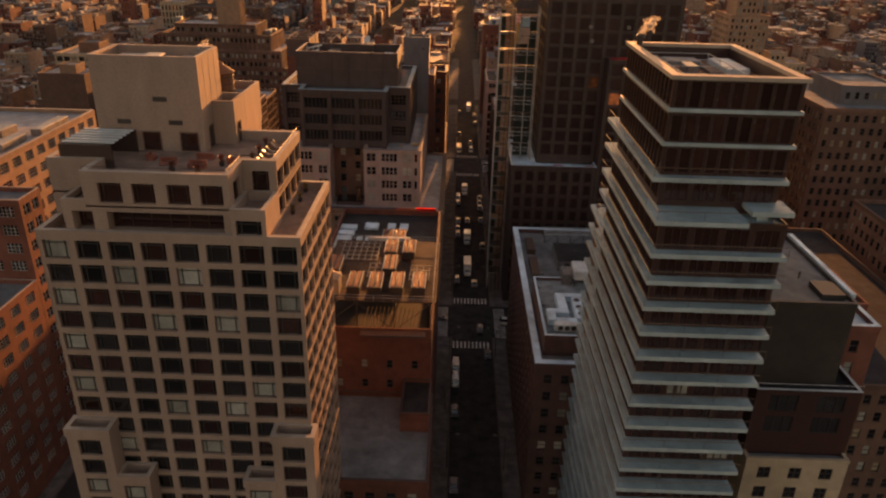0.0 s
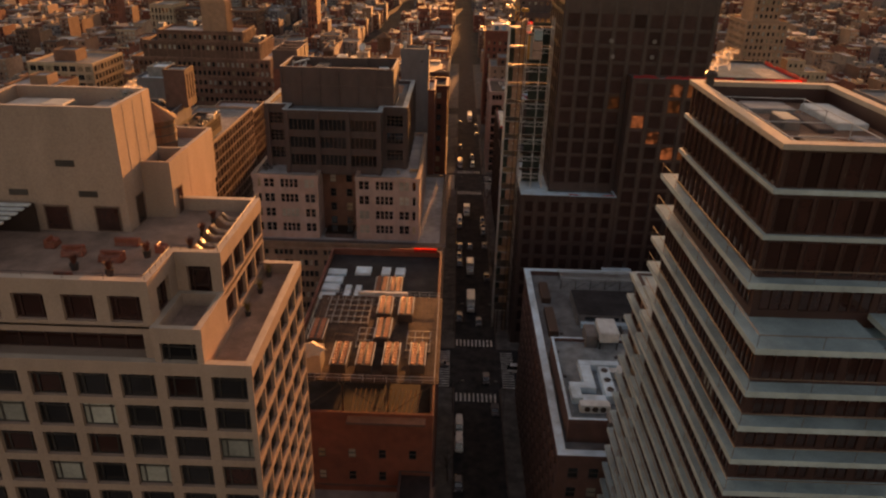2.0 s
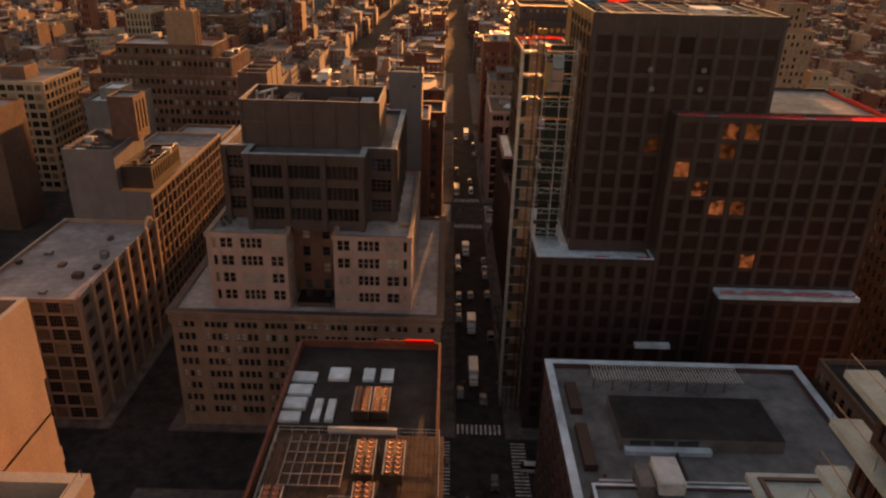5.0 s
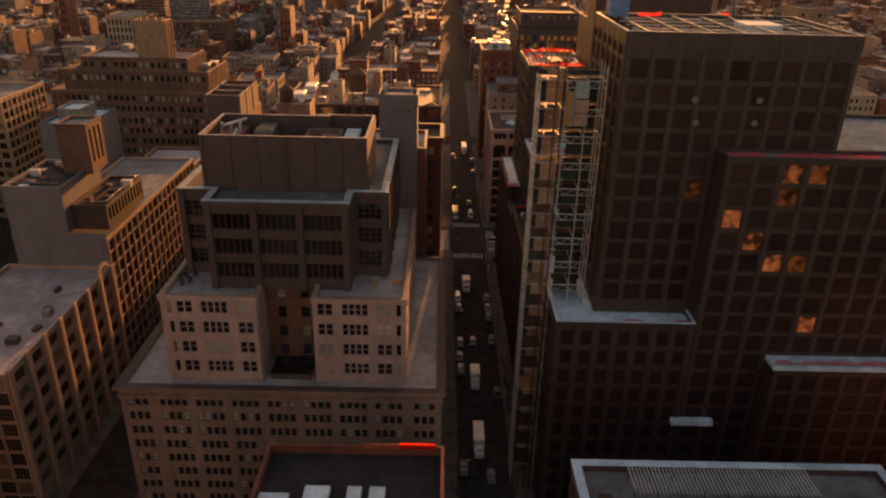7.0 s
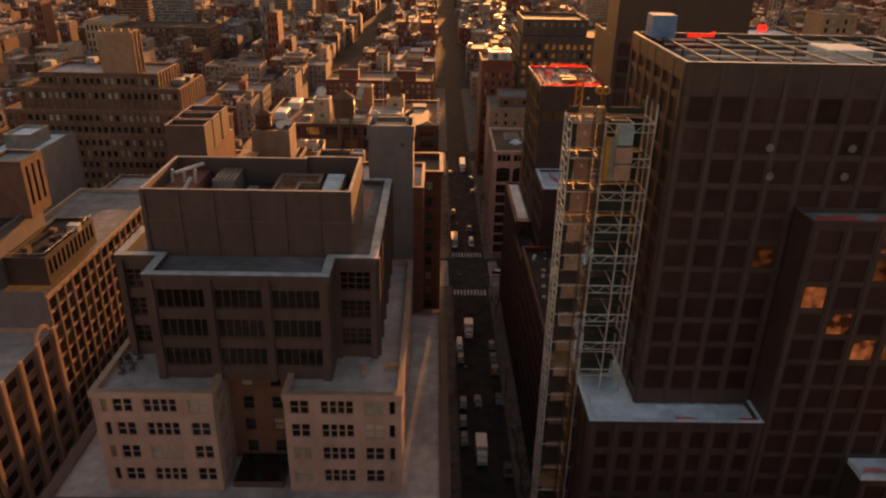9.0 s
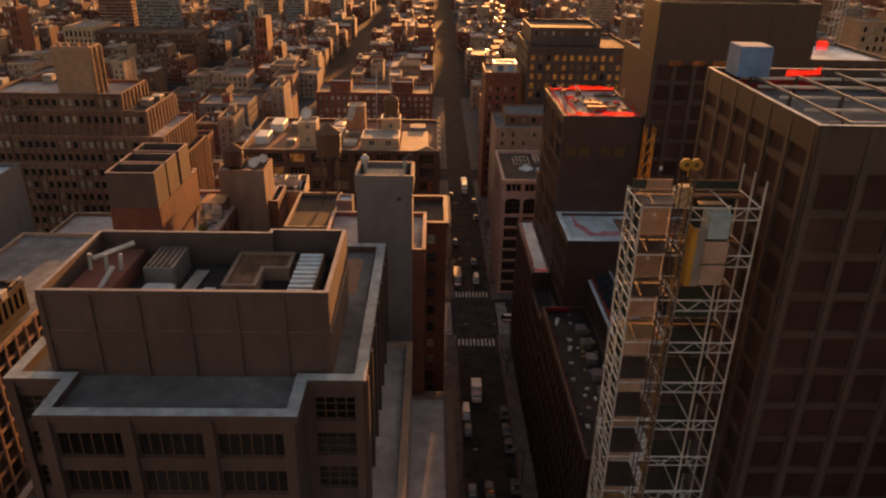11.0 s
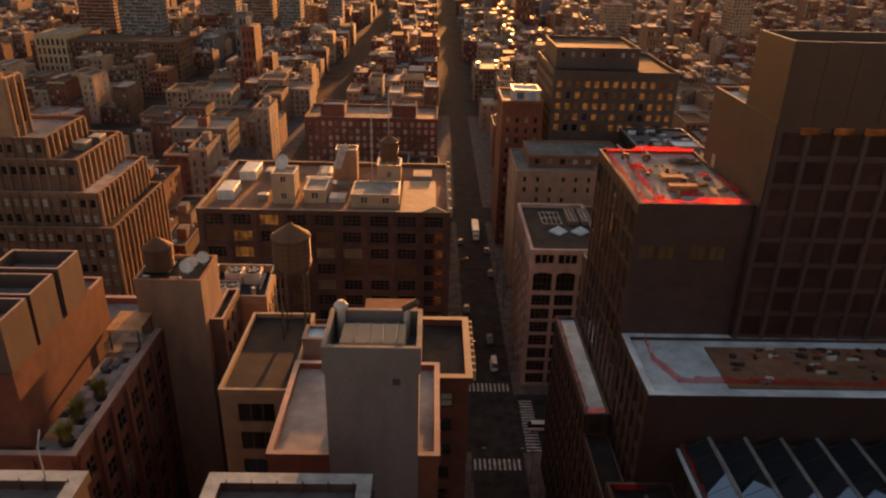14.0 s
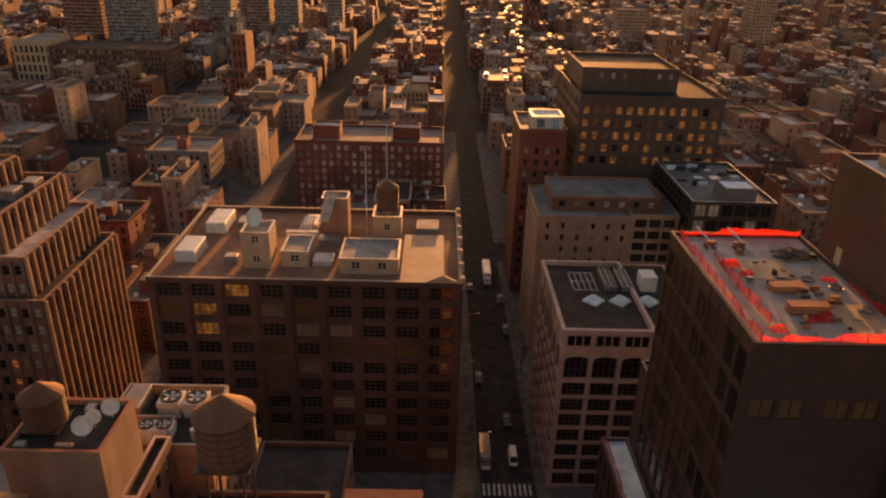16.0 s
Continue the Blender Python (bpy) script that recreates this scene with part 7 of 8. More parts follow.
plain_house("red_brick_loft", "lower red brick loft building with a flat roof", rect(-104, 60, -80.2, 95.8), 42, BRICK_RED, ROOF_GREY, GRIDW, [(rect(-98, 70, -90, 80), 46, BRICK_TAN)])
plain_house("tan_brick_loft", "tan brick loft building with grey roof", rect(-87.9, 130.3, -80.2, 171), 38, BRICK_TAN, ROOF_GREY, GRIDW, [(rect(-87, 140, -82, 150), 42.5, BRICK_BROWN)])
plain_house("grey_office_block", "brown gridded office block", rect(100, 196, 140, 236), 62, BRICK_BROWN, ROOF_GREY, OLD, [(rect(108, 205, 125, 225), 66.5, STUCCO)])
plain_house("brown_brick_block", "brown brick block with small windows", rect(62.5, 100, 92, 168), 38, BRICK_BROWN, ROOF_BLACK, OLD, [(rect(66, 120, 78, 135), 42.5, BRICK_RED)])
plain_house("brown_brick_block", "tall brown brick block", rect(98, 100, 128, 168), 46, BRICK_BROWN, ROOF_BLACK, OLD, [(rect(104, 120, 116, 135), 50.5, BRICK_RED)])
plain_house("cream_gridded_factory", "cream factory with broad gridded windows", rect(-190, 327.5 + 14, -161, 372), 45, CREAM, ROOF_GREY, dict(GRIDW, w=2.6), [(rect(-182, 350, -172, 360), 49, BRICK_BROWN)])
plain_house("dark_brick_block", "dark blank brick block with a pale cluttered roof", rect(-176, 300, -156, 318), 44, BRICK_BROWN, ROOF_PALE, None, [(rect(-168, 304, -161, 312), 47, BRICK_TAN)])
plain_house("blue_grey_house", "house with a bluish grey blank gable wall", rect(-123, 296, -109, 317.5), 49, STUCCO, ROOF_WHITE, None, [(rect(-120, 302, -113, 312), 52, UNIT_GREY)])
plain_house("dark_brick_apartments", "long dark brick apartment building with pale window frames", rect(-62, 488, -7, 512), 31, BRICK_RED, ROOF_MIX, spec(1.5, 1.9, 2.7, 3.0, [(GLASS_DARK, 2), (BLIND, 2)], top=1.6, style="pair", frame=FRAME_LIGHT), [(rect(-56, 494, -46, 502), 35, BRICK_RED), (rect(-26, 494, -16, 502), 35, BRICK_RED)], limit=120)
plain_house("pale_corner_building", "pale grey corner building with rows of small windows", rect(-122, 500, -98, 520), 22, STUCCO, ROOF_GREY, OLD, [(rect(-112, 506, -108, 511), 25, BRICK_RED)])
plain_house("white_institution", "white building with tall arched windows and a dark wing", rect(-280, 700, -259, 735), 31, CREAM, ROOF_GREY, spec(1.6, 4.2, 3.2, 6.0, DARK, top=3.0), limit=30)
plain_house("dark_brick_wing", "dark low brick wing", rect(-258.8, 705, -185, 735), 27, BRICK_BROWN, ROOF_BLACK, OLD, limit=20)
plain_house("stepped_tan_tower", "tan brick tower with a sunlit side", rect(150, 420, 172, 446), 62, BRICK_TAN, ROOF_MIX, OLD, [(rect(154, 424, 168, 440), 74, BRICK_TAN)])
plain_house("tan_brick_block", "cream brick apartment block", rect(176, 425, 200, 446), 36, CREAM, ROOF_MIX, OLD, [(rect(180, 430, 190, 440), 41, CREAM)])
SLABS = spec(1.5, 1.5, 2.7, 2.9, [(GLASS_DARK, 2), (BLIND, 1)], top=1.2, band=(0.25, 0.3), band_mat=SLAB_EDGE)
for x0, y0, w, d, h, m in ((-268, 815, 34, 18, 62, STUCCO), (-225, 905, 30, 20, 66, STUCCO), (-188, 910, 26, 20, 70, BRICK_BROWN), (-155, 905, 20, 20, 68, STUCCO), (-112, 925, 14, 16, 74, STUCCO), (-310, 835, 30, 18, 55, BRICK_RED), (262, 880, 20, 22, 64, BRICK_TAN), (150, 900, 26, 18, 40, BRICK_TAN)):
    plain_house("housing_tower", "tall far-off apartment slab with banded balconies", rect(x0, y0, x0 + w, y0 + d), h, m, ROOF_MIX, SLABS, edges=(0, 1, 3), limit=0, category="tower")


# ---- rows of town houses ----
def house_kind(seed):
    """Meshes for one kind of low house: walls with windows, roof, roof clutter."""
    rng = random.Random(seed)
    w, d = rng.choice((7.0, 8.0, 9.5, 12.0, 15.0)), rng.uniform(15, 21)
    floors = rng.choice((3, 4, 4, 5, 5, 6, 7))
    h = floors * 3.2 + 1.4
    wallm = rng.choice((HOUSES, HOUSES, HOUSES_PALE, BRICK_BROWN, BRICK_RED))
    sk = Sketch(seed)
    walls = Shape()
    f = spec(rng.uniform(1.0, 1.4), rng.uniform(1.7, 2.0), w / max(2, round(w / 2.5)) - 0.01, 3.2, [(GLASS_DARK, 3), (BLIND, 1)], top=1.5, edge=0.1, depth=0.18, frame=FRAME_LIGHT)
    poly = rect(-w / 2, -d / 2, w / 2, d / 2)
    for i in range(4):
        side_spec = f if i in (0, 2) else (dict(f, cols=2, edge=3.0) if rng.random() < 0.35 else None)
        sk.wall(walls, poly[i], poly[(i + 1) % 4], 0, h, wallm, side_spec)
    panes = Shape()
    for key, m in sk.wins:
        panes.add(light_window(*key), m)
    top = Shape().face([(x, y, h - 0.7) for x, y in poly], rng.choice((ROOF_MIX, ROOF_MIX, ROOF_GREY, ROOF_BLACK)))
    cap = Shape().ring(poly, 0.3, h - 0.75, h + 0.1, wallm, rng.choice((wallm, CREAM, STONE_DARK)), 0.0)
    cap.box(-w / 2, -d / 2 - 0.4, h - 0.8, w / 2, -d / 2, h + 0.15, rng.choice((CREAM, STONE_DARK, TERRA)), True)
    clutter = Shape()
    bx, by = rng.uniform(-w / 2 + 0.6, w / 2 - 3.6), rng.uniform(-2, d / 2 - 5)
    clutter.box(bx, by, h - 0.75, bx + 2.8, by + 4, h + 2.3, wallm).box(bx - 0.1, by - 0.1, h + 2.3, bx + 2.9, by + 4.1, h + 2.45, ROOF_GREY, True)
    for k in range(rng.randint(2, 4)):
        x, y = rng.uniform(-w / 2 + 0.5, w / 2 - 1.5), rng.uniform(-d / 2 + 1, d / 2 - 2)
        clutter.box(x, y, h - 0.75, x + rng.uniform(0.5, 1.6), y + rng.uniform(0.6, 2.0), h + rng.uniform(0, 1.1), rng.choice((UNIT_GREY, WHITE_METAL, BRICK_RED, ROOF_WHITE)))
    return w, d, h, walls, top, cap, clutter, panes


KINDS = [house_kind(100 + i) for i in range(20)]
KIND_MESHES = [(k[3].mesh("town_house"), k[4].mesh("roof"), k[5].mesh("parapet"), k[6].mesh("roof_clutter"), k[7].mesh("window_field")) for k in KINDS]
HOUSE_LABELS = ("low brick town house with a flat cluttered roof", "narrow masonry walk-up house with a cornice")
rng = random.Random(11)
AVENUES = [(-79, -62), (-3, 14.5), (-172, -156), (-330, -312), (-480, -464), (100, 112), (206, 222), (330, 346), (470, 486), (620, 634)]
TAKEN = [(-160, 180, -79, 384), (-66, 180, 95, 388), (10, 388, 95, 475), (-106, 55, 95, 180), (-64, 484, -4, 516), (-126, 496, -94, 524), (-284, 695, -182, 740), (146, 416, 204, 450), (98, 96, 142, 240), (-194, 336, -158, 376), (-272, 810, -230, 840), (-228, 900, -92, 945), (-314, 830, -276, 856), (258, 876, 286, 906), (146, 896, 180, 922)]


def free(x0, y0, x1, y1):
    for a, b, c, d in TAKEN:
        if x0 < c and x1 > a and y0 < d and y1 > b:
            return False
    return not any(x0 < b and x1 > a for a, b in AVENUES)


def seen(x, y):
    return abs(x) < 0.66 * y + 25 and (abs(x) < 0.66 * (y - 215) + 60 or y < 470)


far = {}
count = 0
y = 60.0
while y < 1600:
    for half in (0, 1):
        x = -0.72 * y - 40
        yy = y + half * 25
        while x < 0.72 * y + 40:
            ki = rng.randrange(len(KINDS))
            w, d, h, walls, top, cap, clutter, panes = KINDS[ki]
            x0, x1 = x, x + w
            x += w + 0.05
            if rng.random() < 0.03:
                x += 6
            cy = yy + 10
            near = seen((x0 + x1) / 2, cy)
            if not (near or (abs(x0) < 0.72 * cy + 40 and cy > 380)) or not free(x0 - 1, cy - d / 2, x1 + 1, cy + d / 2):
                continue
            m = pose((x0 + x1) / 2, cy + rng.uniform(-1.6, 1.6), 0.0, rz=180 * half)
            if cy < 640 and near:
                ob = new("town_house", KIND_MESHES[ki][0])
                ob.matrix_basis = m @ Matrix.Diagonal((1, 1, (0.78, 0.86, 0.92, 1.0, 1.1)[count % 5], 1))
                tagged(ob, HOUSE_LABELS[0 if w > 7.5 else 1], "house", "town houses")
                for nm, me in zip(("roof", "parapet", "roof_clutter", "window_field"), KIND_MESHES[ki][1:]):
                    if nm == "roof_clutter" and cy > 540:
                        continue
                    o = new(nm, me)
                    o.parent = ob
                    if nm in ("roof_clutter", "window_field"):
                        tagged(o, kind="stuff")
                count += 1
            else:
                up = rng.uniform(0.75, 1.05) if rng.random() > 0.03 else rng.uniform(1.5, 2.2)
                row_i = int(cy / 90)
                s = far.setdefault(row_i, Shape())
                mm = m @ Matrix.Diagonal((1, 1, up, 1))
                wm = rng.choice((BRICK_RED, BRICK_BROWN, BRICK_TAN, BRICK_RED, STUCCO, BRICK_BROWN, LIMESTONE))
                b = Shape()
                hh = h
                b.box(-w / 2, -d / 2, 0, w / 2, d / 2, hh, wm)
                b.face([(px, py, hh + 0.02) for px, py in rect(-w / 2 + 0.35, -d / 2 + 0.35, w / 2 - 0.35, d / 2 - 0.35)], rng.choice((ROOF_GREY, ROOF_BLACK, ROOF_PALE, STONE_DARK, ROOF_GREY)))
                b.box(-w / 2 + 1, 0, hh, -w / 2 + 3.5, 4, hh + 2.4, rng.choice((wm, UNIT_GREY, CREAM)))
                if rng.random() < 0.5:
                    b.box(w / 2 - 2.2, -3, hh, w / 2 - 0.8, -1, hh + 1.2, rng.choice((WHITE_METAL, UNIT_GREY)))
                cols = max(2, round(w / 2.6))
                if cy < 1100:
                    for r in range(int(hh / 3.2)):
                        for c in range(cols):
                            cx, cz = -w / 2 + w * (c + 0.5) / cols, 2.0 + r * 3.2
                            for sy in ((-1, 1)):
                                yq = sy * (d / 2 + 0.02)
                                q = ((cx - 0.55, yq, cz - 0.9), (cx + 0.55, yq, cz - 0.9), (cx + 0.55, yq, cz + 0.9), (cx - 0.55, yq, cz + 0.9))
                                if (sy < 0) == (half == 0):
                                    b.face(q if sy < 0 else q[::-1], GLASS_DARK if rng.random() < 0.75 else BLIND)
                s.add(b, mm)
    y += 66
for i, s in far.items():
    tagged(new("distant_houses", s.mesh("distant_houses")), "far rows of low brick town houses", "houses", kind="stuff")

# ---- cars and lorries ----
def loft(s, sections, mat, close=True):
    """Skins a row of cross-sections with equal numbers of points."""
    for a, b in zip(sections, sections[1:]):
        k = len(a)
        for i in range(k):
            j = (i + 1) % k
            s.face((a[i], a[j], b[j], b[i]), mat)
    if close:
        s.face(sections[0][::-1], mat)
        s.face(sections[-1], mat)
    return s


def section(y, w, z0, z1, c=0.14):
    return [(-w + c, y, z0), (w - c, y, z0), (w, y, z0 + c), (w, y, z1 - c * 1.4), (w - c, y, z1), (-w + c, y, z1), (-w, y, z1 - c * 1.4), (-w, y, z0 + c)]


def car_meshes(kind):
    long, high = {"saloon": (4.7, 1.45), "suv": (4.8, 1.75), "van": (5.4, 2.1)}[kind]
    h, paint = long / 2, CAR_WHITE if kind == "van" else CARPAINT
    belt = 0.92 if kind == "saloon" else 1.05
    body = loft(Shape(), [section(-h, 0.72, 0.35, belt - 0.22), section(-h + 0.25, 0.88, 0.28, belt - 0.08), section(-h + 1.2, 0.92, 0.25, belt), section(0.6, 0.92, 0.25, belt), section(h - 0.5, 0.9, 0.28, belt), section(h, 0.76, 0.4, belt - 0.15)], paint)
    front, back = (-h + 1.5, h - 0.5) if kind != "van" else (-h + 0.9, h - 0.12)
    cab = loft(Shape(), [section(front - 0.55, 0.8, belt - 0.05, belt + 0.02, 0.02), section(front, 0.72, belt - 0.05, high - 0.06, 0.1), section(back - 0.5, 0.72, belt - 0.05, high, 0.1), section(back + 0.2, 0.76, belt - 0.05, belt + 0.1, 0.04)], GLASS_DARK)
    roof = loft(Shape(), [section(front + 0.1, 0.7, high - 0.03, high + 0.03, 0.02), section(back - 0.55, 0.7, high - 0.01, high + 0.04, 0.02)], paint)
    wheel = Shape().tube((-0.11, 0, 0), (0.11, 0, 0), 0.33, TYRE, 14)
    rim = Shape().tube((-0.12, 0, 0), (0.12, 0, 0), 0.2, RIM, 10)
    lamp = Shape().soft_box(-0.2, -0.04, -0.09, 0.2, 0.04, 0.09, LAMP_CLEAR, 0.02)
    tail = Shape().soft_box(-0.18, -0.04, -0.1, 0.18, 0.04, 0.1, LAMP_RED, 0.02)
    return h, belt, {n: s.mesh(n) for n, s in dict(body=body, windows=cab, roof_panel=roof, tyre=wheel, rim=rim, headlight=lamp, tail_light=tail).items()}


CAR_KINDS = {k: car_meshes(k) for k in ("saloon", "suv", "van")}
CAR_LABELS = {"saloon": "parked saloon car at the kerb", "suv": "parked tall estate car at the kerb", "van": "white parked van at the kerb"}


def car(kind, x, y, rz, label=""):
    h, belt, me = CAR_KINDS[kind]
    ob = thing("car" if kind != "van" else "van", label or CAR_LABELS[kind], "car" if kind != "van" else "van", "cars in the street", at=(x, y, 0.002))
    ob.rotation_euler = (0, 0, radians(rz))
    part("body", me["body"], ob)
    part("windows", me["windows"], ob).name = "window_glass"
    part("roof_panel", me["roof_panel"], ob)
    for sx in (-0.82, 0.82):
        for sy in (-h + 0.95, h - 0.95):
            w = part("wheel", me["tyre"], ob)
            w.location = (sx, sy, 0.33)
            part("rim", me["rim"], w)
    for sx in (-0.55, 0.55):
        part("headlight", me["headlight"], ob).location = (sx, -h + 0.06, belt - 0.28)
        part("tail_light", me["tail_light"], ob).location = (sx, h - 0.02, belt - 0.25)
    return ob


def lorry(x, y, rz, long=7.5, high=3.6, label="white box lorry standing in the street", paint=CAR_WHITE):
    ob = thing("box_lorry", label, "lorry", "lorries", at=(x, y, 0.002))
    ob.rotation_euler = (0, 0, radians(rz))
    part("cargo_box", Shape().soft_box(-1.2, -long / 2 + 2.3, 0.95, 1.2, long / 2, high, paint, 0.06), ob)
    part("chassis", Shape().box(-0.5, -long / 2 + 0.4, 0.5, 0.5, long / 2 - 0.1, 0.95, STEEL_DARK, True), ob)
    cab = part("cab", loft(Shape(), [section(-long / 2, 0.95, 0.5, 1.5), section(-long / 2 + 0.35, 1.05, 0.45, 1.7), section(-long / 2 + 0.9, 1.05, 0.45, 2.6), section(-long / 2 + 2.1, 1.05, 0.45, 2.65)], paint), ob)
    part("windscreen", Shape().face(((-0.9, -long / 2 + 0.36, 1.72), (0.9, -long / 2 + 0.36, 1.72), (0.85, -long / 2 + 0.84, 2.5), (-0.85, -long / 2 + 0.84, 2.5)), GLASS_DARK), cab)
    for sx in (-0.95, 0.95):
        for yy in (-long / 2 + 1.0, long / 2 - 1.3):
            w = part("wheel", Shape().tube((sx - 0.14, yy, 0.48), (sx + 0.14, yy, 0.48), 0.48, TYRE, 14), ob)
        part("headlight", Shape().soft_box(sx - 0.2, -long / 2 - 0.03, 0.75, sx + 0.2, -long / 2 + 0.06, 1.0, LAMP_CLEAR, 0.02), ob)
    return ob


rng = random.Random(5)
for x, rz in ((CURB_L + 1.15, 0), (CURB_R - 1.15, 0)):
    y = 70.0
    while y < 448:
        if not (160 < y < 197 or 306 < y < 347) and rng.random() < 0.3:
            car(rng.choices(("saloon", "suv", "van"), (5, 5, 1))[0], x + rng.uniform(-0.12, 0.12), y, rz)
        y += rng.uniform(5.7, 6.8)
lorry(5.2, 215.0, 0, 9.0)
lorry(5.3, 239.0, 0, 7.0)
lorry(7.4, 440.0, 0, 13.0, 3.6, "long white box trailer standing in the street")
lorry(4.5, 290.0, 0, 6.0)
lorry(1.9, 353.5, 0, 9.0, 2.6, "dull grey lorry parked at the kerb", CAR_GREY)
car("van", 7.9, 352.5, 0, "white van driving in the street")
car("suv", 7.7, 365.1, 0, "pale car driving in the street")
car("saloon", 10.4, 164.0, 0, "pale saloon car at the crossing")
car("saloon", 7.4, 205.0, 0, "pale saloon car driving in the street")
car("suv", 8.6, 176.5, 0, "light car waiting at the crossing")
car("saloon", 5.5, 258.0, 0, "dark saloon car driving in the street")
car("van", 17.0, 181.0, 90, "white van turning on the avenue")
car("van", 16.5, 327.0, 90, "white van on the far avenue")
car("saloon", -3.0, 182.5, 90, "dark car crossing the avenue")
for y in (80, 120, 163.2, 200, 260, 309.5, 350, 400):
    for x, side_x in ((CURB_L - 0.5, 1), (CURB_R + 0.5, -1)):
        lamp = thing("street_lamp", "dark steel street lamp with a long arm on the pavement", "street lamp", "street lamps", at=(x, y, 0.15))
        part("pole", Shape().tube((0, 0, 0), (0, 0, 8.6), 0.1, STEEL_DARK, 8, 0.06), lamp)
        part("arm", Shape().tube((0, 0, 8.4), (side_x * 2.2, 0, 9.0), 0.05, STEEL_DARK, 6), lamp)
        part("lamp_head", Shape().soft_box(side_x * 2.2 - 0.35, -0.15, 8.9, side_x * 2.2 + 0.35, 0.15, 9.08, UNIT_GREY, 0.04), lamp)

# ---- roof terrace of the apartment tower ----
LZ = 80.31


def drape(long, profile, wide, mat, seed, crease=0.05):
    """Cloth thrown over a seat: a bulging, creased sheet that falls to the floor at the sides; profile gives (share of length, height)."""
    rg = random.Random(seed)
    off = Vector((rg.uniform(0, 50), rg.uniform(0, 50), 0))
    nx, ny = 16, 10

    def point(i, j):
        u, v = i / nx, j / ny * 2 - 1
        for (a, ha), (b, hb2) in zip(profile, profile[1:]):
            if a <= u <= b:
                h = ha + (hb2 - ha) * (u - a) / (b - a)
                break
        x, y = (u - 0.5) * long, v * wide / 2
        fold = noise.noise(Vector((x * 2.3, y * 4.0, 0)) + off) * crease + abs(noise.noise(Vector((x * 5.0 + y * 3, y * 2.0, 7)) + off)) * crease
        drop = 0.04 if abs(v) > 0.99 or i in (0, nx) else h * (1 - 0.22 * v ** 4) + fold
        return (x + fold * 0.3, y * (1.05 if abs(v) > 0.99 else 1) + fold * 0.4, max(0.03, drop))

    s = Shape()
    for i in range(nx):
        for j in range(ny):
            s.face((point(i, j), point(i + 1, j), point(i + 1, j + 1), point(i, j + 1)), mat)
    return s


def lounger(x, y):
    ob = thing("sun_lounger", "roof terrace sun lounger wrapped in a satin brown weather cover", "sun lounger", "covered loungers", at=(x, y, LZ))
    part("cover", drape(2.1, ((0, 0.34), (0.5, 0.36), (0.62, 0.45), (0.82, 0.98), (0.92, 0.9), (1.0, 0.5)), 0.78, CLOTH, int(y * 10), 0.09), ob, "creased satin brown cover")
    for px in (-0.8, 0.7):
        for py in (-0.25, 0.25):
            part("leg", Shape().box(px - 0.03, py - 0.03, 0, px + 0.03, py + 0.03, 0.1, STEEL_DARK), ob)
    return ob


first = lounger(-21.5, 77.2)
for y in (78.4, 80.2, 81.4, 83.2, 84.4):
    copy_thing(first, pose(-21.5 + 0.1 * math.sin(y), y, LZ, rz=180 + 6 * math.sin(3 * y)))
first.rotation_euler = (0, 0, math.pi)


def planter(x, y, z, r=0.28, h=0.5, mat=LEAF_RED, tall=0.9, label="dark pot with dry reddish ornamental grass"):
    ob = thing("planter", label, "planter", "terrace planters", at=(x, y, z))
    part("pot", Shape().lathe(0, 0, [(0, 0), (r * 0.75, 0), (r, h), (r * 0.9, h), (0, h - 0.06)], STEEL_DARK, 12), ob)
    rg = random.Random(int(x * 7 + y * 13))
    s = Shape()
    for i in range(int(90 * tall)):
        a, t = rg.uniform(0, math.tau), rg.uniform(0.1, 0.6) * tall
        bx, by = 0.5 * r * math.cos(a) * rg.random(), 0.5 * r * math.sin(a) * rg.random()
        tip = Vector((bx + t * math.cos(a), by + t * math.sin(a), h + tall * rg.uniform(0.5, 1.0)))
        mid = Vector((bx + t * 0.4 * math.cos(a), by + t * 0.4 * math.sin(a), h + (tip.z - h) * 0.65))
        sx = Vector((-math.sin(a), math.cos(a), 0)) * 0.036 * tall
        b0 = Vector((bx, by, h - 0.05))
        s.face((b0 - sx, b0 + sx, mid + sx, mid - sx), mat)
        s.face((mid - sx, mid + sx, tip), mat)
    part("foliage", s, ob)


for y in (77.9, 80.9, 83.9):
    planter(-22.9, y, LZ)
for x, y in ((-27.5, 73.0), (-30.6, 73.8), (-26.0, 76.5)):
    planter(x, y, LZ, 0.35, 0.6)
for x, y, z in ((-18.9, 78.6, 73.92), (-18.9, 82.8, 73.92), (-18.9, 86.2, 73.92)):
    planter(x, y, z, 0.3, 0.5, LEAF, 0.9, "dark pot with a dry green shrub")


def sofa(x, y, w, d, rz):
    ob = thing("covered_sofa", "terrace sofa under a reddish brown weather cover", "sofa", "covered terrace seats", at=(x, y, LZ))
    ob.rotation_euler = (0, 0, radians(rz))
    part("cover", drape(w, ((0, 0.62), (0.14, 0.6), (0.2, 0.45), (0.8, 0.44), (0.86, 0.6), (1.0, 0.62)), d, CLOTH_RED, int(x * 10 + y), 0.07), ob)
    part("back_cover", Shape().soft_box(-w / 2, d / 2 - 0.28, 0.3, w / 2, d / 2, 0.8, CLOTH_RED, 0.07), ob)


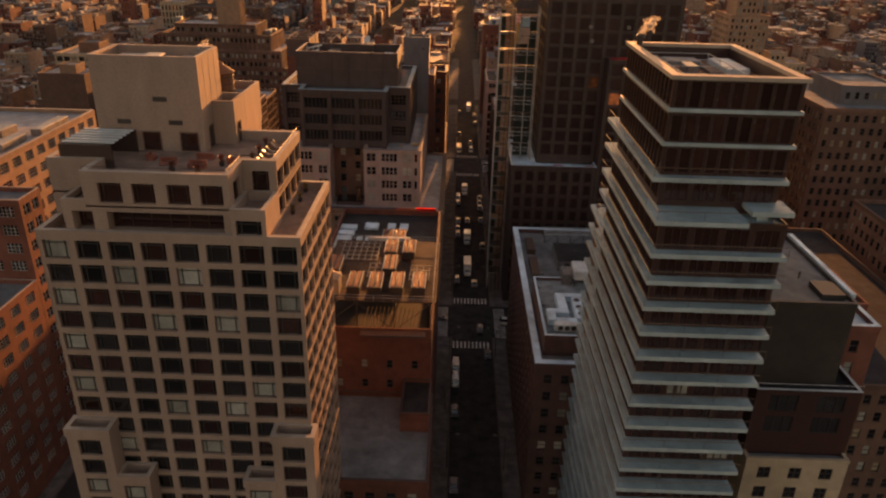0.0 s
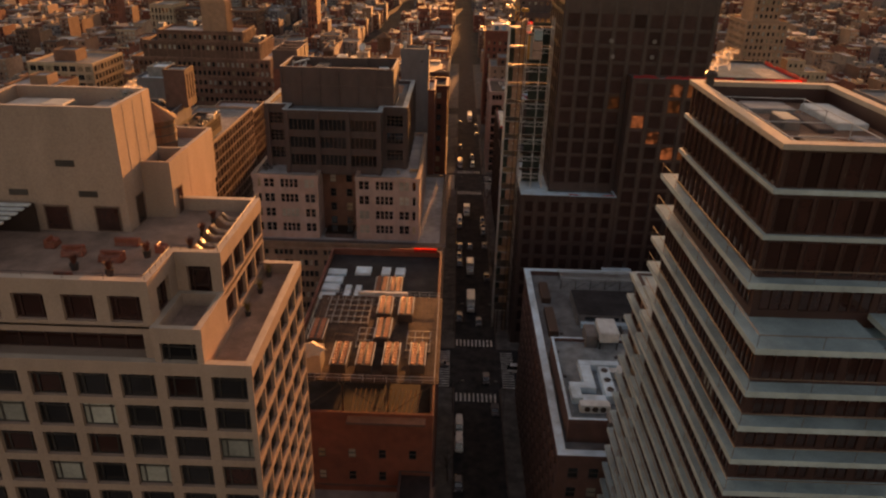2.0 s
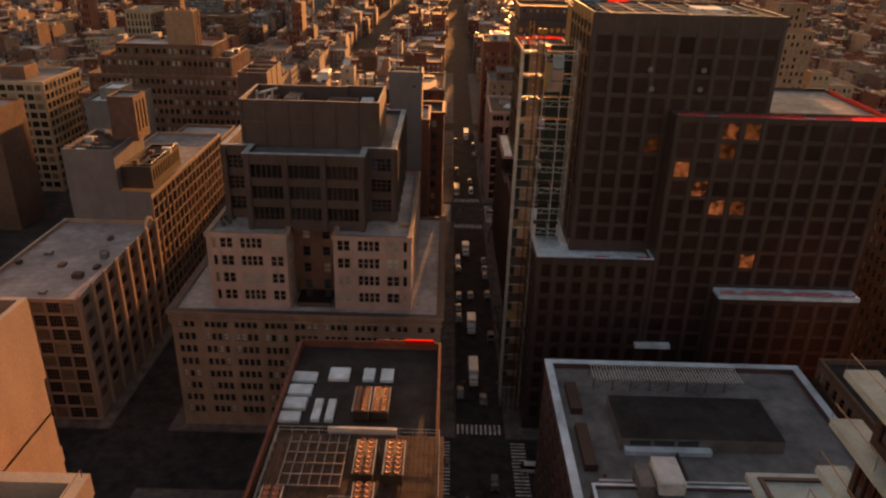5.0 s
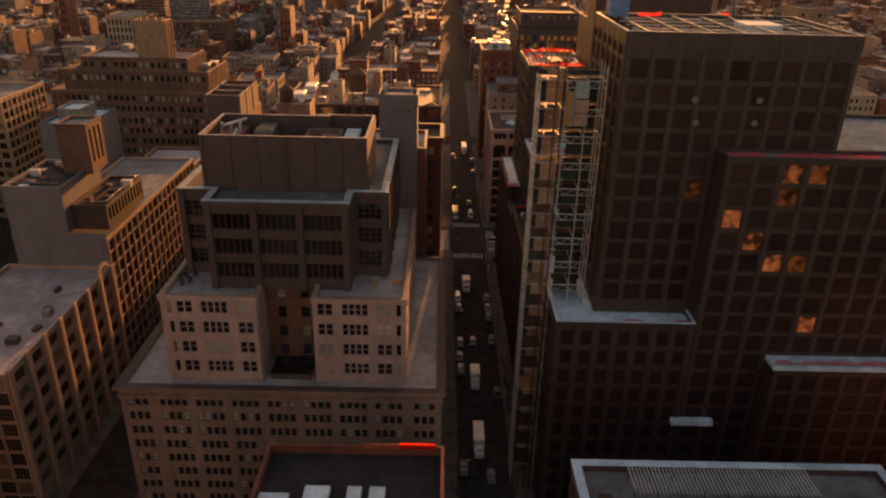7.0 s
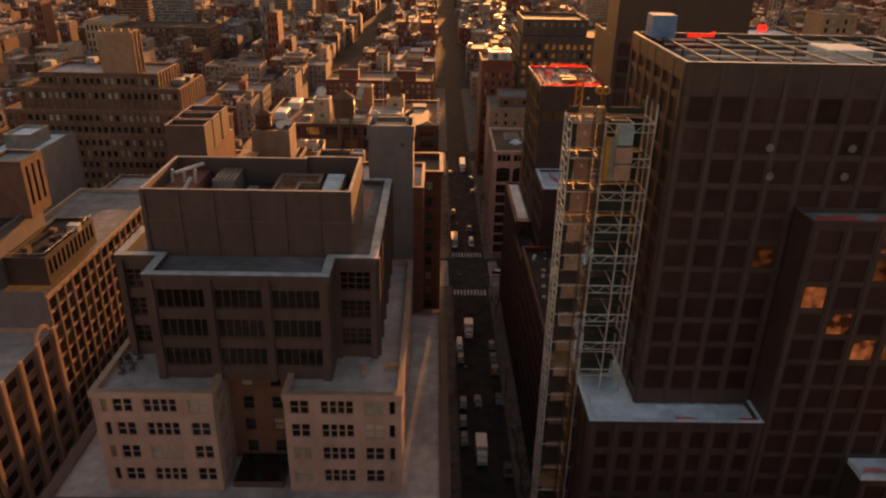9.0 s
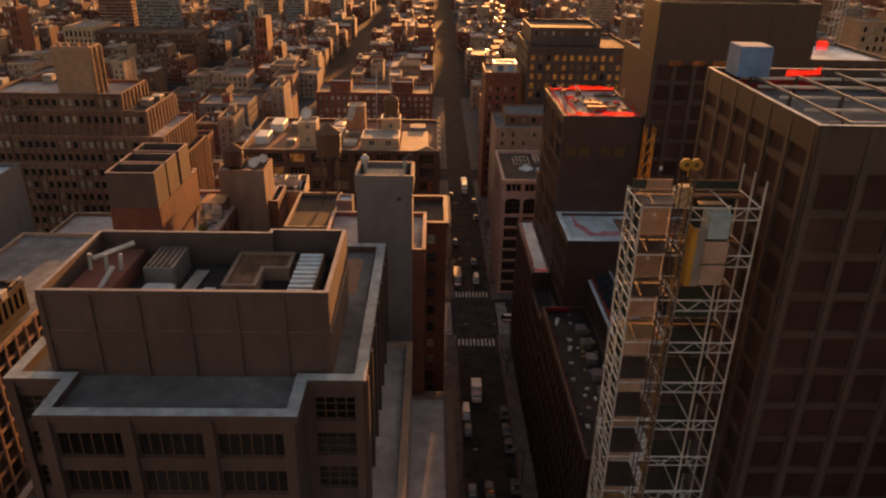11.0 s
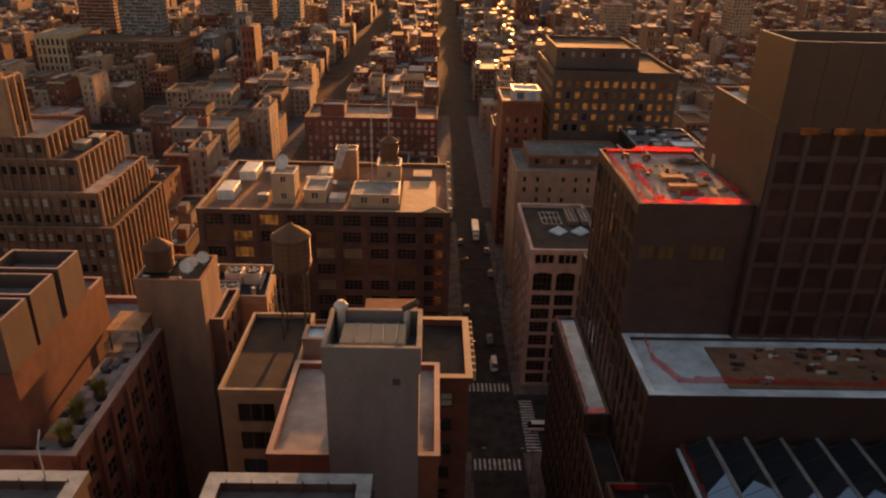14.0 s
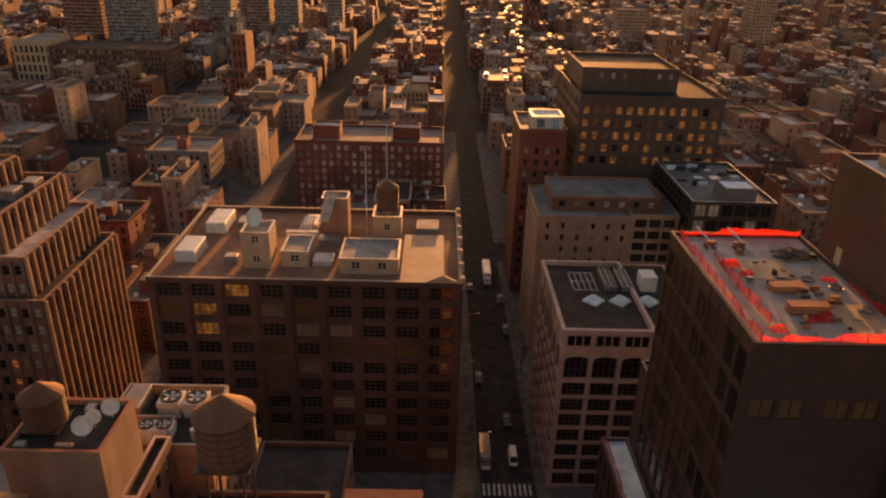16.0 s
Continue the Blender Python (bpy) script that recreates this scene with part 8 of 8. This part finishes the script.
for q in ((-28.5, 75.6, 2.0, 0.9, 0), (-28.5, 78.8, 2.0, 0.9, 180), (-25.2, 77.6, 0.9, 0.9, 90), (-32.0, 76.4, 1.8, 0.9, 10), (-34.5, 78.0, 1.2, 0.9, 90), (-30.5, 71.6, 1.4, 0.9, 0)):
    sofa(*q)
for x, y in ((-49.4, 262.5), (-48.6, 266.8), (-48.8, 258.4)):
    planter(x, y, 51.28, 0.85, 0.7, LEAF_GREEN, 2.3, "large planter with a dry shrub on the roof deck")


# ---- bare street trees ----
def tree(x, y, h=8.0, seed=1):
    ob = thing("tree", "bare winter street tree with fine twigs", "tree", "street trees", at=(x, y, 0.15))
    rg = random.Random(seed)
    part("trunk", Shape().tube((0, 0, 0), (0.1, 0.05, h * 0.35), 0.16, BARK, 8, 0.12), ob)
    crown = Shape()

    def grow(p, way, length, r, depth):
        q = p + way * length
        crown.tube(p, q, r, BARK, 4 if depth < 3 else 3, r * 0.6, caps=False)
        if depth < 4:
            for _ in range(3):
                nw = (way + Vector((rg.uniform(-0.8, 0.8), rg.uniform(-0.8, 0.8), rg.uniform(-0.1, 0.6)))).normalized()
                grow(q, nw, length * rg.uniform(0.6, 0.85), r * 0.6, depth + 1)

    for _ in range(4):
        grow(Vector((0.1, 0.05, h * 0.33)), Vector((rg.uniform(-0.6, 0.6), rg.uniform(-0.6, 0.6), 1)).normalized(), h * 0.22, 0.1, 1)
    part("crown", crown, ob)
    return ob


first_tree = tree(CURB_R + 1.2, 222, 8.5, 3)
for i, (x, y) in enumerate(((CURB_R + 1.2, 231), (CURB_R + 1.2, 240), (CURB_L - 1.2, 140), (CURB_R + 1.2, 300), (CURB_L - 1.2, 362), (CURB_R + 1.2, 385))):
    copy_thing(first_tree, pose(x, y, 0.15, rz=50 * i))


# ---- steam from roof flues ----
def steam(x, y, z, size=1.0, seed=1):
    rg = random.Random(seed)
    s = Shape()
    for i in range(90):
        u = rg.random() ** 0.8
        spread = 0.25 + 0.95 * math.sin(math.pi * (0.06 + 0.8 * u))
        c = Vector((u * 2.8 + rg.gauss(0, 0.5) * spread, u * 0.8 + rg.gauss(0, 0.5) * spread, 0.2 + u * 2.6 + rg.gauss(0, 0.55) * spread)) * size
        r = size * rg.uniform(0.1, 0.5) * spread
        b = bmesh.new()
        bmesh.ops.create_icosphere(b, subdivisions=2, radius=r)
        for v in b.verts:
            v.co *= 1 + 0.55 * noise.noise(v.co * (2.4 / max(r, 0.05)) + Vector((seed, i, 0)))
        for f in b.faces:
            s.face([c + v.co for v in f.verts], STEAM)
        b.free()
    ob = tagged(new("steam_plume", s.mesh("steam_plume")), "pale drifting steam from a roof flue", "steam", "steam plumes", kind="stuff")
    ob.location = (x, y, z)


steam(22.6, 93.0, 93.7, 0.55, 2)
steam(-220, 790, 14, 2.6, 4)
steam(-32.2, 88.4, 89.7, 0.6, 6)
